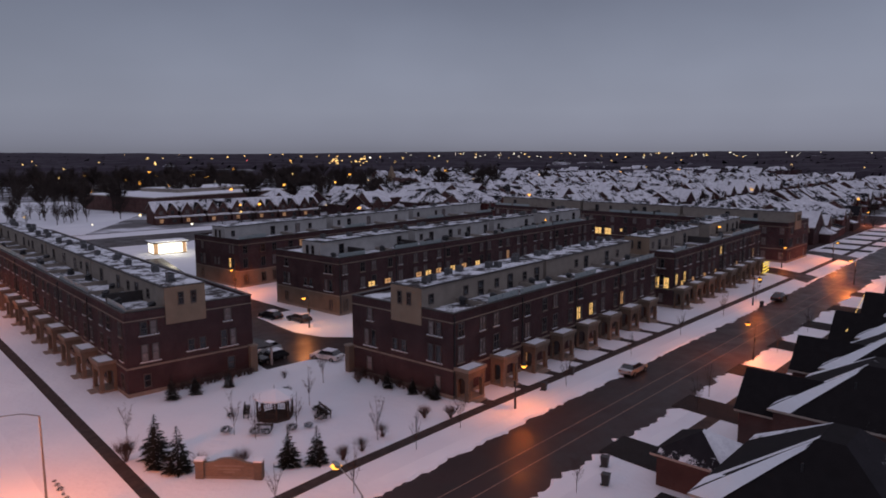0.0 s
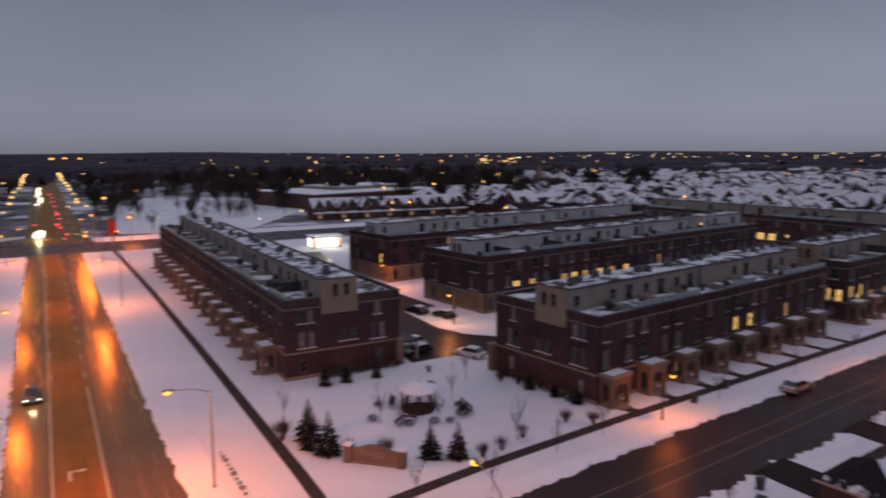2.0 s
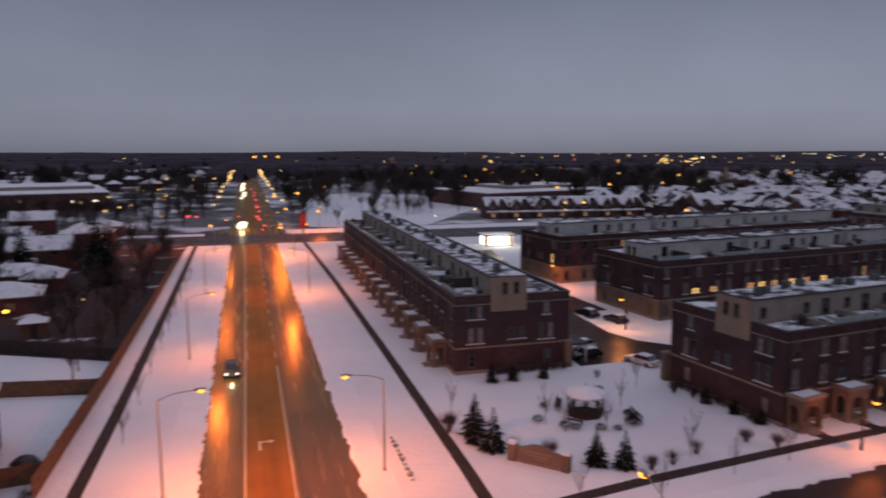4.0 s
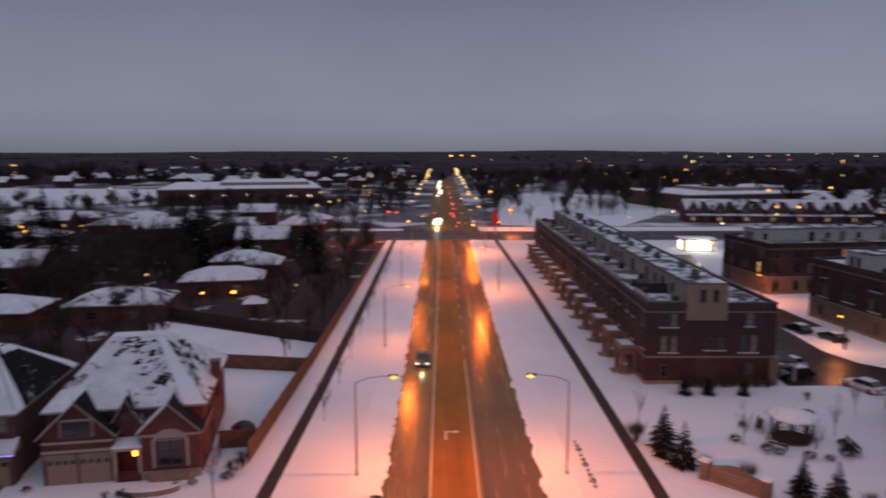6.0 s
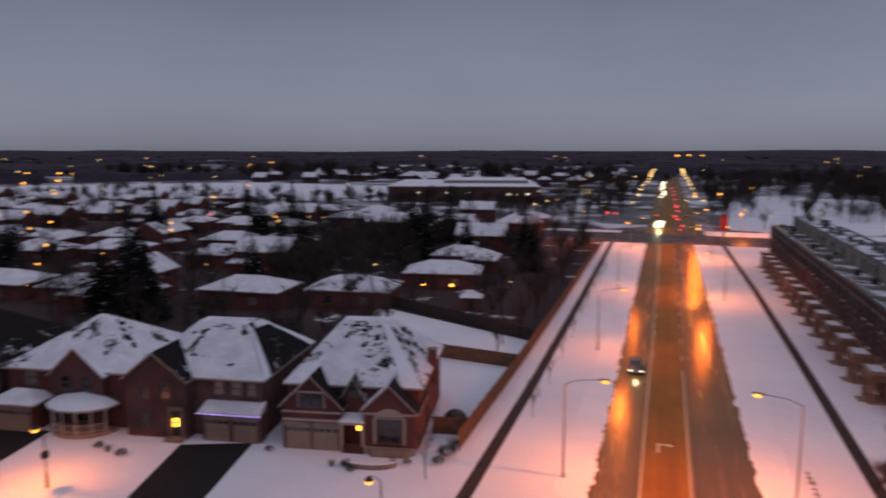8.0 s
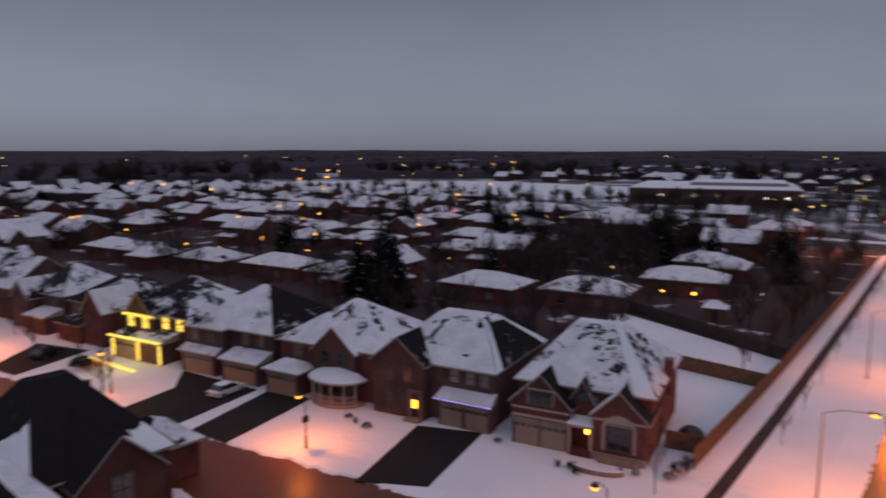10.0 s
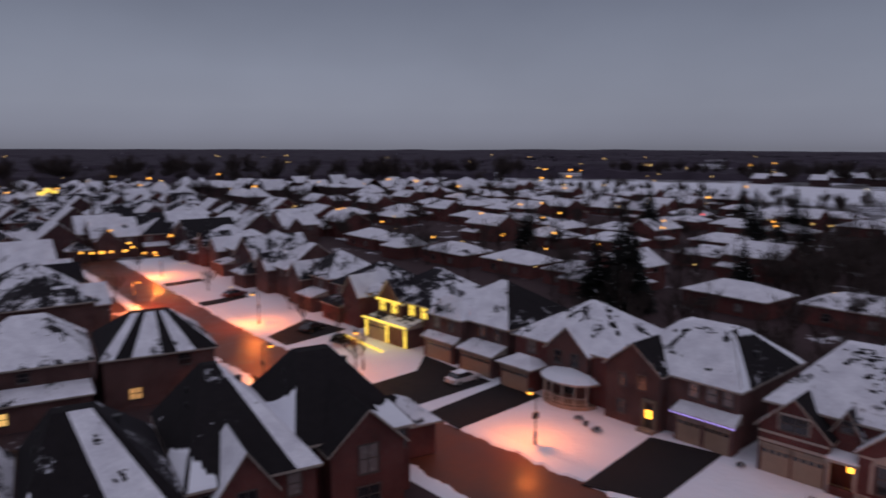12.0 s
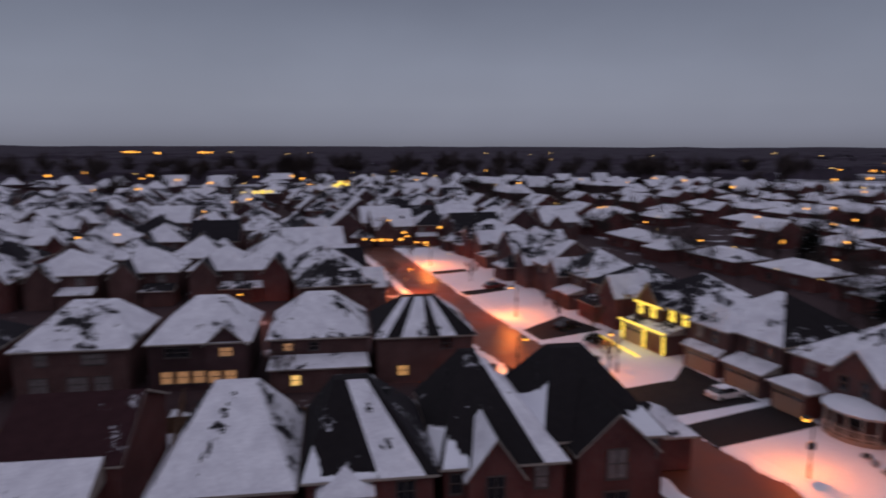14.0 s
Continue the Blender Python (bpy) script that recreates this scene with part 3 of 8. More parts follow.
def porch_meshes():
    """A square stone portico with an arched opening on three sides and a flat roof."""
    g = Geo()
    w, d, h = 1.5, 1.9, 3.1
    for x0, x1 in ((-w, -w + 0.45), (w - 0.45, w)):
        g.box(x0, x1, -d, -d + 0.45, 0, h)
        g.box(x0, x1, -0.3, 0.0, 0, h)
    n = 8
    for side in range(3):
        arch, half = [], (w - 0.45 if side == 0 else (d - 0.75) / 2)
        for i in range(n + 1):
            a = math.pi * i / n
            arch.append((-half * math.cos(a), 2.1 + 0.55 * math.sin(a)))
        poly = [(-half, h), (-half, 2.1)] + arch[1:-1] + [(half, 2.1), (half, h)]
        for (xa, za), (xb, zb) in zip(poly[1:], poly[2:]):
            top = h
            vs = []
            for (px, pz) in ((xa, za), (xb, zb), (xb, top), (xa, top)):
                for off in (0.0, 0.3):
                    if side == 0:
                        vs.append((px, -d + 0.05 + off, pz))
                    else:
                        s = -1 if side == 1 else 1
                        vs.append((s * (w - 0.05 - off), -(d + 0.3 - 0.45) / 2 + 0.0 + px, pz))
            if abs(xb - xa) > 1e-6:
                g.add(vs, [(0, 2, 4, 6), (7, 5, 3, 1), (0, 1, 3, 2)])
    g.box(-w - 0.1, w + 0.1, -d - 0.1, 0, h, h + 0.35)
    roof = Geo()
    roof.box(-w - 0.22, w + 0.22, -d - 0.22, 0, h + 0.35, h + 0.55)
    for x0, x1, y0, y1 in ((-w - 0.22, w + 0.22, -d - 0.22, -d + 0.02), (-w - 0.22, -w + 0.02, -d + 0.02, 0), (w - 0.02, w + 0.22, -d + 0.02, 0)):
        roof.box(x0, x1, y0, y1, h + 0.55, h + 0.72)
    snow = Geo()
    snow.box(-w + 0.05, w - 0.05, -d + 0.05, -0.25, h + 0.552, h + 0.66)
    step = Geo()
    step.box(-w, w, -d - 0.1, 0, 0, 0.3).box(-0.9, 0.9, -d - 0.9, -d - 0.1, 0, 0.15)
    door = Geo().box(-0.55, 0.55, -0.06, 0.02, 0.3, 2.5)
    return g.mesh("porch", STONE), roof.mesh("cornice", CAST), snow.mesh("snow_cap", SNOW), step.mesh("step", CAST), door.mesh("door", DARKTRIM)


PORCH = porch_meshes()


COPING = plain("dark_metal_coping", (0.045, 0.038, 0.036), 0.55, 0.2, vary=0.2)
SILL = Geo().box(-0.65, 0.65, -0.16, 0.0, -0.22, -0.1).mesh("sill", CAST)
SILL_SNOW = Geo().box(-0.62, 0.62, -0.15, -0.01, -0.098, -0.04).mesh("sill_snow", SNOW)
PLANTER = Geo().box(-0.4, 0.4, -0.3, 0.3, 0, 0.5).blob((0, 0, 0.75), 0.5, 3, 0.9, 0, 0.3).mesh("planter", DARKTRIM)


def townhouse_block(x, y, rz, length, depth, units, seed, label, top=9.9, lit=0.03, notch=None, porches=True, detail=True, lit_units=(), rows=(0.9, 4.2, 7.1), siding=None, stone_base=False):
    """Front at y = 0 facing -y, x from 0 to length. notch: where a terrace breaks the penthouse."""
    rnd = random.Random(seed)
    root = thing("townhouse_block", label, "townhouses", pose(x, y, 0.1, 0, 0, rz), "townhouse blocks")
    wall = Geo().box(0, length, 0, depth, 0, top - 0.55)
    part("wall", wall, BRICK_DARK, root)
    if stone_base:
        part("stone_base", Geo().box(-0.03, length + 0.03, -0.03, 0, 0, 3.3).box(-0.03, 0, 0, depth, 0, 3.3).box(length, length + 0.03, 0, depth, 0, 3.3), STONE, root)
    unit = length / units
    # stone base and string courses
    g = Geo()
    for z0, z1, o in ((0, 0.5, 0.05), (3.3, 3.52, 0.06), (8.82, 8.96, 0.05)):
        g.box(-o, length + o, -o, 0, z0, z1).box(-o, length + o, depth, depth + o, z0, z1)
        g.box(-o, 0, 0, depth, z0, z1).box(length, length + o, 0, depth, z0, z1)
    part("string_course", g, CAST, root)
    # parapet, with its cap
    g, cap = Geo(), Geo()
    for x0, x1, y0, y1 in ((0, length, 0, 0.3), (0, length, depth - 0.3, depth), (0, 0.3, 0.3, depth - 0.3), (length - 0.3, length, 0.3, depth - 0.3)):
        g.box(x0, x1, y0, y1, top - 0.55, top)
        cap.box(x0 - 0.08, x1 + 0.08, y0 - 0.08, y1 + 0.08, top, top + 0.1)
    part("parapet", g, BRICK_DARK, root)
    part("parapet_cap", cap, COPING, root)
    for i in range(units):
        for y0, y1 in ((0.32, 4.6), (9.6, depth - 0.32)):
            part("terrace_snow", Geo().box(i * unit + 0.35, (i + 1) * unit - 0.1, y0, y1, top - 0.55, top - 0.33 + rnd.uniform(0, 0.08)), TERRACE, root)
    # penthouse storey, in stretches; the end panel of a pale one stops at the parapet
    p0, p1, ph = 4.7, 9.4, top + 2.3
    stretches = [(0.0, length)]
    if notch:
        stretches = list(zip([0.0] + [b for a, b in notch], [a for a, b in notch] + [length]))
    for k, (a, b) in enumerate(stretches):
        pent = part("penthouse", Geo().box(a + (0.02 if k == 0 else 0), b - (0.02 if b == length else 0), p0, p1, top - 0.54, ph), siding or SIDING, root)
        end = Geo()
        if k == 0:
            end.box(a - 0.13, a + 0.05, p0 - 0.05, p1 + 0.05, top + 0.12 if siding else top - 2.0, ph + 0.02)
        if b == length:
            end.box(b - 0.05, b + 0.13, p0 - 0.05, p1 + 0.05, top + 0.12 if siding else top - 2.0, ph + 0.02)
        if end.v:
            part("end_panel", end, siding or STUCCO, pent, "" if siding else "tan stucco end panel")
        part("roof_edge", Geo().box(a - 0.12, b + 0.12, p0 - 0.15, p1 + 0.15, ph, ph + 0.12), COPING, pent)
        n = max(1, round((b - a) / unit))
        for i in range(n):
            u0 = a + (b - a) * i / n
            u1 = a + (b - a) * (i + 1) / n
            mid = (u0 + u1) / 2
            for s0, s1 in ((u0 + 0.16, mid - 0.12), (mid + 0.12, u1 - 0.16)):
                for t0, t1 in ((p0 + 0.12, 6.9), (7.15, p1 - 0.12)):
                    part("snow_cover", Geo().box(s0, s1, t0, t1, ph + 0.12, ph + 0.17 + rnd.uniform(0, 0.06)), TERRACE, pent)
            for s in (0, 1):
                if rnd.random() < ((0.85 if s else 0.4) if detail else 0.4):
                    window(pent, u0 + unit * (0.25 + 0.45 * s), p0, top - 0.4 + (0.0 if s else 0.8), 1.0 if s else 0.7, 2.0 if s else 1.0, 0, pick_pane(rnd, lit, 0.0, 0.15))
    # glass terrace rails and party screens
    for i in range(units):
        if rnd.random() < 0.45:
            part("glass_rail", Geo().box(i * unit + 0.3, (i + 1) * unit - 0.3, 0.33, 0.37, top + 0.1, top + 0.75), FROST, root)
        tall = rnd.random() < 0.1
        part("party_screen", Geo().box((i + 1) * unit - 0.5, (i + 1) * unit - 0.38, 0.4, 4.7, top - 0.5, top + (1.0 if tall else 0.25)), COPING if tall else SIDING, root)
        part("parapet_snow", Geo().box(i * unit + 0.4, (i + 1) * unit - rnd.uniform(0.3, 2.5), 0.34, 0.62, top - 0.3, top + 0.04), SNOW, root)
        for _ in range(2 if detail else 0):
            if rnd.random() < 0.6:
                part("planter", PLANTER, None, root, m=pose(i * unit + rnd.uniform(0.8, unit - 0.9), rnd.uniform(0.9, 4.0), top - 0.3, 0, 0, rnd.uniform(0, 90)))
    # windows of the long fronts
    for i in range(units):
        c = (i + 0.5) * unit
        for fl, z in enumerate(rows):
            hgt = (1.7, 1.8, 1.5)[fl]
            for s in ((0.2, 0.8) if unit < 8 else (0.18, 0.5, 0.82)):
                if fl == 0 and abs(s - 0.2) < 0.1 and porches:
                    continue
                pane = LIT if (i, fl) in lit_units else pick_pane(rnd, lit, 0.012, 0.62)
                ob = window(root, i * unit + s * unit, 0, z, 0.95, hgt, 0, pane, 1)
                if detail and fl:
                    part("sill", SILL, None, ob)
                    if rnd.random() < 0.6:
                        part("sill_snow", SILL_SNOW, None, ob)
            if detail:
                window(root, c - 1.2, depth, z + 0.2, 1.1, 1.4, 180, pick_pane(rnd, lit, 0.03))
        if porches:
            q = part("porch", PORCH[0], None, root, "tan stone portico", pose(i * unit + 0.27 * unit, 0, 0))
            for me, nm in zip(PORCH[1:], ("cornice", "snow_cap", "step", "door")):
                part(nm, me, None, q)
        if detail and i % 2 == 0:
            part("downpipe", Geo().box(i * unit - 0.06 + 0.2, i * unit + 0.06 + 0.2, -0.14, 0, 0.3, top - 0.3), DARKTRIM, root)
    # end walls
    for face, xx in ((-90, 0.0), (90, length)):
        for yy, z, w, h in ((2.2, 1.0, 0.7, 1.4), (2.1, 4.0, 0.65, 1.9), (3.3, 4.0, 0.65, 1.9), (2.1, 7.1, 0.65, 1.5), (3.2, 7.1, 0.65, 1.5), (7.5, 4.3, 0.65, 1.3), (8.9, 4.3, 0.65, 1.3), (depth - 2.6, 4.0, 0.65, 2.0), (depth - 3.8, 4.0, 0.65, 2.0), (depth - 3.2, 7.2, 0.8, 1.5), (depth - 3.0, 1.0, 0.8, 1.5), (6.5, 10.2, 0.5, 1.3), (8.0, 10.2, 0.5, 1.3)):
            ob = window(root, xx + (0.14 if z > 10 else 0.0) * (1 if xx else -1), yy, z, w, h, face, PANE if z > 10 else pick_pane(rnd, lit, 0.01, 0.5))
            if detail and 3 < z < 10:
                part("sill", SILL, None, ob)
                part("sill_snow", SILL_SNOW, None, ob)
    for i in range(units):
        for s in (0.3, 0.55):
            if rnd.random() < (0.85 if detail else 0.5):
                m = root.matrix_basis @ pose(min(length - 1, i * unit + s * unit + rnd.uniform(-0.5, 0.5)), rnd.uniform(6.0, 8.4), ph + 0.2, 0, 0, rnd.choice((0, 90)))
                ob = new("air_conditioner", AC_MESH)
                ob.matrix_basis = m
                tagged(ob, "grey rooftop air conditioner on the snowy penthouse roof", "air conditioner", "rooftop units")
    return root


park_block = townhouse_block(51.3, 56.4, 8.25, 54.0, 16.4, 8, 1, "dark red brick townhouses with tan porticos beside the park", lit=0.0, notch=[(26.0, 26.8)])
east_block = townhouse_block(111.2, 64.6, 8.25, 49.5, 16.4, 8, 2, "dark red brick townhouses with lit ground-floor windows", lit=0.01, notch=[(24.0, 30.0)], lit_units=((0, 0), (0, 1), (5, 0)))
for yy in (1.3, 3.1):
    window(east_block, 0.0, yy, 3.3, 1.0, 2.1, -90, LIT, 1)
townhouse_block(24.2, 182.0, -90, 100.6, 15.4, 14, 3, "long dark brick townhouse row along the avenue", lit=0.0, notch=[(44.0, 44.8), (71.0, 71.5)])
inner_block = townhouse_block(64.4, 99.4, 7.7, 88.0, 17.5, 13, 4, "dark brick townhouses across the inner lane", lit=0.005, notch=[(22.0, 24.0), (48.0, 50.0), (66, 72)], porches=False, siding=PALE_SIDING, stone_base=True)
townhouse_block(63.0, 134.0, 7.7, 86.0, 17.0, 12, 5, "dark brick townhouses with snowy roof terraces", lit=0.01, notch=[(27.0, 29.0), (55.0, 57.0)], porches=False, detail=False, siding=PALE_SIDING, stone_base=True)
far_block = townhouse_block(168.0, 164.0, -84.5, 92.0, 16.0, 13, 6, "far row of dark brick townhouses", lit=0.02, notch=[(30.0, 31.0), (62.0, 63.0)], porches=False, detail=False)


for root, rooms in ((park_block, ((27.7, 4.25, 1.0, 1.7, LIT), (31.3, 4.25, 1.0, 1.7, LIT), (41.0, 4.1, 1.0, 1.9, LIT_ROOM), (14.3, 1.2, 0.9, 1.5, LIT_DIM))),
                    (inner_block, tuple((u, 4.1, 1.5, 0.9, LIT if k % 2 else LIT_ROOM) for k, u in enumerate((11.4, 7.4, 19.7, 22.4, 25.4, 29.7, 33.3, 37.8)))),
                    (far_block, ((39.4, 3.4, 2.0, 1.8, LIT), (42.6, 3.4, 2.0, 1.8, LIT), (46.9, 4.5, 0.8, 0.8, LIT))),
                    (east_block, ((3.6, 2.9, 1.1, 1.6, LIT), (8.9, 2.9, 1.1, 1.6, LIT_ROOM), (14.6, 2.9, 1.1, 1.6, LIT_ROOM), (20.4, 2.9, 1.0, 1.5, LIT_ROOM), (33.3, 2.9, 1.0, 1.5, LIT_ROOM)))):
    for u, z, w, h, glass in rooms:
        window(root, u, -0.1, z, w, h, 0, glass, 1)


# ---- houses ----
def hip_roof(g, x0, x1, y0, y1, z0, z1, over=0.45, mat=0, slopes=False):
    """A hipped roof, its ridge along the longer side. slopes: each slope has a material of its own."""
    x0, x1, y0, y1 = x0 - over, x1 + over, y0 - over, y1 + over
    w, d = x1 - x0, y1 - y0
    cx, cy = (x0 + x1) / 2, (y0 + y1) / 2
    if w >= d:
        a, b = ((x0 + d * 0.48, cy), (x1 - d * 0.48, cy))
    else:
        a, b = ((cx, y0 + w * 0.48), (cx, y1 - w * 0.48))
    vs = [(x0, y0, z0), (x1, y0, z0), (x1, y1, z0), (x0, y1, z0), (*a, z1), (*b, z1)]
    lo = [(px, py, z0 - 0.2) for px, py, _ in vs[:4]]
    if w >= d:
        fs = [(0, 1, 5, 4), (1, 2, 5), (2, 3, 4, 5), (3, 0, 4)]
    else:
        fs = [(0, 1, 4), (1, 2, 5, 4), (2, 3, 5), (3, 0, 4, 5)]
    for i, f in enumerate(fs):
        g.add(vs + lo, [f], mat + (2 + i if slopes else 0))
    return g.add(vs + lo, [(6, 7, 1, 0), (7, 8, 2, 1), (8, 9, 3, 2), (9, 6, 0, 3), (9, 8, 7, 6)], mat + 1)


def gable_roof(g, x0, x1, y0, y1, z0, z1, over=0.35, mat=0, slopes=False):
    """Ridge along y."""
    cx, t = (x0 + x1) / 2, 0.18
    k = (z1 - z0) / ((x1 - x0) / 2)
    a, b = x0 - over, x1 + over
    za = z0 - over * k
    ya, yb = y0 - over, y1 + over
    vs = [(a, ya, za), (cx, ya, z1), (b, ya, za), (a, yb, za), (cx, yb, z1), (b, yb, za)]
    lo = [(px, py, pz - t) for px, py, pz in vs]
    g.add(vs + lo, [(0, 1, 4, 3)], mat + (5 if slopes else 0))
    g.add(vs + lo, [(1, 2, 5, 4)], mat + (3 if slopes else 0))
    return g.add(vs + lo, [(6, 9, 10, 7), (7, 10, 11, 8), (6, 7, 1, 0), (7, 8, 2, 1), (10, 9, 3, 4), (11, 10, 4, 5), (9, 6, 0, 3), (8, 11, 5, 2)], mat + 1)


def deck_roof(g, x0, x1, y0, y1, z0, z1, top, strips, over=0.4):
    """A steep hip cut off flat. top: its upper rectangle; strips: (foot, head, slot) shares across the front slope."""
    x0, x1, y0, y1 = x0 - over, x1 + over, y0 - over, y1 + over
    a0, a1, b0, b1 = top
    lo, hi = 0.0, 0.0
    for foot, head, slot in strips:
        g.add([(x0 + (x1 - x0) * lo, y0, z0), (x0 + (x1 - x0) * foot, y0, z0), (a0 + (a1 - a0) * head, b0, z1), (a0 + (a1 - a0) * hi, b0, z1)], [(0, 1, 2, 3)], slot)
        lo, hi = foot, head
    vs = [(x0, y0, z0), (x1, y0, z0), (x1, y1, z0), (x0, y1, z0), (a0, b0, z1), (a1, b0, z1), (a1, b1, z1), (a0, b1, z1)]
    g.add(vs, [(1, 2, 6, 5)], 3).add(vs, [(2, 3, 7, 6)], 4).add(vs, [(3, 0, 4, 7)], 5).add(vs, [(4, 5, 6, 7)], 2)
    lows = [(px, py, z0 - 0.2) for px, py, _ in vs[:4]]
    return g.add(vs[:4] + lows, [(4, 5, 1, 0), (5, 6, 2, 1), (6, 7, 3, 2), (7, 4, 0, 3), (7, 6, 5, 4)], 1)


def slopes_of(x0, x1, y0, y1, z0, z1, top, over=0.4):
    """The four slopes of a deck roof, each as foot left, foot right, head right, head left."""
    x0, x1, y0, y1 = x0 - over, x1 + over, y0 - over, y1 + over
    a0, a1, b0, b1 = top
    c = [Vector(p) for p in ((x0, y0, z0), (x1, y0, z0), (x1, y1, z0), (x0, y1, z0), (a0, b0, z1), (a1, b0, z1), (a1, b1, z1), (a0, b1, z1))]
    return {"front": (c[0], c[1], c[5], c[4]), "right": (c[1], c[2], c[6], c[5]), "back": (c[2], c[3], c[7], c[6]), "left": (c[3], c[0], c[4], c[7])}


def snow_patch(parent, slope, u0, u1, low, high, seed, amp=0.05, n=22):
    """A slab of snow on a slope from u0 to u1 along the eave; low and high: its lower and upper edge at both ends, as shares of the slope."""
    a, b, c, d = slope
    up = (b - a).cross(d - a).normalized() * 0.09
    g, vs, fs = Geo(), [], []
    at = lambda u, v: a.lerp(b, u).lerp(d.lerp(c, u), v)
    for i in range(n + 1):
        s = i / n
        u = u0 + (u1 - u0) * s
        rag = lambda k: amp * noise.noise(Vector((s * 7.0, seed * 3.1, k))) + amp * 0.6 * noise.noise(Vector((s * 23.0, seed, k + 9)))
        v0 = max(0.0, low[0] + (low[1] - low[0]) * s + (rag(1) if min(low) > 0 else 0))
        v1 = min(0.99, high[0] + (high[1] - high[0]) * s + rag(2))
        v1 = max(v1, v0 + 0.01)
        vs += [at(u, v0) + up * 0.1, at(u, v0 + 0.15 * (v1 - v0)) + up, at(u, v1 - 0.15 * (v1 - v0)) + up, at(u, v1) + up * 0.1]
    for i in range(n):
        k = 4 * i
        fs += [(k + j, k + 4 + j, k + 5 + j, k + 1 + j) for j in range(3)]
    return part("snow_patch", g.add(vs, fs), SNOW, parent)


def bare_patch(parent, slope, u, v, du, dv, seed):
    """Where the snow has slid or thawed: a ragged opening down to the shingles."""
    a, b, c, d = slope
    up = (b - a).cross(d - a).normalized() * 0.012
    at = lambda p, q: a.lerp(b, p).lerp(d.lerp(c, p), q) + up
    rp, g = random.Random(seed), Geo()
    for j in range(11):
        cu, cv, k = u + du * rp.gauss(0, 0.62), v + dv * rp.gauss(0, 0.75), rp.uniform(0.12, 0.5)
        rim = []
        for i in range(16):
            t = 2 * math.pi * i / 16
            r = k * (1.0 + 0.6 * noise.noise(Vector((2 * math.cos(t), 2 * math.sin(t), seed * 1.7 + j))) + 0.6 * noise.noise(Vector((6 * math.cos(t), 6 * math.sin(t), seed * 2.3 + j))))
            rim.append(at(min(0.99, max(0.01, cu + du * r * math.cos(t))), min(0.98, max(0.01, cv + dv * r * math.sin(t)))) + up * 0.1 * j)
        g.add([at(min(0.99, max(0.01, cu)), min(0.98, max(0.01, cv))) + up * 0.1 * j] + rim, [(0, 1 + i, 1 + (i + 1) % 16) for i in range(16)])
    return tagged(part("bare_patch", g, SHINGLE, parent), kind="stuff")


def roof_vent(parent, slope, u, v, big=False):
    """A plumbing stack, or a square vent with a cap."""
    a, b, c, d = slope
    p = a.lerp(b, u).lerp(d.lerp(c, u), v)
    g = Geo()
    if big:
        g.box(p.x - 0.22, p.x + 0.22, p.y - 0.22, p.y + 0.22, p.z - 0.3, p.z + 0.35).box(p.x - 0.28, p.x + 0.28, p.y - 0.28, p.y + 0.28, p.z + 0.35, p.z + 0.42)
    else:
        g.tube((p.x, p.y, p.z - 0.3), (p.x, p.y, p.z + 0.5), 0.07, 0.07, 8)
    return part("roof_vent", g, DARKTRIM, parent)


def curved_porch(parent, x0, x1, y0, y1, eave, ridge, n=7):
    """A porch with a rounded front: snowy roof, turned posts and a white railing."""
    cx, rx, ry = (x0 + x1) / 2, (x1 - x0) / 2, y1 - y0
    arc = lambda k, i, z: (cx - k * rx * math.cos(math.pi * i / n), y1 - k * ry * math.sin(math.pi * i / n), z)
    roof, ring = Geo(), [arc(1.08, i, eave) for i in range(n + 1)]
    mid = [arc(0.72, i, eave + 0.62 * (ridge - eave)) for i in range(n + 1)]
    low = [arc(1.08, i, eave - 0.22) for i in range(n + 1)]
    m = n + 1
    roof.add(ring + mid + [(cx, y1, ridge)], [(i, i + 1, m + i + 1, m + i) for i in range(n)] + [(m + i, m + i + 1, 2 * m) for i in range(n)])
    roof.add(low + ring, [(i, i + 1, m + i + 1, m + i) for i in range(n)] + [tuple(reversed(range(m)))], 1)
    part("porch_roof", roof, [SNOW, TRIM], parent)
    part("porch_floor", Geo().prism([arc(1.0, i, 0)[:2] for i in range(n + 1)], 0, 0.4), CAST, parent)
    for i in range(1, n):
        p = arc(0.94, i, 0)
        part("porch_post", Geo().tube((p[0], p[1], 0.4), (p[0], p[1], eave - 0.2), 0.11, 0.09, 8), TRIM, parent)
    rail = Geo()
    for i in range(1, n - 1):
        rail.tube(arc(0.94, i, 1.25), arc(0.94, i + 1, 1.25), 0.05, 0.05, 4).tube(arc(0.94, i, 0.6), arc(0.94, i + 1, 0.6), 0.04, 0.04, 4)
        for j in range(1, 5):
            a, b = Vector(arc(0.94, i, 0.6)).lerp(Vector(arc(0.94, i + 1, 0.6)), j / 5), Vector(arc(0.94, i, 1.25)).lerp(Vector(arc(0.94, i + 1, 1.25)), j / 5)
            rail.tube(a, b, 0.025, 0.025, 4)
    return part("railing", rail, TRIM, parent)


def gable_wall(g, x0, x1, y0, y1, z0, z1):
    return g.profile_y([(x0, z0), (x1, z0), ((x0 + x1) / 2, z1)], y0, y1)


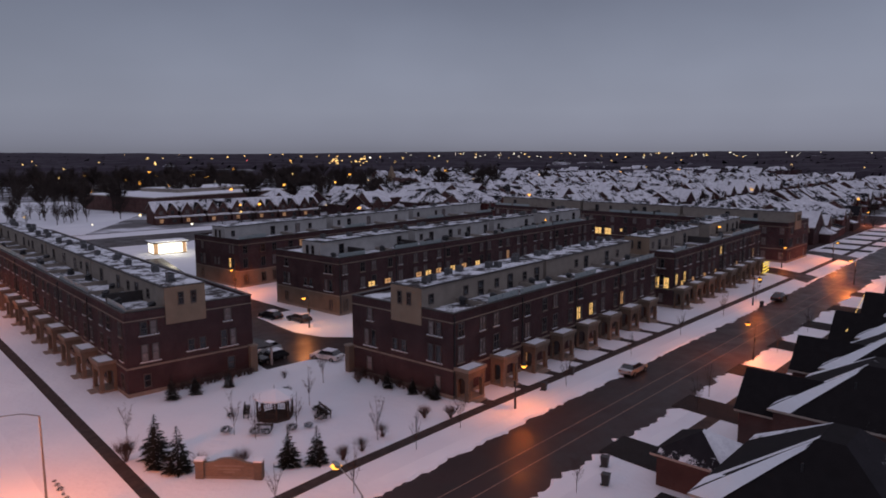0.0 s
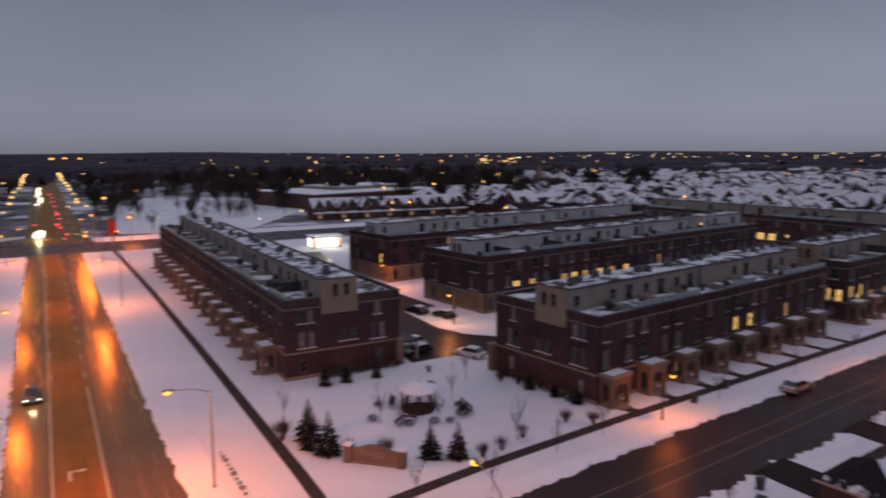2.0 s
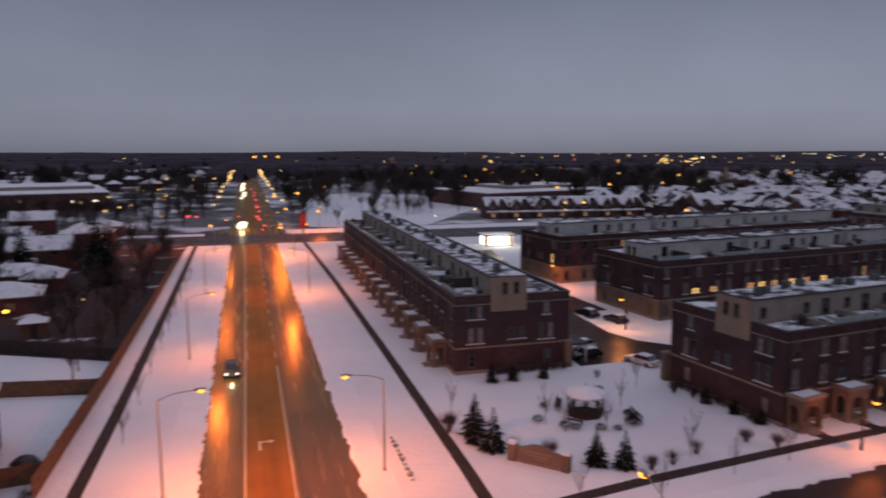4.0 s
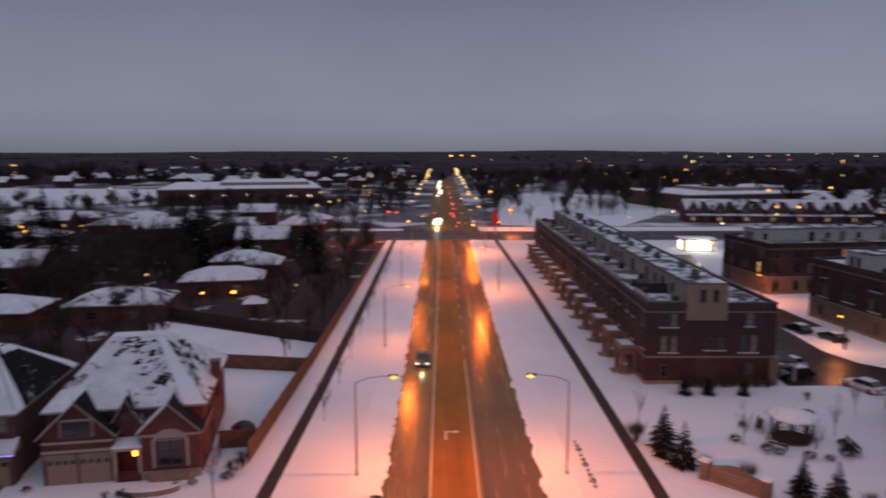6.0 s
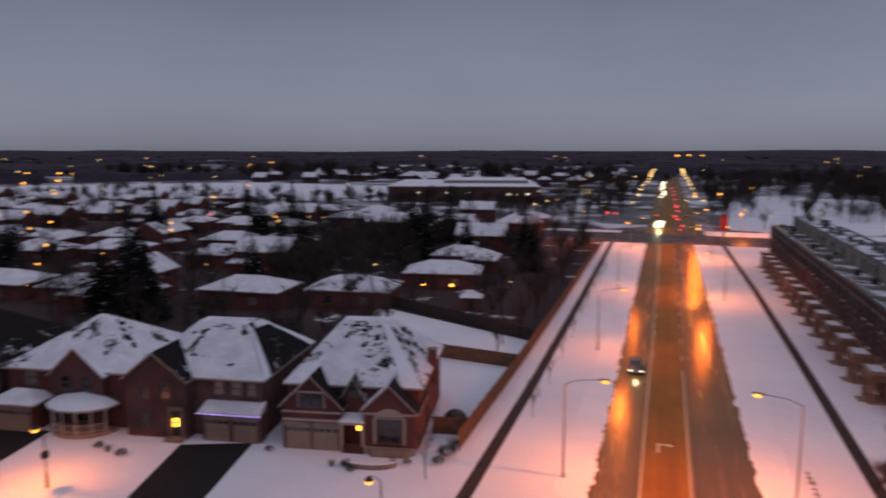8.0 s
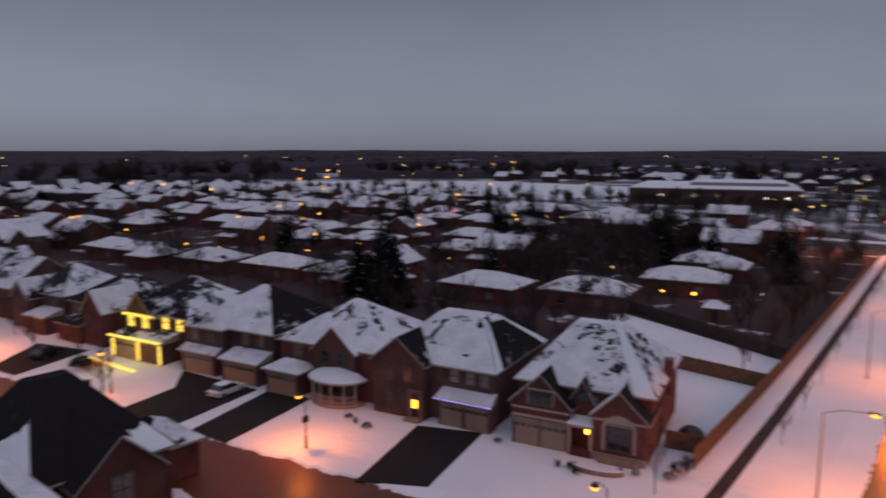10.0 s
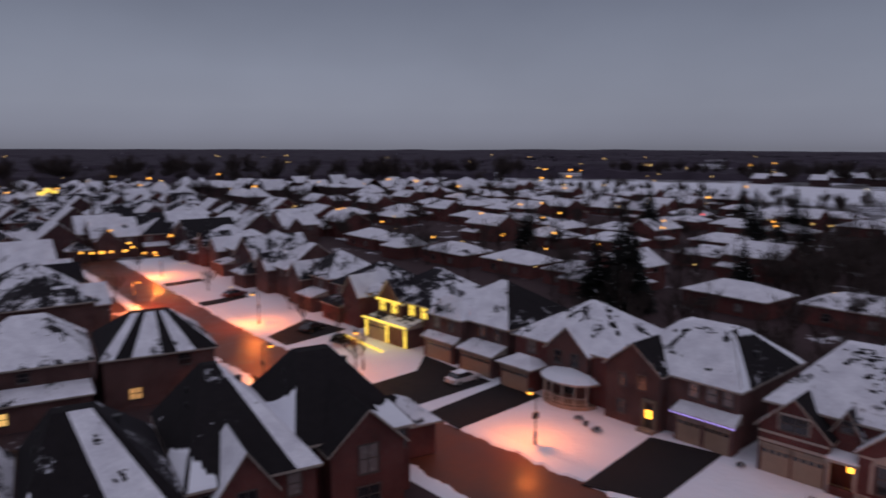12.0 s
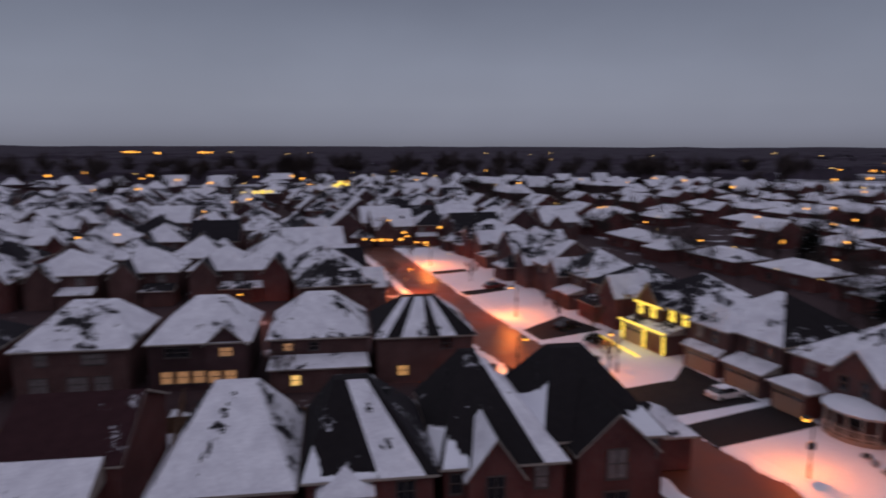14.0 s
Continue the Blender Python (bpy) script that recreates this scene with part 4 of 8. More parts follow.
def garage_door(parent, x0, x1, y, h=2.25, mat=None):
    g = Geo()
    g.box(x0, x1, y - 0.04, y + 0.03, 0, h)
    for i in range(1, 4):
        g.box(x0, x1, y - 0.055, y - 0.04, h * i / 4 - 0.015, h * i / 4 + 0.015)
    n = max(2, round((x1 - x0) / 0.62))
    for i in range(n):
        a = x0 + (x1 - x0) * i / n
        for j in range(3):
            g.box(a + 0.08, a + (x1 - x0) / n - 0.08, y - 0.065, y - 0.04, h * j / 4 + 0.1, h * (j + 1) / 4 - 0.1)
    door = part("garage_door", g, mat or GARAGE, parent)
    p = Geo()
    for i in range(n):
        a = x0 + (x1 - x0) * i / n
        p.box(a + 0.1, a + (x1 - x0) / n - 0.1, y - 0.06, y - 0.04, h * 0.78, h * 0.94)
    part("door_pane", p, PANE, door)
    part("lintel", Geo().box(x0 - 0.25, x1 + 0.25, y - 0.12, y + 0.02, h + 0.02, h + 0.4), CAST, parent)
    return door


def house(m, wings, walls, roof, label, windows=(), garages=(), chimneys=(), porches=(), doors=(), seed=0, group="houses", lit=0.02):
    """wings: (kind, x0, x1, y0, y1, eave, ridge[, roof]) in metres; the front faces -y."""
    rnd = random.Random(seed)
    root = thing("house", label, "house", m, group)
    for kind, x0, x1, y0, y1, eave, ridge, *own in wings:
        g, r = Geo(), Geo()
        own_roof = own[0] if own and own[0] else roof
        slopes = isinstance(own_roof, tuple)
        g.box(x0, x1, y0, y1, 0, eave)
        if kind == "gable":
            gable_wall(g, x0, x1, y0, y1, eave, ridge - 0.05)
            gable_roof(r, x0, x1, y0, y1, eave, ridge, slopes=slopes)
        elif kind == "cross":
            cy = (y0 + y1) / 2
            g.add([(x0, y0, eave), (x0, y1, eave), (x0, cy, ridge - 0.05), (x1, y0, eave), (x1, y1, eave), (x1, cy, ridge - 0.05)], [(0, 2, 1), (3, 4, 5), (0, 3, 5, 2), (1, 2, 5, 4)])
            t = Geo()
            gable_roof(t, y0, y1, -x1, -x0, eave, ridge)
            r.v, r.f, r.m = [(-q, p, z) for p, q, z in t.v], t.f, t.m
        elif kind == "hip":
            hip_roof(r, x0, x1, y0, y1, eave, ridge, slopes=slopes)
        elif kind == "deck":
            deck_roof(r, x0, x1, y0, y1, eave, ridge, *own[2])
        elif kind == "shed":
            r.add([(x0 - 0.3, y0 - 0.4, eave), (x1 + 0.3, y0 - 0.4, eave), (x1 + 0.1, y1, ridge), (x0 - 0.1, y1, ridge), (x0 - 0.3, y0 - 0.4, eave - 0.18), (x1 + 0.3, y0 - 0.4, eave - 0.18), (x1 + 0.1, y1, eave - 0.18), (x0 - 0.1, y1, eave - 0.18)], [(0, 1, 2, 3)])
            r.add(r.v[-8:], [(4, 5, 1, 0), (5, 6, 2, 1), (7, 4, 0, 3), (6, 7, 3, 2), (7, 6, 5, 4)], 1)
        part("wall", g, own[1] if len(own) > 1 and own[1] else walls, root)
        part("roof", r, [roof if not isinstance(roof, tuple) else ROOF_BARE, TRIM, *own_roof] if slopes else [own_roof, TRIM], root)
    for x, y, z, w, h, *rest in windows:
        face = rest[0] if rest else 0
        pane = rest[1] if len(rest) > 1 and rest[1] else pick_pane(rnd, lit, 0.03, 0.35)
        window(root, x, y, z, w, h, face, pane, 1 if w > 1.1 else 0)
    for x0, x1, y in garages:
        garage_door(root, x0, x1, y)
    for x, y, *mt in doors:
        d = part("front_door", Geo().box(x - 0.5, x + 0.5, y - 0.06, y + 0.03, 0.3, 2.4), mt[0] if mt else DARKTRIM, root)
        part("door_step", Geo().box(x - 0.9, x + 0.9, y - 1.0, y, 0, 0.3), CAST, root)
    for x, y, z in chimneys:
        c = part("chimney", Geo().box(x - 0.45, x + 0.45, y - 0.35, y + 0.35, z - 3.5, z), walls, root)
        part("chimney_cap", Geo().box(x - 0.52, x + 0.52, y - 0.42, y + 0.42, z, z + 0.12), CAST, c)
    for x0, x1, y0, y1, z in porches:
        r = Geo()
        r.add([(x0, y0, z), (x1, y0, z), (x1, y1, z + 0.55), (x0, y1, z + 0.55), (x0, y0, z - 0.25), (x1, y0, z - 0.25), (x1, y1, z - 0.25), (x0, y1, z - 0.25)], [(0, 1, 2, 3)])
        r.add(r.v[-8:], [(4, 5, 1, 0), (5, 6, 2, 1), (7, 4, 0, 3), (6, 7, 3, 2), (7, 6, 5, 4)], 1)
        part("porch_roof", r, [SNOW, TRIM], root)
        for px in (x0 + 0.2, x1 - 0.2):
            part("porch_post", Geo().box(px - 0.12, px + 0.12, y0 + 0.15, y0 + 0.4, 0, z - 0.25), TRIM, root)
    return root


SHINGLE = plain("dark_asphalt_shingles", (0.020, 0.018, 0.020), 0.9, vary=0.4, scale=2.0, bump=0.3)
# the brick house on the corner of the avenue
house(pose(-27.0, 56.9, 0.155, 0, 0, 10), [
    ("deck", -6.4, 6.3, 1.5, 15.5, 5.9, 10.6, (ROOF_SNOW, ROOF_SNOW, ROOF_MIXED, ROOF_SNOW), None, ((-2.6, 2.0, 7.6, 9.2), ((0.92, 0.9, 2), (1, 1, 3)))),
    ("gable", -6.4, -0.8, -0.2, 5.4, 4.5, 7.2, (ROOF_BARE, ROOF_BARE, ROOF_BARE, ROOF_SNOW)),
    ("gable", 1.4, 6.2, -0.4, 4.6, 4.4, 6.7, (ROOF_BARE, ROOF_MIXED, ROOF_BARE, ROOF_MIXED)),
    ("gable", -0.9, 1.1, 0.9, 4.2, 5.2, 6.9, (ROOF_BARE, ROOF_MIXED, ROOF_BARE, ROOF_MIXED))],
    BRICK_RED, ROOF_WHITE, "red brick corner house with twin gables and snowy roof",
    windows=[(-3.6, -0.2, 4.2, 2.2, 1.2), (3.8, -0.4, 1.2, 2.0, 2.3), (0.1, 0.9, 5.0, 0.9, 0.9), (6.3, 5.0, 3.8, 1.2, 1.5, 90), (6.3, 9.5, 3.8, 1.2, 1.5, 90), (6.3, 6.0, 0.8, 1.4, 1.5, 90)],
    garages=[(-6.1, -3.75, -0.2), (-3.55, -1.1, -0.2)], chimneys=[(6.55, 8.0, 7.7)], porches=[(-0.9, 1.5, -0.7, 1.6, 3.0)], doors=[(0.2, 1.4, LIT_DIM)], seed=11, group="houses on the west street")
corner = bpy.data.objects["house"]
part("porch_lantern", Geo().tube((0.9, -0.25, 2.15), (0.9, -0.25, 2.6), 0.18, 0.24, 8), LANTERN, corner)
sl = slopes_of(-6.4, 6.3, 1.5, 15.5, 5.9, 10.6, (-2.6, 2.0, 7.6, 9.2))
for u, v, du, dv, sd in ((0.36, 0.93, 0.16, 0.04, 1), (0.66, 0.88, 0.14, 0.04, 2), (0.45, 0.84, 0.10, 0.04, 5), (0.30, 0.74, 0.05, 0.05, 7), (0.72, 0.74, 0.08, 0.05, 9), (0.56, 0.60, 0.06, 0.03, 10), (0.52, 0.76, 0.05, 0.02, 3), (0.7, 0.62, 0.04, 0.02, 4), (0.62, 0.44, 0.05, 0.02, 6), (0.75, 0.3, 0.04, 0.02, 8)):
    bare_patch(corner, sl["front"], u, v, du, dv, sd)
for u, v, du, dv, sd in ((0.16, 0.3, 0.06, 0.16, 11), (0.2, 0.62, 0.05, 0.12, 12), (0.5, 0.35, 0.09, 0.08, 13), (0.7, 0.6, 0.1, 0.06, 14)):
    bare_patch(corner, sl["right"], u, v, du, dv, sd)
snow_patch(corner, sl["front"], 0.86, 1.0, (0, 0), (0.97, 0.97), 15, 0.02)
roof_vent(corner, sl["right"], 0.6, 0.7, True)
roof_vent(corner, sl["right"], 0.4, 0.5)
part("arch_band", Geo().box(2.3, 2.55, -0.49, -0.4, 1.0, 3.4).box(5.05, 5.3, -0.49, -0.4, 1.0, 3.4).profile_y([(2.3, 3.4), (5.3, 3.4), (5.0, 3.95), (4.4, 4.3), (3.8, 4.4), (3.2, 4.3), (2.6, 3.95)], -0.48, -0.4), TRIM, corner)
part("gable_band", Geo().box(-4.9, -4.7, -0.28, -0.2, 4.1, 5.4).box(-2.5, -2.3, -0.28, -0.2, 4.1, 5.4).box(-4.9, -2.3, -0.29, -0.2, 5.4, 5.65), TRIM, corner)
for x0, x1, y, z0, z1 in ((-6.45, -0.75, -0.2, 2.75, 3.0), (-6.45, -0.75, -0.2, 3.55, 3.75), (1.35, 6.25, -0.4, 3.75, 3.95), (1.35, 6.25, -0.4, 0.0, 0.7), (2.5, 5.1, -0.4, 3.55, 3.75)):
    part("stone_band", Geo().box(x0, x1, y - 0.07, y, z0, z1), TRIM, corner)
part("porch_wall", Geo().box(-0.6, 1.4, -0.6, -0.35, 0, 0.7), BRICK_RED, corner)
part("bay_sill", Geo().prism([(1.6, -0.4), (2.2, -1.1), (5.4, -1.1), (6.0, -0.4)], 0, 0.65), CAST, corner)
# the stone-fronted neighbour with a string of violet bulbs over the garage
house(pose(-42.6, 55.0, 0.155, 0, 0, 8), [
    ("deck", -6.6, 6.6, 1.0, 14.5, 5.9, 10.0, (ROOF_SNOW, ROOF_BARE, ROOF_MIXED, ROOF_SNOW), None, ((-2.6, 3.0, 6.4, 8.6), ((1, 1, 2),))),
    ("gable", -6.9, -0.6, -0.4, 7.0, 6.1, 8.6, (ROOF_SNOW, ROOF_BARE, ROOF_SNOW, ROOF_SNOW), BRICK_BROWN),
    ("shed", 1.0, 6.8, -0.3, 1.2, 2.95, 3.7, ROOF_WHITE)],
    BRICK_BROWN, ROOF_WHITE, "brown stone house with a snowy garage roof and violet lights",
    windows=[(-4.9, -0.4, 1.0, 0.8, 1.3), (-4.9, -0.4, 3.9, 0.8, 1.3), (-2.6, -0.4, 4.0, 0.9, 1.4), (2.2, 1.0, 4.2, 1.0, 1.3, 0, BLIND), (4.0, 1.0, 4.2, 1.0, 1.3, 0, BLIND), (5.6, 1.0, 4.2, 1.0, 1.3)],
    garages=[(1.3, 3.7, -0.3), (4.1, 6.5, -0.3)], doors=[(-1.6, -0.45)], seed=12, group="houses on the west street")
neighbour = pose(-42.6, 55.0, 0.155, 0, 0, 8)
stone = [o for o in bpy.data.objects if o.name.startswith("house") and o.parent is None][-1]
part("porch_lantern", Geo().prism([(-1.95, -0.62), (-1.35, -0.62), (-1.35, -0.46), (-1.95, -0.46)], 1.3, 2.1), LANTERN, stone)
part("lantern_bar", Geo().box(-1.69, -1.61, -0.66, -0.62, 1.3, 2.1).box(-1.95, -1.35, -0.66, -0.62, 1.68, 1.74), DARKTRIM, stone)
part("stone_arch", Geo().box(-2.4, -2.05, -0.7, -0.4, 0, 2.9).box(-1.15, -0.8, -0.7, -0.4, 0, 2.9).box(-2.4, -0.8, -0.7, -0.4, 2.9, 3.2), STONE, stone)
sl = slopes_of(-6.6, 6.6, 1.0, 14.5, 5.9, 10.0, (-2.6, 3.0, 6.4, 8.6))
snow_patch(stone, sl["right"], 0.0, 0.12, (0, 0), (0.98, 0.9), 21)
snow_patch(stone, sl["right"], 0.9, 1.0, (0, 0), (0.9, 0.97), 24, 0.03)
for u, v, du, dv, sd in ((0.3, 0.5, 0.05, 0.2, 31), (0.26, 0.8, 0.07, 0.08, 32), (0.9, 0.85, 0.05, 0.07, 33), (0.55, 0.92, 0.16, 0.03, 34), (0.75, 0.25, 0.03, 0.03, 35)):
    bare_patch(stone, sl["front"], u, v, du, dv, sd)
roof_vent(stone, sl["right"], 0.45, 0.45, True)
snow_patch(stone, sl["right"], 0.3, 1.0, (0.86, 0.8), (0.98, 0.98), 22, 0.03)
house(pose(-57.0, 53.2, 0.155, 0, 0, 8), [
    ("hip", -6.6, 6.6, 1.0, 14.0, 5.8, 10.0, (ROOF_WORN, ROOF_MIXED, ROOF_MIXED, ROOF_WORN)),
    ("gable", -1.0, 4.6, 0.2, 5.0, 5.8, 8.4, ROOF_WHITE, BRICK_BROWN),
    ("hip", -6.6, -2.0, -1.6, 1.6, 2.9, 3.9, ROOF_SNOW)],
    BRICK_RED, ROOF_WHITE, "red brick house with curved snowy porch roofs",
    windows=[(-4.0, 1.0, 4.0, 1.2, 1.4), (0.6, 0.2, 4.0, 1.0, 1.4), (2.9, 0.2, 4.0, 1.0, 1.4), (2.4, 0.2, 0.8, 1.6, 1.6)], garages=[(-6.3, -2.3, -1.6)], seed=13, group="houses on the west street")
curved = [o for o in bpy.data.objects if o.name.startswith("house") and o.parent is None][-1]
curved_porch(curved, -0.9, 6.0, -2.6, 0.2, 2.9, 3.8)
sl = slopes_of(-6.6, 6.6, 1.0, 14.0, 5.8, 10.0, (-0.4, 0.4, 7.4, 7.6), 0.45)
for face, u, v, du, dv, sd in (("front", 0.44, 0.80, 0.10, 0.10, 61), ("front", 0.30, 0.62, 0.06, 0.08, 62), ("front", 0.62, 0.66, 0.06, 0.10, 63), ("right", 0.3, 0.5, 0.10, 0.12, 64), ("right", 0.55, 0.72, 0.14, 0.07, 65), ("right", 0.72, 0.3, 0.06, 0.10, 66), ("front", 0.8, 0.3, 0.05, 0.05, 67)):
    bare_patch(curved, sl[face], u, v, du, dv, sd)
house(pose(-72.0, 51.6, 0.155, 0, 0, 8), [
    ("hip", -6.8, 6.8, 1.0, 14.0, 5.8, 10.2, (ROOF_WORN, ROOF_BARE, ROOF_MIXED, ROOF_WORN)),
    ("hip", -6.6, -0.4, -0.2, 3.0, 5.8, 8.2, ROOF_WORN),
    ("shed", -6.6, -0.6, -1.2, 0.0, 2.8, 3.5, ROOF_WHITE), ("shed", 0.8, 6.6, -1.6, 1.0, 2.8, 3.6, ROOF_WHITE)],
    BRICK_BROWN, ROOF_WHITE, "brown brick house with two snowy garage roofs",
    windows=[(-5.0, -0.2, 4.0, 1.0, 1.4), (-2.2, -0.2, 4.0, 1.0, 1.4), (2.4, 1.0, 4.0, 1.0, 1.4), (5.0, 1.0, 4.0, 1.0, 1.4)], garages=[(-6.0, -1.2, -1.2), (1.2, 6.2, -1.6)], seed=14, group="houses on the west street")
xmas = house(pose(-86.5, 50.2, 0.155, 0, 0, 8), [
    ("hip", -6.4, 6.4, 1.0, 14.0, 5.8, 10.0, ROOF_MIXED),
    ("gable", -4.8, 0.6, 0.0, 4.0, 5.8, 8.8, ROOF_MIXED),
    ("shed", -5.0, 4.4, -2.0, 1.0, 2.9, 3.7, ROOF_WHITE)],
    BRICK_BROWN, ROOF_MIXED, "brown brick house trimmed with yellow light strings",
    windows=[(-3.6, 0.0, 3.9, 1.3, 1.8, 0, BULB_YELLOW), (-0.8, 0.0, 3.9, 1.3, 1.8, 0, BULB_YELLOW), (2.0, 1.0, 3.9, 1.3, 1.8, 0, BULB_YELLOW), (4.7, 1.0, 3.9, 1.3, 1.8, 0, BULB_YELLOW)], garages=[(-4.6, -0.4, -2.0)], doors=[(2.6, 0.95, LIT)], seed=15, group="houses on the west street")

# the narrow houses south of the west street, seen from above, gables to the avenue
east = lambda x, y, rz=0: pose(x, y, 0.155, 0, 0, 90 + rz)
arched = house(east(-45.8, 23.6, -4), [
    ("deck", -4.6, 4.6, 1.5, 15.5, 5.7, 10.0, (ROOF_BARE, ROOF_BARE, ROOF_MIXED, ROOF_BARE), None, ((-1.6, 1.6, 11.0, 12.5), ((1, 1, 2),))),
    ("gable", -3.0, 3.0, -0.6, 7.0, 5.7, 8.5, (ROOF_BARE, ROOF_BARE, ROOF_BARE, ROOF_BARE)), ("hip", 4.6, 9.8, 6.5, 12.5, 3.2, 5.0, (ROOF_SNOW, ROOF_MIXED, ROOF_MIXED, ROOF_BARE))],
    BRICK_RED, ROOF_BARE, "red brick house with an arched gable window and bare dark roof",
    windows=[(0.0, -0.6, 3.4, 1.5, 2.2), (-3.7, 1.5, 3.8, 0.7, 1.4), (0, -0.6, 0.8, 1.8, 1.5), (3.8, 1.5, 3.8, 0.7, 1.4)], seed=21, group="houses south of the west street")
sl = slopes_of(-4.6, 4.6, 1.5, 15.5, 5.7, 10.0, (-1.6, 1.6, 11.0, 12.5))
snow_patch(arched, sl["left"], 0.35, 0.98, (0, 0), (0.1, 0.62), 1)
snow_patch(arched, sl["front"], 0.72, 0.98, (0, 0), (0.2, 0.3), 2)
snow_patch(arched, sl["right"], 0.3, 0.7, (0.1, 0.1), (0.4, 0.3), 3)
banded = house(east(-44.6, 14.6, -4), [
    ("deck", -4.2, 4.4, 0.3, 15.5, 5.6, 10.0, (ROOF_BARE, ROOF_SNOW, ROOF_MIXED, ROOF_BARE), None, ((-0.8, 0.6, 13.0, 14.0), ((0.80, 0.9, 2), (1, 1, 3)))),
    ("gable", -2.6, 1.2, -0.5, 4.6, 5.3, 7.9, (ROOF_BARE, ROOF_BARE, ROOF_BARE, ROOF_MIXED))],
    BRICK_RED, ROOF_BARE, "red brick house with snow strips on a dark roof",
    windows=[(-0.7, -0.5, 3.4, 1.2, 1.6), (2.8, 0.3, 3.6, 0.9, 1.6), (-0.7, -0.5, 0.8, 1.6, 1.6), (-3.4, 0.3, 3.6, 0.8, 1.4)], seed=22, group="houses south of the west street")
sl = slopes_of(-4.2, 4.4, 0.3, 15.5, 5.6, 10.0, (-0.8, 0.6, 13.0, 14.0))
snow_patch(banded, sl["front"], 0.02, 0.22, (0, 0), (0.24, 0.06), 5)
snow_patch(banded, sl["left"], 0.6, 0.98, (0, 0), (0.1, 0.3), 7)
half = house(east(-44.6, 5.2, -4), [
    ("deck", -4.3, 4.3, 0.3, 13.5, 5.6, 9.8, (ROOF_BARE, ROOF_MIXED, ROOF_SNOW, ROOF_BARE), None, ((-2.4, 0.4, 8.2, 9.6), ((0.56, 0.35, 2), (0.90, 0.9, 4), (1, 1, 2)))),
    ("hip", -3.2, -0.2, -0.9, 2.6, 5.0, 6.2, ROOF_SNOW)],
    BRICK_RED, ROOF_BARE, "red brick house with half its roof under snow",
    windows=[(-1.7, -0.9, 3.0, 1.6, 1.5), (2.4, 0.3, 3.6, 1.2, 1.5), (2.4, 0.3, 0.8, 1.2, 1.5)], seed=23, group="houses south of the west street")
sl = slopes_of(-4.3, 4.3, 0.3, 13.5, 5.6, 9.8, (-2.4, 0.4, 8.2, 9.6))
snow_patch(half, sl["front"], 0.01, 0.14, (0, 0), (0.35, 0.1), 9)
snow_patch(half, sl["front"], 0.14, 0.55, (0, 0), (0.05, 0.07), 10, 0.03)
smooth = house(east(-44.4, -4.4, -4), [
    ("deck", -4.3, 4.3, 0.3, 13.5, 5.6, 9.8, (ROOF_SNOW, ROOF_MIXED, ROOF_SNOW, ROOF_MIXED), None, ((-1.8, 1.4, 9.0, 10.5), ((1, 1, 2),)))],
    BRICK_BROWN, ROOF_WHITE, "brown brick house under a smooth white roof",
    windows=[(-2.0, 0.3, 3.4, 1.4, 1.5), (2.0, 0.3, 3.4, 1.4, 1.5)], seed=24, group="houses south of the west street")
sl2 = slopes_of(-4.3, 4.3, 0.3, 13.5, 5.6, 9.8, (-1.8, 1.4, 9.0, 10.5))
for u, v, du, dv, sd in ((0.36, 0.62, 0.07, 0.06, 41), (0.42, 0.56, 0.05, 0.03, 42), (0.40, 0.74, 0.05, 0.05, 43), (0.34, 0.35, 0.03, 0.12, 44), (0.5, 0.9, 0.05, 0.02, 45)):
    bare_patch(smooth, sl2["front"], u, v, du, dv, sd)
for root, s2 in ((smooth, sl2), (half, sl), (banded, slopes_of(-4.2, 4.4, 0.3, 15.5, 5.6, 10.0, (-0.8, 0.6, 13.0, 14.0))), (arched, slopes_of(-4.6, 4.6, 1.5, 15.5, 5.7, 10.0, (-1.6, 1.6, 11.0, 12.5)))):
    roof_vent(root, s2["left"], 0.45, 0.62)
    roof_vent(root, s2["left"], 0.62, 0.5)
    roof_vent(root, s2["right"], 0.5, 0.7, True)
    roof_vent(root, s2["back"], 0.4, 0.7)
for u, v, du, dv, sd in ((0.72, 0.3, 0.04, 0.05, 46), (0.68, 0.66, 0.05, 0.04, 47)):
    bare_patch(half, sl["front"], u, v, du, dv, sd)
maroon = house(east(-43.6, -16.2, -4), [
    ("cross", -5.2, 3.6, 8.0, 22.5, 5.4, 8.3, ROOF_MAROON), ("shed", -5.2, 2.6, 2.4, 8.0, 4.2, 5.9, ROOF_SNOW)],
    BRICK_RED, ROOF_MIXED, "red brick house with a maroon roof and snowy front lean-to",
    windows=[(-3.0, 2.4, 2.0, 1.4, 1.5), (0.6, 2.4, 2.0, 1.4, 1.5)], seed=25, group="houses south of the west street")
# the snowy side yard between two of the narrow houses
setting("ground_side_yard", Geo().prism([(-43.0, -11.8), (-43.0, -9.0), (-72.0, -7.8), (-76.0, -12.0), (-60.0, -12.4)], 0.1, 0.2), LAWN, "narrow snowy side yard between brick houses", "ground")
for xa, ya in ((-47.0, -10.2), (-53.5, -9.8)):
    yard_unit = new("air_conditioner", AC_MESH)
    yard_unit.matrix_basis = pose(xa, ya, 0.2, 0, 0, 4)
    tagged(yard_unit, "grey air conditioner standing in a snowy side yard", "air conditioner", "yard units")

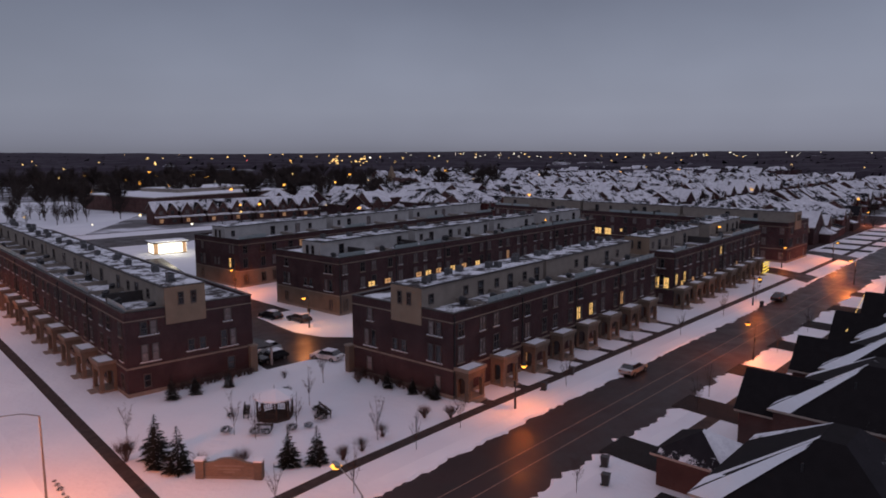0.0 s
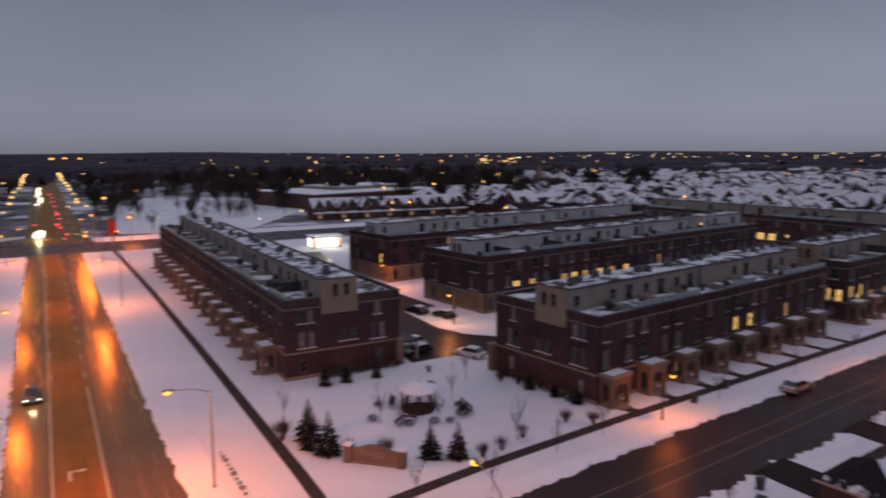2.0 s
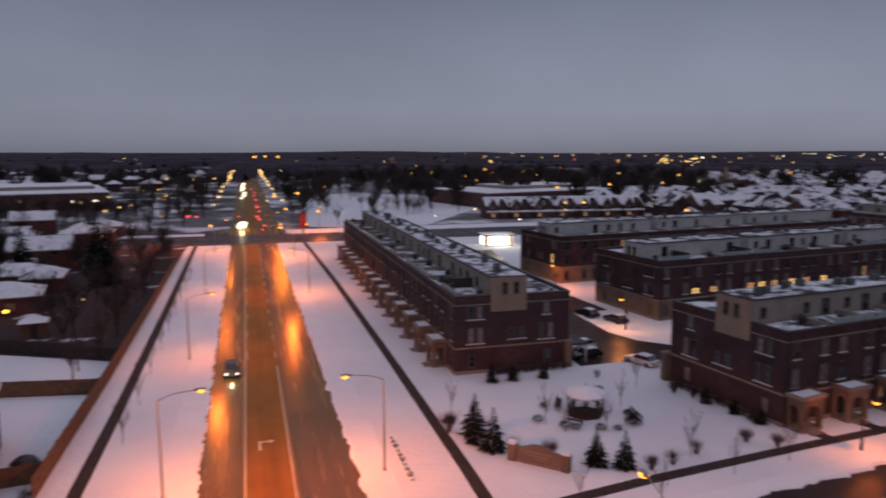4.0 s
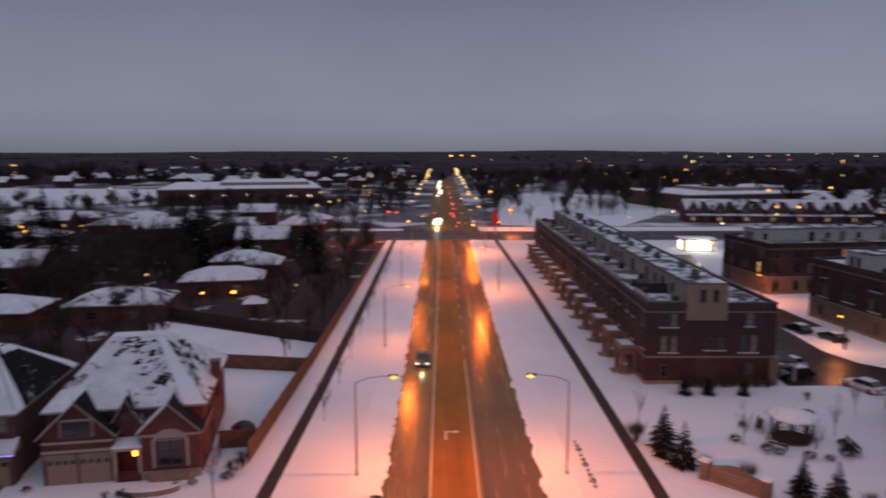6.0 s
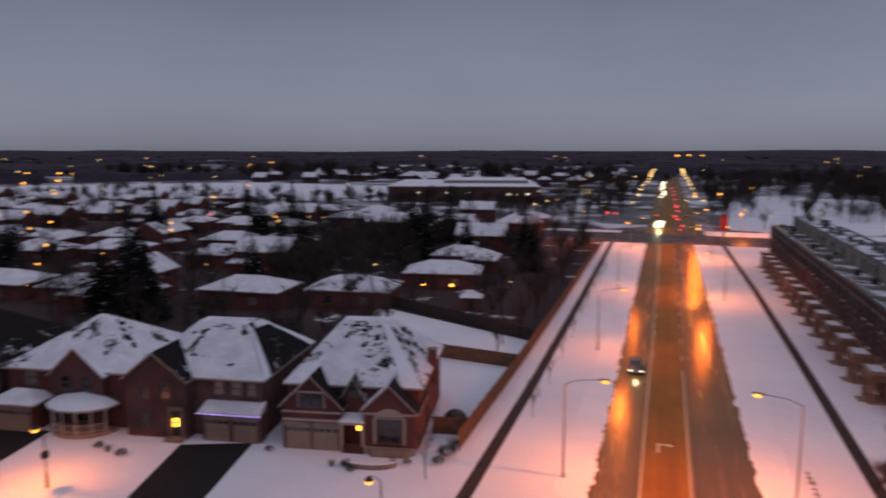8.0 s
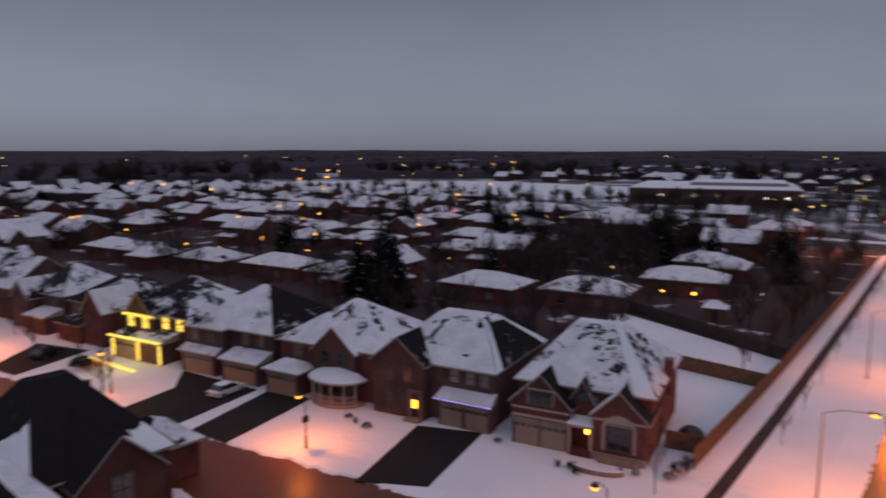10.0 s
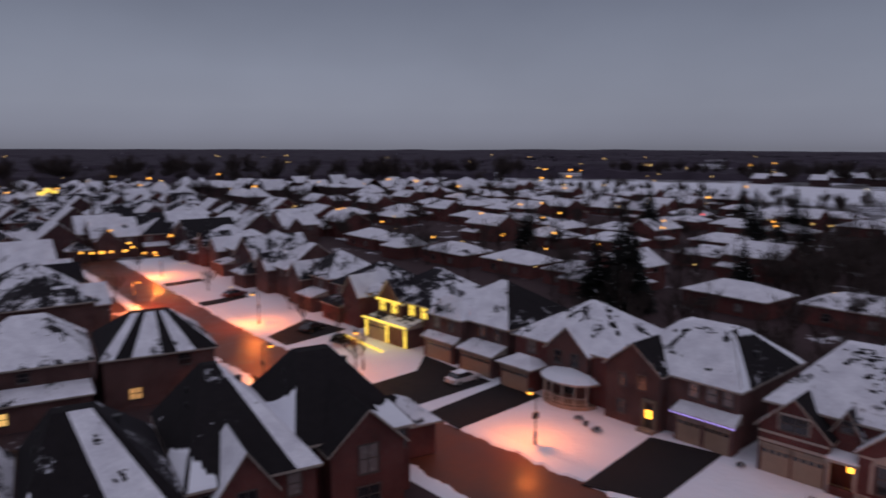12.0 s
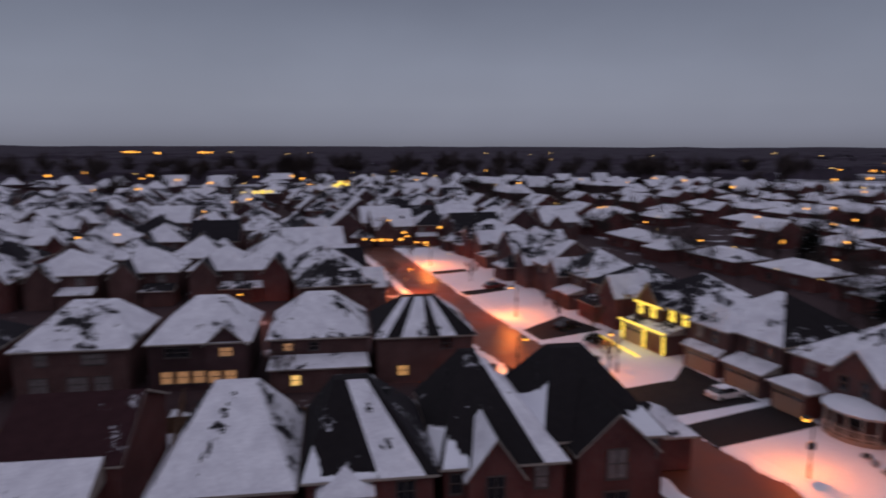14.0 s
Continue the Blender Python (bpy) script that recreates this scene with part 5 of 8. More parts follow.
# the dark-roofed houses south of the east street
north = lambda x, y, rz=0: pose(x, y, 0.155, 0, 0, 180 + 6.4 + rz)
for i, (x, y, s) in enumerate(((46.7, 24.2, 31), (65.7, 27.5, 32), (81.0, 29.1, 33), (96.5, 30.9, 34), (112, 32.5, 35), (127.5, 34.3, 36), (143, 36, 37), (159, 37.8, 38))):
    front = [("hip", -9.8, -4.2, -5.4, 0.0, 2.9, 4.7, (ROOF_BARE, ROOF_MIXED, ROOF_SNOW, ROOF_BARE)), ("hip", 2.6, 7.4, -1.6, 4.0, 2.9, 4.4, (ROOF_BARE, ROOF_BARE, ROOF_BARE, ROOF_BARE))] if i == 0 else [
        ("gable", 0.6, 5.6, -1.0, 6.0, 5.2, 8.0, (ROOF_BARE, ROOF_BARE, ROOF_BARE, ROOF_BARE)), ("hip", -5.8, -0.2, -2.5, 3.0, 2.9, 4.8, (ROOF_SNOW, ROOF_WHITE, ROOF_WHITE, ROOF_BARE))]
    dark = house(north(x, y), [
        ("deck", -6.0, 6.0, 2.0, 14.5, 5.7, 9.8, (ROOF_BARE, ROOF_BARE, ROOF_MIXED, ROOF_SNOW), None, ((-1.6, 2.0, 8.0, 9.6), ((0.12, 0.05, 5), (0.78, 0.8, 2), (0.86, 0.97, 5), (1, 1, 2)))), *front],
        BRICK_BROWN, ROOF_BARE, "brown brick house with a bare dark roof and snowy garage",
        windows=[(6.0, 6.0, 3.6, 1.2, 1.4, 90), (-6.0, 6.0, 3.6, 1.2, 1.4, -90)] + ([] if i == 0 else [(3.1, -1.0, 3.6, 1.4, 1.5), (3.1, -1.0, 0.9, 1.6, 1.5)]), garages=[(-9.2, -4.8, -5.4) if i == 0 else (-5.4, -0.6, -2.5)], seed=s, group="houses south of the east street")
    sl = slopes_of(-6.0, 6.0, 2.0, 14.5, 5.7, 9.8, (-1.6, 2.0, 8.0, 9.6))
    snow_patch(dark, sl["right"], 0.0, 0.14, (0, 0), (0.97, 0.85), s, 0.05)
    snow_patch(dark, sl["right"], 0.7, 0.98, (0, 0), (0.1, 0.3), s + 50, 0.06)
    snow_patch(dark, sl["front"], 0.8, 0.98, (0, 0), (0.12, 0.3), s + 90, 0.06)
    roof_vent(dark, sl["right"], 0.35, 0.6)


# ---- repeated houses of the estates ----
def estate_models():
    out = []
    specs = [
        ("two-storey brick estate house with a snowy hipped roof", [("hip", -5.6, 5.6, 1.5, 13, 5.6, 9.4), ("gable", -5.2, -0.4, -0.6, 6, 5.2, 7.8), ("shed", 0.2, 5.4, -1.6, 1.6, 2.8, 3.6)], BRICK_BROWN, ROOF_WHITE),
        ("two-storey red brick estate house with patchy snow on the roof", [("hip", -5.4, 5.4, 1.0, 13, 5.6, 9.2), ("gable", 0.6, 5.2, -0.8, 6, 5.4, 8.2), ("shed", -5.2, 0.4, -1.4, 1.0, 2.8, 3.6)], BRICK_RED, ROOF_MIXED),
        ("gabled brick estate house with a steep snowy roof", [("cross", -5.5, 5.5, 0.5, 12.5, 5.6, 9.8), ("gable", -4.8, 0.2, -1.2, 5, 5.0, 7.8)], BRICK_BROWN, ROOF_MIXED),
        ("dark gabled estate house with a garage wing", [("gable", -5.2, 5.2, 0.0, 13, 5.4, 9.6), ("hip", 1.0, 6.4, -3.0, 3.5, 2.9, 4.8)], BRICK_DARK, ROOF_WHITE),
        ("low brick bungalow with a broad snowy roof", [("hip", -7.5, 7.5, 0, 10, 3.2, 5.2)], BRICK_RED, ROOF_SNOW),
        ("L-shaped brick bungalow under snow", [("hip", -7.5, 5.5, 1, 10, 3.2, 5.1), ("hip", 1.0, 8.0, -4.5, 5.5, 3.2, 5.0)], BRICK_RED, ROOF_WHITE),
        ("two-storey side-gabled house with patchy snow", [("cross", -6.5, 6.5, 0, 9.5, 5.2, 7.9), ("shed", -6.5, -0.5, -2.2, 0.0, 2.6, 3.3)], BRICK_RED, ROOF_PATCH),
    ]
    for k, (label, wings, wall, roof) in enumerate(specs):
        flat = k in (4, 5)
        wins = [(-3.6, wings[0][3], 0.9 if flat else 3.8, 1.3, 1.2), (3.0, wings[0][3], 0.9 if flat else 3.8, 1.3, 1.2), (-3.0, wings[0][4], 0.9 if flat else 3.8, 1.4, 1.2, 180), (3.0, wings[0][4], 0.9 if flat else 3.8, 1.4, 1.2, 180), (0.0, wings[0][4], 0.8, 1.8, 1.4, 180)]
        out.append(house(pose(0, 0, -60), wings, wall, roof, label, windows=wins, seed=50 + k, group="estate houses", lit=0.0))
    return out


MODELS = estate_models()
used = set()
distant = {}


def bake(k, m):
    """Adds a house of the kind to the one mesh of those too far off to be told apart."""
    g, mats = distant.setdefault("all", (Geo(), []))
    for ob in MODELS[k].children_recursive:
        base, mm = ob.data, m @ (ob.parent.matrix_basis if ob.parent is not MODELS[k] else Matrix.Identity(4)) @ ob.matrix_basis
        index = []
        for mat in base.materials:
            if mat not in mats:
                mats.append(mat)
            index.append(mats.index(mat))
        n = len(g.v)
        g.v += [tuple(mm @ v.co) for v in base.vertices]
        for f in base.polygons:
            g.f.append(tuple(n + i for i in f.vertices))
            g.m.append(index[f.material_index])


def estate_house(k, x, y, rz, z=0.1, near=True):
    """The first of a kind is the model itself, the others are copies."""
    m = pose(x, y, z, 0, 0, rz)
    if not near:
        return bake(k, m)
    if k not in used:
        used.add(k)
        MODELS[k].matrix_basis = m
        return MODELS[k]
    return copy_thing(MODELS[k], m)


rnd = random.Random(7)
# west street, further on, both sides
for i in range(8):
    x = -101 - 14.0 * i
    estate_house((1, 0, 2, 3, 0, 1, 3, 0)[i], x, north_kerb(x) + 15.0, 5)
for i in range(6):
    x = -118 - 14.0 * i
    estate_house((0, 1, 0, 3, 2, 1)[i], x, south_kerb(x) - 9.0, 185)
# rows behind the narrow houses
full = (ROOF_SNOW, ROOF_SNOW, ROOF_MIXED, ROOF_SNOW)
plain_strip = ((1, 1, 2),)
bars = ((0.12, 0.2, 3), (0.26, 0.36, 2), (0.52, 0.6, 3), (0.64, 0.72, 2), (0.8, 0.86, 3), (1, 1, 2))
house(pose(-81.5, -23.2, 0.155, 0, 0, 86), [("deck", -5.9, 5.9, 0, 13.5, 5.6, 9.2, full, None, ((-2.4, 2.6, 8.0, 9.6), plain_strip))],
      BRICK_BROWN, ROOF_SNOW, "brown brick house back with a broad snowy roof", windows=[(-3.4, 0, 0.8, 1.8, 1.6, 0, BLIND), (0.6, 0, 0.8, 2.0, 1.6, 0, BLIND), (3.2, 0, 0.8, 1.6, 1.6, 0, BLIND), (-3.0, 0, 3.9, 1.2, 1.2), (2.4, 0, 3.9, 2.4, 1.1)], seed=41)
house(pose(-81.5, -9.8, 0.155, 0, 0, 86), [("deck", -5.5, 5.5, 0, 13.5, 5.6, 9.2, full, None, ((-1.6, 1.8, 7.5, 9.2), ((0.86, 0.8, 2), (1, 1, 4)))), ("gable", 0.8, 5.2, -0.3, 5.0, 5.6, 7.6, full)],
      BRICK_DARK, ROOF_SNOW, "dark brick house back with a row of lit windows", windows=[(-3.6 + 1.75 * i, -0.3 if i > 2 else 0, 0.9, 1.2, 1.4, 0, LIT_DIM) for i in range(5)] + [(-2.4, 0, 4.0, 2.6, 1.0), (3.0, -0.3, 4.0, 1.4, 1.0)], seed=42)
house(pose(-81.0, 3.6, 0.155, 0, 0, 86), [("deck", -5.6, 5.6, 0, 13.5, 5.6, 9.2, full, None, ((-1.6, 1.8, 7.5, 9.2), plain_strip)), ("shed", -5.4, 5.4, -3.0, 0.0, 2.9, 3.6, ROOF_SNOW)],
      BRICK_BROWN, ROOF_SNOW, "brown brick house back with a long snowy lean-to", windows=[(-3.6, 0, 4.1, 1.0, 0.9), (-0.6, 0, 4.1, 1.0, 0.9), (-2.6, -3.0, 0.9, 1.0, 1.2, 0, LIT), (2.6, -3.0, 0.9, 1.4, 1.0, 0, LIT_ROOM)], seed=43)
house(pose(-79.0, 15.8, 0.155, 0, 0, 86), [("deck", -5.6, 5.8, 0, 12.5, 5.6, 9.0, (ROOF_BARE, ROOF_SNOW, ROOF_BARE, ROOF_BARE), None, ((-2.0, 2.2, 6.0, 7.5), bars))],
      BRICK_BROWN, ROOF_BARE, "brown brick house with snow bands across its dark roof", windows=[(-2.6, 0, 0.9, 1.2, 1.2, 0, LIT_ROOM), (2.6, 0, 4.0, 1.2, 1.2)], seed=44)
for i, y in enumerate((-36.0, -49.0)):
    estate_house((1, 0)[i], -94.5, y, -94)
for row, (x0, face) in enumerate(((-128, 90), (-158, -90), (-170, 90), (-202, -90), (-214, 90), (-246, -90), (-258, 90), (-290, -90), (-304, 90))):
    for i in range(9 + row):
        y = 0 - 12.2 * i - 0.08 * (-x0 - 128) + rnd.uniform(-1.5, 1.5)
        if row == 0 and i == 0:
            y -= 4
        if math.atan2(y, -x0) < -0.55:
            continue
        estate_house(rnd.choice((0, 1, 2, 3, 0, 1)), x0 + rnd.uniform(-0.8, 0.8), y, face + rnd.uniform(-2, 2) - 4, near=row < 5)
for row in range(9):
    for i in range(7):
        x, y = -192 - 24 * row + rnd.uniform(-1, 1), 4 + 12.5 * i + rnd.uniform(-1, 1) - 2 * row
        if row and i < 1:
            continue
        estate_house(rnd.choice((0, 1, 2, 3)), x, y, (90 if row % 2 == 0 else -90) + rnd.uniform(-3, 3), near=row < 2)
# bungalows and older houses north-west
for k, x, y, turn in ((4, -52.8, 111.0, 8), (4, -71.2, 105.0, 4), (6, -90.0, 108.0, 96), (5, -100.6, 97.7, 8), (4, -120.0, 97.0, 6), (4, -139.0, 93.0, 5), (5, -159.0, 91.0, 8), (4, -176.0, 90.0, 4), (6, -203.0, 94.0, 6),
                      (4, -42.4, 132.5, 10), (5, -44.3, 155.5, 6), (6, -46.8, 181.0, 6), (6, -86.6, 137.0, 5), (4, -101.0, 140.5, 8), (4, -132.0, 141.0, 12), (4, -149.5, 133.0, 6), (6, -170.0, 128.0, 8),
                      (4, -98.0, 163.0, 4), (4, -114.5, 164.5, 8), (6, -130.5, 165.0, 95), (4, -149.6, 162.0, 6), (5, -167.0, 155.0, 8), (4, -187.0, 158.0, 8), (4, -118.0, 201.0, 6), (5, -137.2, 204.0, 8), (4, -157.0, 203.0, 6), (6, -176.0, 206.0, 8), (6, -84.0, 206.0, 4)):
    estate_house(k, x, y, turn)
for row in range(8):
    y = 98 + 27 * row
    n = 12 + row
    for i in range(n):
        x = -36 - 20.5 * i - rnd.uniform(0, 3) - (10 if row == 0 else 0) - 2 * row
        if (row < 5 and x > -205) or (row == 7 and x > -175):
            continue
        estate_house(rnd.choice((4, 5, 4, 6)), x, y + rnd.uniform(-3, 3) - 0.2 * i, rnd.choice((0, 180)) + rnd.uniform(-6, 6) + 6, near=math.hypot(x, y) < 235)
# dense estate north-east
for row in range(19):
    for i in range(32):
        x, y = 203 + 14.5 * i + rnd.uniform(-1, 1), 70 + 29 * row + rnd.uniform(-1.5, 1.5)
        if row == 0 and x < 292:
            continue
        a = math.atan2(x, y)
        if not 0.40 < a < 1.36 or math.hypot(x, y) > 640 or (a < 0.66 and math.hypot(x, y) > 330):
            continue
        if row % 2:
            y -= 5
        estate_house(rnd.choice((1, 2, 1, 2, 0, 3)), x, y + 0.12 * (x - 200), (8 if row % 2 else 188) + rnd.uniform(-4, 4), near=math.hypot(x, y) < 285)
# a row of gabled houses behind the townhouses, and more beyond
row_house = house(pose(0, 0, -60), [("cross", -4.7, 4.7, 0.8, 10.5, 5.4, 8.6, ROOF_SNOW), ("gable", -4.3, -0.2, -0.4, 5.2, 5.2, 8.3, (ROOF_BARE, ROOF_BARE, ROOF_BARE, ROOF_SNOW)), ("gable", 0.4, 4.2, 0.1, 5.2, 5.2, 7.8, (ROOF_BARE, ROOF_SNOW, ROOF_BARE, ROOF_BARE)), ("shed", -4.5, 4.5, -1.6, 0.0, 2.7, 3.3, ROOF_WHITE)],
                  BRICK_BROWN, ROOF_SNOW, "gabled brick row house with snow between dark gables", windows=[(-2.2, -0.4, 3.8, 1.3, 1.3), (2.3, 0.1, 3.8, 1.2, 1.3), (-2.4, -1.6, 0.7, 1.4, 1.4), (2.4, -1.6, 0.7, 1.4, 1.4)], seed=71, group="gabled row houses", lit=0.0)
for i in range(7):
    m = pose(99.5 + 9.9 * i, 273.0 - 0.9 * i, 0.1, 0, 0, -4 + (i % 3))
    if i:
        copy_thing(row_house, m)
    else:
        row_house.matrix_basis = m
for row in range(3):
    for i in range(7):
        estate_house(rnd.choice((0, 1, 2, 3)), 172 + 15 * i + rnd.uniform(-1, 1), 252 + 31 * row, rnd.choice((0, 180)) + rnd.uniform(-4, 4), near=row == 0)
for g, mats in distant.values():
    tagged(part("distant_houses", g, mats), "far brick houses with snowy roofs", "houses", kind="stuff")


def far_estate(name, cx, cy, nx, ny, dx, dy, seed, label, keep):
    """Roofs too far off to tell apart one by one."""
    r2 = random.Random(seed)
    g = Geo()
    for i in range(nx):
        for j in range(ny):
            x, y = cx + dx * i + r2.uniform(-3, 3), cy + dy * j + r2.uniform(-4, 4)
            if not keep(x, y):
                continue
            w, d, e, h = r2.uniform(4.5, 6.5), r2.uniform(5, 7), r2.uniform(3.5, 5.8), r2.uniform(7, 9.6)
            t = Geo()
            t.box(-w, w, -d, d, 0, e, 2)
            (gable_roof if r2.random() < 0.5 else hip_roof)(t, -w, w, -d, d, e, h)
            a = r2.choice((0.1, 1.67)) + r2.uniform(-0.1, 0.1)
            ca, sa = math.cos(a), math.sin(a)
            n = len(g.v)
            g.v += [(x + ca * p - sa * q, y + sa * p + ca * q, z) for p, q, z in t.v]
            g.f += [tuple(n + k for k in f) for f in t.f]
            g.m += t.m
    ob = part(name, g, [ROOF_MIXED, BRICK_DARK, BRICK_DARK])
    return tagged(ob, label, "houses", kind="stuff")


far_estate("far_houses_east", 330, 330, 40, 32, 19, 30, 5, "distant snowy roofs of a large estate", lambda x, y: 590 < math.hypot(x, y) < 900 and rnd.random() < 0.7 and 0.67 < math.atan2(x, y) < 1.4)
far_estate("far_houses_west", -760, -160, 24, 24, 21, 31, 6, "distant snowy roofs west of the avenue", lambda x, y: x < -330 and y < 290 and math.hypot(x, y) < 500)
far_estate("far_houses_north", -330, 420, 26, 12, 24, 36, 8, "scattered roofs beyond the crossroad", lambda x, y: (x < -40 and y > 500 and rnd.random() < 0.5))

# ---- larger buildings further off ----
def flat_hall(x0, x1, y0, y1, h, rz, label, lights=()):
    root = thing("hall", label, "building", pose((x0 + x1) / 2, (y0 + y1) / 2, 0, 0, 0, rz))
    w, d = (x1 - x0) / 2, (y1 - y0) / 2
    part("wall", Geo().box(-w, w, -d, d, 0, h), BRICK_BROWN, root)
    part("roof", Geo().box(-w - 0.4, w + 0.4, -d - 0.4, d + 0.4, h, h + 0.5, 1, 0), [SNOW, TRIM], root)
    part("roof_block", Geo().box(-w * 0.3, w * 0.9, -d * 0.2, d * 0.9, h + 0.5, h + 2.2, 1, 0), [SNOW, SIDING], root)
    n = int(w / 4)
    for i in range(n):
        window(root, -w + (i + 0.5) * 2 * w / n, -d, 1.2, 2.4, 1.6, 0, PANE, 2)
    for px, pz in lights:
        lm = part("wall_lamp", Geo().box(px - 0.9, px + 0.9, -d - 0.5, -d, pz, pz + 0.9), BULB_WHITE, root)
    return root


flat_hall(-152, -72, 356, 440, 8, 14, "long flat-roofed school with bright wall lamps", [(-24, 4.5), (-8, 4.5), (3, 4.5), (24, 4), (34, 4)])
flat_hall(102.8, 185.8, 331.4, 386.4, 7, 16, "long low flat-roofed school building under snow")


# ---- street lamps ----
def cobra_meshes():
    pole = Geo().tube((0, 0, 0), (0, 0, 8.3), 0.11, 0.06, 8)
    pole.tube((0, 0, 0), (0, 0, 0.25), 0.2, 0.18, 8)
    pole.tube((0, 0, 8.3), (1.1, 0, 8.75), 0.045, 0.04, 6).tube((1.1, 0, 8.75), (2.9, 0, 8.95), 0.04, 0.035, 6)
    head = Geo()
    head.prism([(2.8, -0.1), (3.0, -0.17), (3.5, -0.17), (3.65, -0.08), (3.65, 0.08), (3.5, 0.17), (3.0, 0.17), (2.8, 0.1)], 8.88, 9.05)
    bulb = Geo()
    bulb.blob((3.3, 0, 8.84), 0.38, 4, 0.55, 0, 0.02)
    return pole.mesh("pole", METAL), head.mesh("lamp_head", METAL), bulb.mesh("bulb", BULB)


COBRA = cobra_meshes()


def cobra(x, y, turn, watts=900, arm=1.0, lit=True):
    root = thing("street_lamp", "tall steel street lamp with a lit sodium head", "street lamp", pose(x, y, 0.1, 0, 0, turn), "avenue lamps")
    part("pole", COBRA[0], None, root)
    h = part("lamp_head", COBRA[1], None, root)
    part("bulb", COBRA[2], None, h)
    if lit:
        p = root.matrix_basis @ Vector((3.3, 0, 8.55))
        lamp_light(p.x, p.y, p.z, watts, SODIUM, 0.18, 176, 0.15)
    return root


cobra(10.8, 57.9, 180, 4800)
cobra(-7.4, 57.6, 0, 4800)
cobra(-8.2, 97.8, 0, 3000)
cobra(11.2, 138.0, 180, 5200)
cobra(-8.4, 143.0, 0, 2200)
cobra(11.6, 188.0, 180, 6500)
cobra(-9.0, 203.0, 0, 3600)
cobra(12.4, 224.0, 180, 6500)
cobra(-24.0, 216.0, 90, 9000)
cobra(24.0, 245.0, -90, 9000)
# unseen lamp, added to brighten the near verge and road
cobra(-10.0, 22.0, 20, 1500)
cobra(21.7, 31.6, 84, 3600)


def post_lamp_meshes():
    pole = Geo().tube((0, 0, 0), (0, 0, 1.3), 0.14, 0.12, 8).tube((0, 0, 1.3), (0, 0, 5.0), 0.07, 0.055, 8)
    pole.tube((0, 0, 5.0), (0.5, 0, 5.35), 0.035, 0.03, 6).tube((0.5, 0, 5.35), (0.9, 0, 5.3), 0.03, 0.03, 6)
    pole.box(-0.12, 0.12, -0.3, 0.3, 2.6, 3.2)
    shade = Geo().tube((0.9, 0, 5.3), (0.9, 0, 5.0), 0.08, 0.34, 10)
    bulb = Geo().tube((0.9, 0, 5.0), (0.9, 0, 4.72), 0.36, 0.22, 10)
    return pole.mesh("pole", BLACKPOLE), shade.mesh("shade", BLACKPOLE), bulb.mesh("bulb", BULB)


POST = post_lamp_meshes()


def post_lamp(x, y, turn, watts=500, colour=SODIUM, cone=176):
    root = thing("street_lamp", "black post lamp with a glowing sodium lantern", "street lamp", pose(x, y, 0.12, 0, 0, turn), "street post lamps")
    part("pole", POST[0], None, root)
    h = part("shade", POST[1], None, root)
    part("bulb", POST[2], None, h)
    if watts:
        p = root.matrix_basis @ Vector((0.9, 0, 4.7))
        lamp_light(p.x, p.y, p.z - 0.1, watts, colour, 0.25, cone)
    return root


post_lamp(54.5, 49.9, -60, 1100)
post_lamp(91.2, 40.8, 120, 3000)
post_lamp(124.1, 56.2, -80, 900)
post_lamp(158.9, 51.2, 120, 3500)
post_lamp(187.1, 65.5, -80, 3200)
post_lamp(169.4, 70.4, -120, 900)
post_lamp(286, 90.2, -90, 3000)
post_lamp(236, 58.6, 100, 3200)
post_lamp(56.4, 95.9, 180, 1100, (1.0, 0.34, 0.10))
post_lamp(-47.9, 42.7, 178, 2100, SODIUM, 150)
post_lamp(-78, 27.0, 60, 4800)
post_lamp(-107, 36.6, -100, 3800)
post_lamp(-128, 22, 60, 7500)
post_lamp(-158, 33.0, -100, 5200)
post_lamp(-77.1, 39.6, -105, 700)
post_lamp(-18.0, 42.7, 180, 350)
post_lamp(59.6, 129, 200, 3200)
post_lamp(-110, -7, 180, 1500)


# ---- small light sources, far and near ----
def light_cluster(name, spots, mat, size, label, category="lights"):
    g = Geo()
    for i, (x, y, z) in enumerate(spots):
        s = size * (0.7 + 0.6 * ((i * 37) % 10) / 10)
        g.blob((x, y, z), s, i, 0.7, 0, 0.1)
    return tagged(part(name, g, mat), label, category, kind="stuff")


r3 = random.Random(99)


def far_lamps(name, places, mat, label, k=0.0023):
    """Lamps whose blobs grow with their distance: the glare is put into the size of each bulb."""
    g = Geo()
    for i, (x, y, z) in enumerate(places):
        g.blob((x, y, z), k * math.hypot(x, y) * (0.8 + 0.4 * ((i * 7) % 5) / 5), i, 0.7, 0, 0.05)
    return tagged(part(name, g, mat), label, "lights", kind="stuff")


def scatter(n, a0, a1, d0, d1, z0=4, z1=9):
    out = []
    for _ in range(n):
        a, d = radians(r3.uniform(a0, a1)), d0 + (d1 - d0) * r3.random() ** 1.4
        out.append((d * math.sin(a), d * math.cos(a), r3.uniform(z0, z1)))
    return out


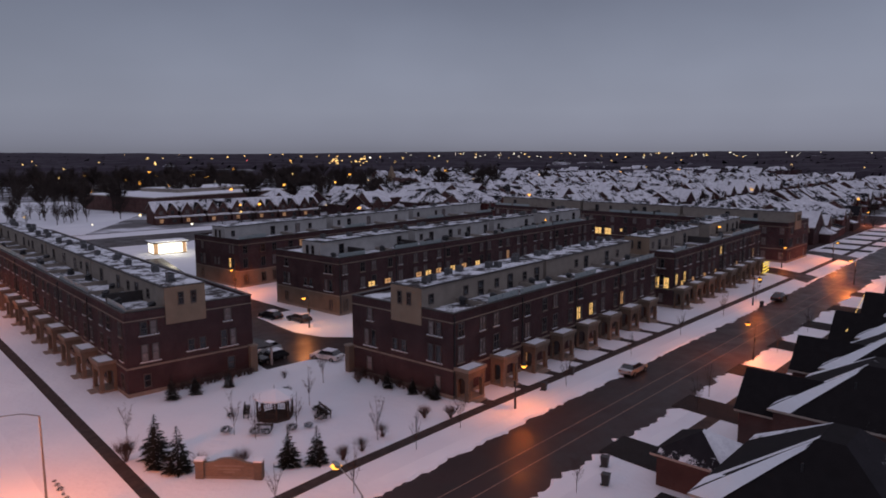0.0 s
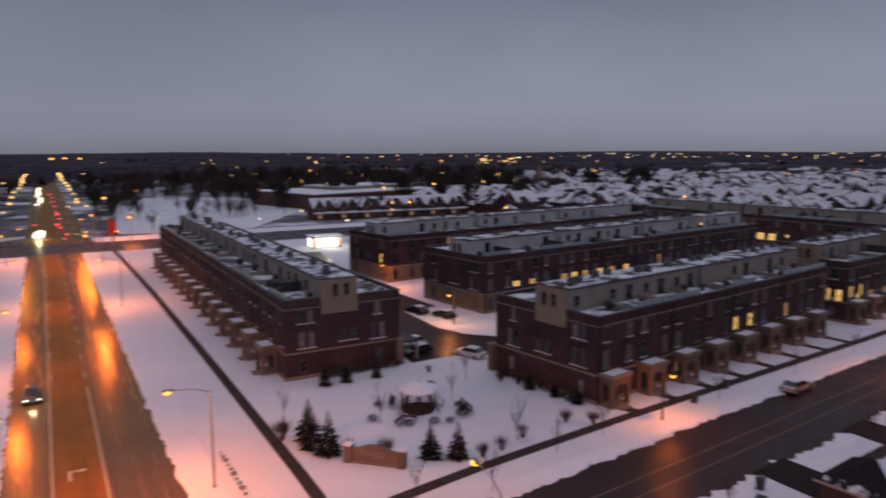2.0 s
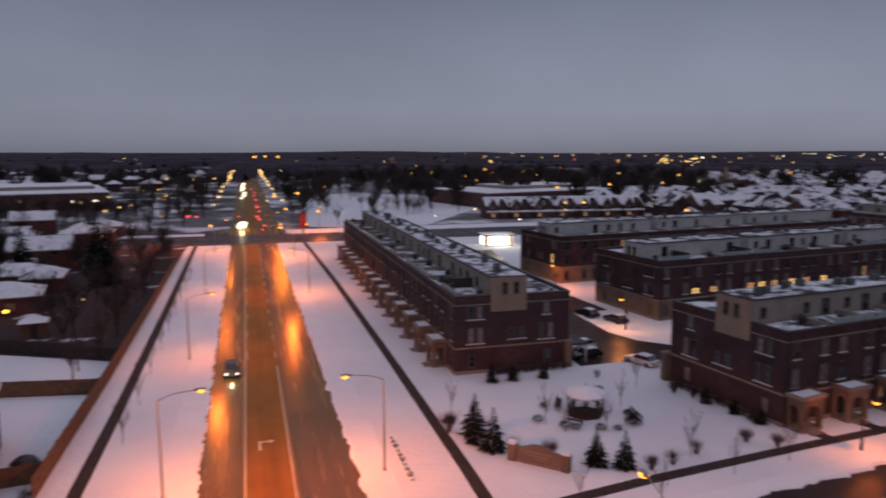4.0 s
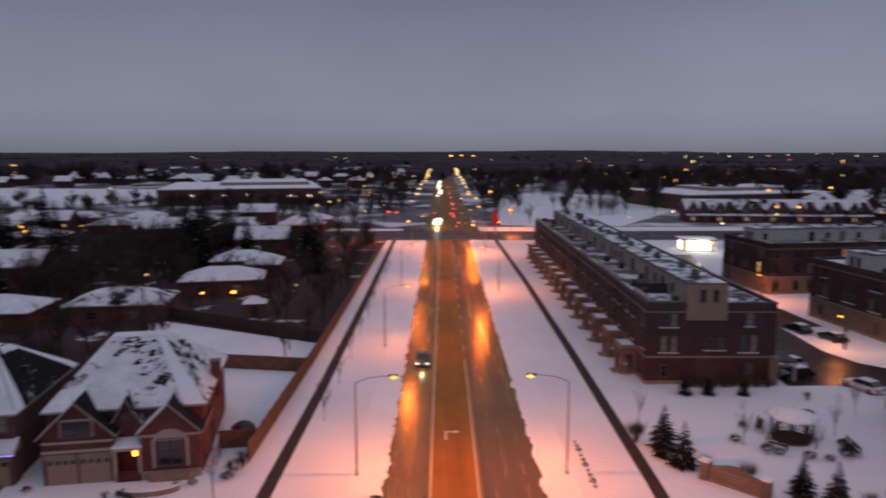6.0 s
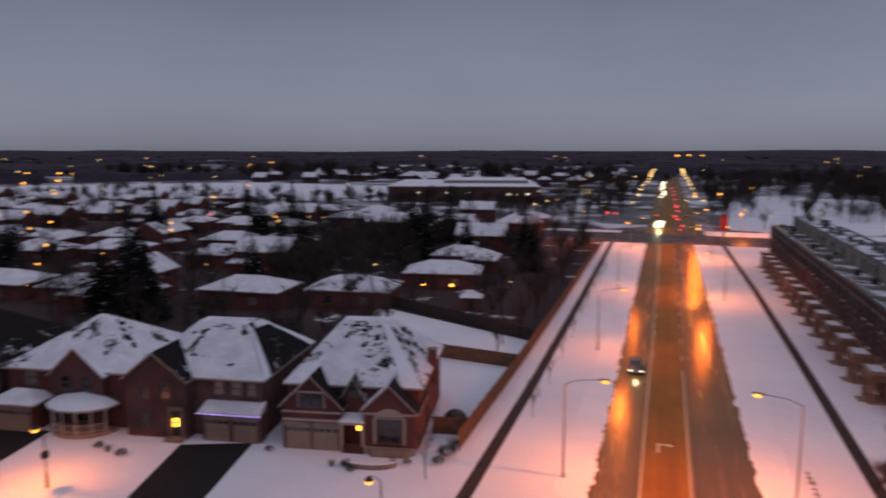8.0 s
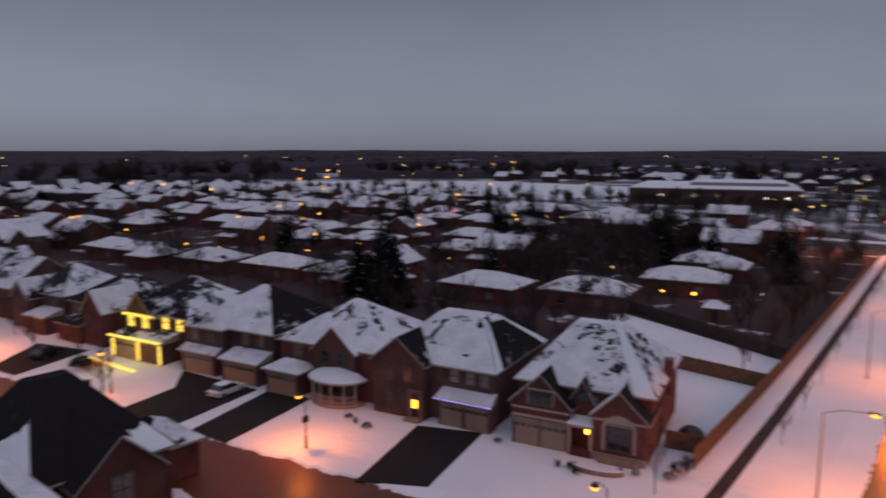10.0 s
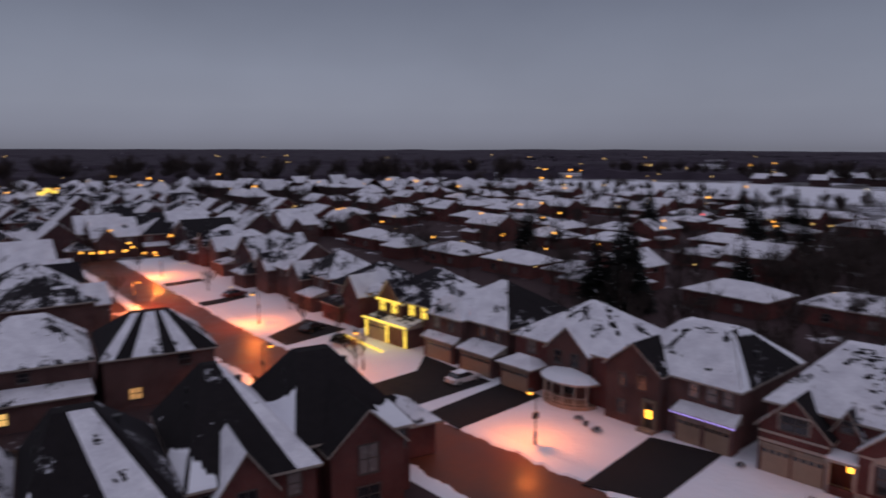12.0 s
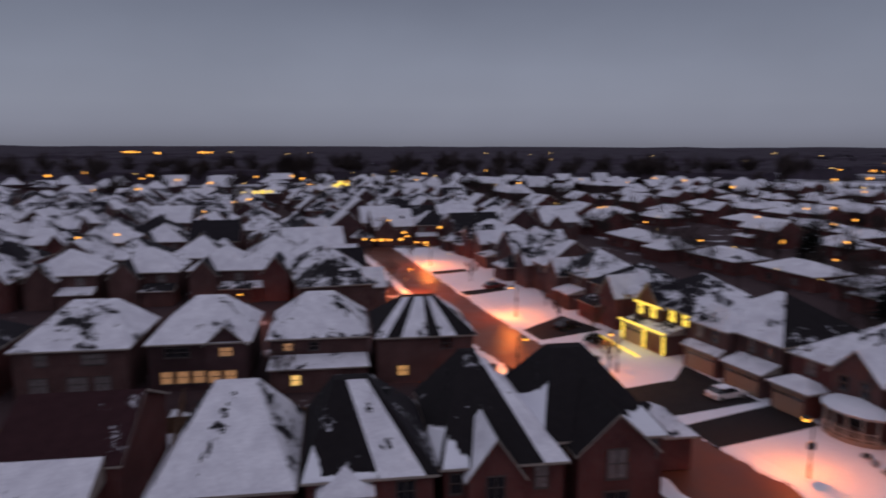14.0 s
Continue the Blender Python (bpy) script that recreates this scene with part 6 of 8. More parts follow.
far_lamps("sodium_lamps_north", [(146, 556, 5), (117, 437, 5), (222, 576, 5), (185, 264, 5), (212, 275, 5), (467, 290, 5), (513, 303, 5), (9, 207, 6), (18, 224, 5), (42, 207, 5), (-38, 208, 5), (-11, 227, 5), (774, 1373, 5), (43, 1599, 15), (20, 1599, 14), (70, 1599, 14)], BULB, "sodium lamps north of the estate")
far_lamps("sodium_lamps_west", [(-399, 208, 5), (-603, 151, 5), (-145, 116, 5), (-148, 119, 5), (-120, 109, 5), (-119, 125, 5), (-546, 528, 5), (-527, 525, 5), (-574, 518, 5), (-617, 1020, 5), (-190, -22, 5), (-182, -53, 5), (-596, 989, 5), (-572, 891, 5)], BULB, "sodium lamps west of the avenue")
far_lamps("warm_lamps", [(454, 1285, 5), (870, 1343, 5), (854, 1263, 5), (918, 1308, 5), (732, 1199, 5), (208, 505, 5), (120, 252, 5), (245, 268, 5), (273, 282, 5), (322, 185, 5), (825, 352, 5), (-479, 164, 5), (-271, 103, 5), (-263, 106, 5), (-215, 108, 5), (-175, 101, 5), (-193, 213, 5), (-116, 215, 5), (-110, 214, 5), (-637, 762, 5), (9, 335, 5), (87, 265, 5), (-55, 129, 5), (484, 1373, 6)], BULB_WARM, "warm lamps across the town", 0.0020)
far_lamps("white_lamps", [(64, 240, 5), (86, 262, 5), (88, 220, 5), (625, 510, 5), (-200, 425, 5), (-1072, 864, 5), (933, 1300, 12), (576, 1407, 5)], BULB_WHITE, "white lamps across the town", 0.0017)
far_lamps("red_lamps", [(703, 1437, 6), (-17, 260, 5), (120, 1054, 5), (-154, 213, 5), (4, 299, 1), (6, 262, 1), (5, 350, 1), (-20, 262, 5)], BULB_RED, "red signals and tail lamps", 0.0026)
far_lamps("yellow_decorations", [(-294, -15, 8.5), (-297, -11, 8.5), (-299, -8, 8.5), (-301, -5, 8.5), (-337, 27, 10), (-334, 26, 9.5), (-330, 24, 9), (-295, 16, 8.5), (-331, 29, 9.5)], BULB_YELLOW, "yellow festive lights on far houses", 0.0042)
far_lamps("street_end_decorations", [(-178, 20, 4), (-176, 22, 4), (-176, 24, 4), (-176, 26, 4), (-176, 29, 4), (-170, 32, 4), (-169, 34, 4)], BULB, "warm festive lights at the end of the street", 0.003)
far_lamps("scattered_far_lamps", scatter(60, -120, 80, 420, 1900, 7, 12), BULB_WARM, "scattered far lamps", 0.0011)
far_lamps("estate_street_lamps", scatter(58, -118, -30, 150, 560, 7.5, 9) + scatter(30, 0, 78, 240, 800, 7.5, 9), BULB, "sodium street lamps among the estates", 0.0024)
far_lamps("house_lamps", scatter(90, -115, 78, 120, 600, 3.2, 6.0), BULB_WARM, "small porch lamps among the houses", 0.0014)
light_cluster("shopping_strip_lamps", [(480 + 24 * i + r3.uniform(-9, 9), 1500 - 18 * i + r3.uniform(-30, 30), r3.uniform(11, 21)) for i in range(44)], BULB_WARM, 1.7, "bright lamps of a far shopping strip")
far_lamps("avenue_far_lamps", [(x + r3.uniform(-1, 1), 268 + 44 * i + dy, 8.5) for i in range(11) for x, dy in ((-11.5, 0), (13.0, 18))], BULB_WARM, "street lamps along the far avenue", 0.0022)
far_lamps("suburb_lamps", [(-22 - r3.uniform(0, 1) * 60, 262 + r3.uniform(0, 1) * 330, 6) for _ in range(16)], BULB_WARM, "lamps of the streets beyond the crossroad", 0.0019)
light_cluster("far_yard_lamps", [(-1383 + 8 * i, -278 + 9 * i, 13) for i in range(4)] + [(-1375 + 6 * i, -144 + 8 * i, 12) for i in range(3)] + [(-1380, -220, 11)], BULB, 3.0, "sodium lamps of a far yard")
light_cluster("town_centre_lamps", [(d * math.sin(a), d * math.cos(a), r3.uniform(6, 13)) for d, a in ((r3.uniform(1150, 1400), radians(r3.uniform(32.4, 35.6))) for _ in range(15))], BULB_WARM, 2.3, "bright lamps of the town centre")
light_cluster("town_edge_lamps", [(d * math.sin(a), d * math.cos(a), r3.uniform(9, 22)) for d, a in ((r3.uniform(1500, 2300), radians(r3.uniform(38, 76))) for _ in range(46))], BULB_WHITE, 1.4, "small pale lamps towards the horizon")
light_cluster("queue_head_lamps", [(-2.0 + r3.uniform(-1, 1), 420 + 26 * i, 0.9) for i in range(8)] + [(-2.6, 262, 0.9), (-1.4, 262, 0.9), (-2.5, 272, 0.9), (-1.4, 272, 0.9)], BULB_WHITE, 1.25, "head lamps of a far queue on the avenue")
lamp_light(-2.0, 258, 1.2, 900, (1.0, 0.85, 0.5), 0.5, 0)
light_cluster("queue_tail_lamps", [(4.5 + r3.uniform(-1, 1), 250 + 38 * i, 0.9) for i in range(8)], BULB_RED, 0.6, "tail lamps of a far queue on the avenue")


# ---- trees ----
def bare_tree_mesh(seed, h=8.0, spread=2.6, dense=90):
    rt = random.Random(seed)
    g = Geo()
    k = min(1.0, spread / 2.4)
    g.tube((0, 0, 0), (rt.uniform(-0.1, 0.1), 0, h * 0.4), h * 0.02 * k, h * 0.015 * k, 6)
    tips = []
    for i in range(9):
        a, z = 2.4 * i + rt.uniform(-0.4, 0.4), h * rt.uniform(0.28, 0.6)
        e = Vector((math.cos(a) * spread * rt.uniform(0.5, 0.9), math.sin(a) * spread * rt.uniform(0.5, 0.9), z + h * rt.uniform(0.2, 0.36)))
        g.tube((0, 0, z * 0.7), e, h * 0.008 * k, h * 0.003 * k, 4, 0, False)
        tips.append((Vector((0, 0, z * 0.7)), e))
    g.tube((0, 0, h * 0.4), (0.1, 0.1, h * 0.95), h * 0.015 * k, h * 0.003 * k, 5, 0, False)
    tips.append((Vector((0, 0, h * 0.4)), Vector((0.1, 0.1, h * 0.97))))
    tw = Geo()
    for i in range(dense):
        p, q = rt.choice(tips)
        s = p.lerp(q, rt.uniform(0.35, 1.0))
        e = s + Vector((rt.uniform(-1, 1), rt.uniform(-1, 1), rt.uniform(0.0, 1.1))) * spread * 0.42
        n = (e - s).orthogonal().normalized() * h * 0.0035
        tw.add([s - n, s + n, e], [(0, 1, 2)])
    return g.mesh("trunk", BARK), tw.mesh("crown", TWIGS)


BARE = [bare_tree_mesh(s, 7.0 + s % 3, 2.4 + 0.3 * (s % 3), 130) for s in range(4)]
SAPLING = [bare_tree_mesh(20 + s, 4.2, 0.85, 150) for s in range(3)]
FULL = [bare_tree_mesh(40 + s, 10, 3.6, 420) for s in range(4)]
DENSE = [bare_tree_mesh(60 + s, 11, 4.2, 1500) for s in range(3)]


def bare_tree(models, x, y, size, k, label, group):
    t, c = models[k % len(models)]
    root = thing("tree", label, "tree", Matrix.Translation((x, y, 0.1)) @ Matrix.Rotation(k * 1.7, 4, "Z") @ Matrix.Scale(size, 4), group)
    part("trunk", t, None, root)
    part("crown", c, None, root)
    return root


def spruce_mesh(seed, h=4.5, r=1.3, thick=1.0):
    """Whorls of drooping boughs, each a spine with side sprays, thinner and uneven towards the top; a little snow lies on them."""
    rt = random.Random(seed)
    trunk = Geo().tube((0, 0, 0), (0, 0, h * 0.97), 0.1, 0.015, 6)
    g = Geo()
    layers = int(24 * thick)
    for i in range(layers):
        f = i / layers
        z = 0.2 + (h - 0.25) * f ** 0.94
        rr = r * (1 - f) ** 0.9 + 0.06
        n = max(4, int((9 * (1 - f)) * thick) + 3)
        for j in range(n):
            if rt.random() < 0.12:
                continue
            a = 2 * math.pi * (j + rt.uniform(-0.45, 0.45)) / n + i
            l = rr * rt.uniform(0.55, 1.22)
            out, side = Vector((math.cos(a), math.sin(a), 0)), Vector((-math.sin(a), math.cos(a), 0))
            root = Vector((0, 0, z + 0.05))
            tip = out * l + Vector((0, 0, z - 0.16 * l + rt.uniform(-0.07, 0.1)))
            w = 0.09 * l + 0.02
            g.add([root, root.lerp(tip, 0.6) - side * w, tip, root.lerp(tip, 0.6) + side * w], [(0, 1, 2), (0, 2, 3)])
            for k in range(5):
                p = root.lerp(tip, 0.3 + 0.14 * k)
                reach = (0.42 - 0.055 * k) * l * rt.uniform(0.7, 1.2)
                for q in (-1, 1):
                    e = p + out * reach * 0.55 + side * q * reach * 0.75 + Vector((0, 0, -0.12 * reach + rt.uniform(-0.05, 0.03)))
                    d = (e - p).cross(Vector((0, 0, 1))).normalized() * (0.17 * reach + 0.03) * thick
                    g.add([p - d * 0.5, p + d * 0.5, e + d * 0.25, e - d * 0.25], [(0, 1, 2, 3)], 1 if rt.random() < 0.03 else 0)
    return trunk.mesh("trunk", BARK), g.mesh("crown", [NEEDLES, SNOW])


SPRUCE = [spruce_mesh(s, 4.4 + 0.4 * s, 1.35) for s in range(3)] + [spruce_mesh(10 + s, 4.6 + 0.3 * s, 1.2, 1.6) for s in range(3)]


def spruce(x, y, size, k, label="dark young spruce standing in the snow", group="spruces"):
    t, c = SPRUCE[k % 3 + (3 if size > 2 else 0)]
    wide = size * (1.35 if size > 2 else 1.15)
    root = thing("spruce_tree", label, "tree", Matrix.Translation((x, y, 0.12)) @ Matrix.Rotation(k * 2.1, 4, "Z") @ Matrix.Diagonal((wide, wide, size * (1.15 if size > 2 else 1.0), 1)), group)
    part("trunk", t, None, root)
    part("crown", c, None, root)
    return root


def shrub_mesh(seed, mat):
    rt = random.Random(seed)
    g = Geo()
    for i in range(46):
        a, b = rt.uniform(0, 6.28), rt.uniform(0.05, 0.75)
        k = Vector((math.cos(a) * b * 0.45, math.sin(a) * b * 0.45, rt.uniform(0.35, 0.6)))
        g.tube((k.x * 0.2, k.y * 0.2, 0), k, 0.014, 0.009, 3, 0, False)
        for j in range(7):
            e = k + Vector((rt.uniform(-0.3, 0.3) + k.x * 0.7, rt.uniform(-0.3, 0.3) + k.y * 0.7, rt.uniform(0.1, 0.62)))
            n = (e - k).orthogonal().normalized() * 0.009
            g.add([k - n, k + n, e], [(0, 1, 2)])
    return g.mesh("shrub", mat)


def hedge_mesh(seed):
    """A low evergreen clump with snow caught on top."""
    rt = random.Random(seed)
    g = Geo()
    for i in range(420):
        v = Vector((rt.gauss(0, 1), rt.gauss(0, 1), rt.gauss(0, 1))).normalized() * rt.uniform(0.6, 1.0)
        if v.z < -0.3:
            continue
        p = Vector((v.x * 0.6, v.y * 0.6, 0.32 + v.z * 0.4)) * (1 + 0.25 * noise.noise(v * 2.2 + Vector((seed, 0, 0))))
        d = Vector((rt.uniform(-1, 1), rt.uniform(-1, 1), rt.uniform(-0.4, 1))).normalized()
        n = d.orthogonal().normalized() * 0.05
        g.add([p - n, p + n, p + d * 0.16], [(0, 1, 2)], 1 if p.z > 0.58 and rt.random() < 0.12 else 0)
    return g.mesh("shrub", [NEEDLES, SNOW])


SHRUBS = [shrub_mesh(s, SHRUB) for s in range(3)] + [hedge_mesh(9)]


def shrub(x, y, size, k, label="leafless brown shrub in the snow"):
    ob = new("shrub", SHRUBS[k % 4])
    ob.matrix_basis = Matrix.Translation((x, y, 0.13)) @ Matrix.Rotation(k * 1.3, 4, "Z") @ Matrix.Scale(size, 4)
    return tagged(ob, label, "shrub", "park shrubs")


# the park
for k, (x, y, s) in enumerate(((20.8, 63.2, 1.0), (21.4, 59.4, 0.9), (20.0, 61.2, 0.6), (29.2, 53.9, 0.8), (31.4, 52.7, 0.75), (27.8, 77.8, 0.6), (30.5, 77.8, 0.6), (34.5, 77.6, 0.5), (48.2, 64.5, 0.5), (49.2, 61.0, 0.5), (50.0, 58.0, 0.5))):
    spruce(x, y, s, k)
for k, (x, y) in enumerate(((20.2, 69.4), (28.6, 63.7), (29.7, 61.3), (33.9, 60.8), (38.4, 65.8), (38.4, 53.1), (39.8, 48.9), (46.4, 49.9), (43.6, 71.3), (24.5, 47.5), (30.5, 45.6))):
    bare_tree(SAPLING, x, y, 1.0 + 0.1 * (k % 3), k, "slim leafless sapling in the snow", "park saplings")
for k, (x, y, s) in enumerate(((23.0, 58.2, 1.7), (26.0, 56.6, 1.6), (33.4, 51.6, 1.5), (35.8, 52.0, 1.6), (46.8, 68.5, 1.2), (48.0, 66.5, 1.2), (41.0, 76.0, 1.1), (47.5, 52.6, 1.4), (18.6, 64.5, 2.2), (39.2, 53.4, 1.7), (45.4, 54.4, 1.4))):
    shrub(x, y, s, k % 3)
for x, y, s in ((28.2, 64.6, 1.0), (30.2, 62.3, 1.1), (31.0, 61.6, 0.9), (33.4, 60.8, 1.0), (35.0, 60.3, 0.8), (37.0, 61.2, 1.2), (37.9, 62.4, 1.0), (38.0, 63.6, 0.9), (36.6, 68.8, 0.9), (37.6, 70.0, 1.1), (38.6, 71.2, 1.0), (30.4, 68.2, 0.8), (47.9, 69.9, 0.9), (49.6, 58.9, 0.8)):
    shrub(x, y, s, 3, "low evergreen hedge clump dusted with snow")

for k in range(10):
    shrub(12.70 + 0.003 * k, 64.38 + -1.014 * k, 0.3 + 0.1 * (k % 3), 3, "low dark shrub on the snowy verge")

for k, (x, y) in enumerate(((44.2, 33.6), (68.2, 36.2), (73.4, 37.6), (97.0, 40.2), (112.0, 42.0), (64.5, 50.9), (80.5, 52.6), (96.0, 54.2), (112.5, 55.8), (128.0, 57.4))):
    bare_tree(SAPLING, x, y, 0.9 + 0.1 * (k % 3), k, "slim leafless street sapling in the snowy verge", "street saplings")

# gazebo
gz = thing("gazebo", "eight-sided timber gazebo with a snow-covered roof", "gazebo", pose(33.9, 65.2, 0.15, 0, 0, 22) @ Matrix.Scale(0.9, 4))
part("deck", Geo().prism([(2.1 * math.cos(i * math.pi / 4), 2.1 * math.sin(i * math.pi / 4)) for i in range(8)], 0, 0.25), BARK, gz)
r8 = [(2.0 * math.cos(i * math.pi / 4), 2.0 * math.sin(i * math.pi / 4)) for i in range(8)]
for i, (px, py) in enumerate(r8):
    part("post", Geo().box(px - 0.08, px + 0.08, py - 0.08, py + 0.08, 0.25, 2.5), BARK, gz)
    qx, qy = r8[(i + 1) % 8]
    if i != 5:
        rail = Geo()
        rail.tube((px, py, 1.1), (qx, qy, 1.1), 0.05, 0.05, 4).tube((px, py, 0.5), (qx, qy, 0.5), 0.04, 0.04, 4)
        for j in range(1, 6):
            sx, sy = px + (qx - px) * j / 6, py + (qy - py) * j / 6
            rail.tube((sx, sy, 0.5), (sx, sy, 1.1), 0.025, 0.025, 4)
        part("railing", rail, BARK, gz)
    part("beam", Geo().tube((px, py, 2.45), (qx, qy, 2.45), 0.08, 0.08, 4), BARK, gz)
g = Geo()
g.add([(2.5 * math.cos(i * math.pi / 4), 2.5 * math.sin(i * math.pi / 4), 2.5) for i in range(8)] + [(2.5 * math.cos(i * math.pi / 4), 2.5 * math.sin(i * math.pi / 4), 2.68) for i in range(8)] + [(0.9 * math.cos(i * math.pi / 4), 0.9 * math.sin(i * math.pi / 4), 3.25) for i in range(8)] + [(0, 0, 3.5)],
      [tuple(reversed(range(8)))] + [(i, (i + 1) % 8, 8 + (i + 1) % 8, 8 + i) for i in range(8)] + [(8 + i, 8 + (i + 1) % 8, 16 + (i + 1) % 8, 16 + i) for i in range(8)] + [(16 + i, 16 + (i + 1) % 8, 24) for i in range(8)])
part("roof", g, SNOW, gz, "snow-covered roof")
part("finial", Geo().tube((0, 0, 3.4), (0, 0, 3.9), 0.06, 0.02, 6), BARK, gz)


def bench(x, y, rz):
    root = thing("bench", "dark slatted park bench in the snow", "bench", pose(x, y, 0.15, 0, 0, rz), "park benches")
    for i in range(3):
        part("seat_slat", Geo().box(-0.85, 0.85, -0.25 + 0.17 * i, -0.11 + 0.17 * i, 0.42, 0.46), BARK, root)
    for i in range(2):
        part("back_slat", Geo().box(-0.85, 0.85, 0.27, 0.31, 0.58 + 0.18 * i, 0.7 + 0.18 * i), BARK, root)
    for s in (-0.7, 0.7):
        part("leg", Geo().box(s - 0.04, s + 0.04, -0.25, -0.17, 0, 0.42).box(s - 0.04, s + 0.04, 0.22, 0.3, 0, 0.9), DARKTRIM, root)


bench(31.6, 63.0, -44)
bench(31.8, 67.5, 60)
bench(32.4, 68.6, 60)
bench(38.2, 63.4, -100)
bench(38.0, 61.8, -100)

# entrance sign
sg = thing("entrance_sign", "low tan brick sign wall with two snow-capped piers", "sign", pose(24.2, 55.1, 0.15, 0, 0, -44.5))
part("wall_panel", Geo().profile_y([(-2.3, 0), (2.3, 0), (2.3, 1.35), (1.5, 1.45), (0.8, 1.75), (0, 1.85), (-0.8, 1.75), (-1.5, 1.45), (-2.3, 1.35)], -0.18, 0.18), STONE, sg)
for s in (-2.55, 2.55):
    p = part("pier", Geo().box(s - 0.36, s + 0.36, -0.36, 0.36, 0, 1.6), STONE, sg)
    part("snow_cap", Geo().box(s - 0.4, s + 0.4, -0.4, 0.4, 1.6, 1.76), SNOW, p)
part("plinth", Geo().box(-2.2, 2.2, -0.24, 0.24, 0, 0.25), CAST, sg)
bars = Geo()
for i, (a, b, z) in enumerate(((-1.3, 1.3, 1.1), (-1.0, 1.0, 0.8), (-0.5, 0.5, 0.55))):
    bars.box(a, b, -0.2, -0.18, z, z + 0.14)
part("lettering_bar", bars, CAST, sg)


# ---- fences ----
def fence(line, h, label, mat=WOOD, gap=2.4):
    root = thing("fence", label, "fence", pose(0, 0, 0), "fences")
    for (ax, ay), (bx, by) in zip(line, line[1:]):
        v = Vector((bx - ax, by - ay))
        n = max(1, int(v.length / gap))
        rot = Matrix.Rotation(math.atan2(v.y, v.x), 4, "Z")
        step = v.length / n
        k = max(2, int(step / 0.3))
        edge = []
        for j in range(k):
            u0, u1 = step * j / k, step * (j + 1) / k
            edge += [(u0, -0.035), (u1 - 0.03, -0.035), (u1 - 0.03, -0.015), (u1, -0.015)]
        b = Geo().prism(edge + [(step, 0.02), (0, 0.02)], 0.05, h)
        me, po = b.mesh("fence_panel", mat), Geo().box(-0.06, 0.06, -0.06, 0.06, 0, h + 0.1).mesh("post", mat)
        for i in range(n):
            m = Matrix.Translation((ax + v.x * i / n, ay + v.y * i / n, 0.13)) @ rot
            part("fence_panel", me, None, root, m=m)
            part("post", po, None, root, m=m)
    return root


fence([(-17.4, 60), (-17.0, 90), (-17.0, 130), (-17.3, 196)], 2.0, "weathered brown timber fence beside the avenue pavement")
fence([(-17.6, 63.5), (-21.0, 63.0)], 1.8, "brown timber fence closing the garden")
fence([(-17.2, 86.0), (-36.0, 89.0)], 1.9, "dark timber fence between snowy gardens")
fence([(-17.3, 99.0), (-32, 107.5), (-46.0, 115.0)], 1.9, "grey timber fence between snowy gardens", PATH)
for k in range(5):
    y = -9.2 + 9.2 * k - 0.5
    fence([(-60, y - 0.4), (-78, y - 1.4)], 1.7, "timber fence between narrow back gardens")
fence([(-69.5, -30), (-68.5, 30)], 1.7, "timber fence between back gardens")


# ---- carports and planting at the townhouse ends ----
def carport(x, y, rz, w, d, label="pale-posted carport with a flat dark roof"):
    root = thing("carport", label, "carport", pose(x, y, 0.15, 0, 0, rz), "carports")
    for px_ in (0.12, w - 0.12):
        for py_ in (0.12, d - 0.12):
            part("post", Geo().box(px_ - 0.12, px_ + 0.12, py_ - 0.12, py_ + 0.12, 0, 2.5), SNOWPOST, root)
    part("roof", Geo().box(-0.1, w + 0.1, -0.1, d + 0.1, 2.5, 2.72), COPING, root)
    return root


SNOWPOST = plain("white_post_paint", (0.36, 0.33, 0.32), 0.6, vary=0.08)
carport(40.2, 82.0, 0, 2.4, 4.4)
for x, y, w in ((39.4, 81.2, 0.9), (48.6, 72.9, 0.9)):
    pier = thing("corner_pier", "tan stone corner pier of the townhouse court", "pier", pose(x, y, 0.1))
    part("shaft", Geo().box(-w / 2, w / 2, -w / 2, w / 2, 0, 3.4), STONE, pier)
    part("cap", Geo().box(-w / 2 - 0.08, w / 2 + 0.08, -w / 2 - 0.08, w / 2 + 0.08, 3.4, 3.6), CAST, pier)
rh = random.Random(31)
for k in range(24):
    x = 28.6 + 0.44 * k
    tagged(shrub(x, 80.4 + rh.uniform(-0.25, 0.25), rh.uniform(0.8, 1.15), k % 3, "brown leafless hedge plant at the foot of a brick wall"), group="wall hedges")
for k in range(20):
    f = k / 19
    tagged(shrub(48.2 + 2.0 * f + rh.uniform(-0.2, 0.2), 71.2 - 13.0 * f, rh.uniform(0.8, 1.2), k % 3, "brown leafless hedge plant at the foot of a brick wall"), group="wall hedges")


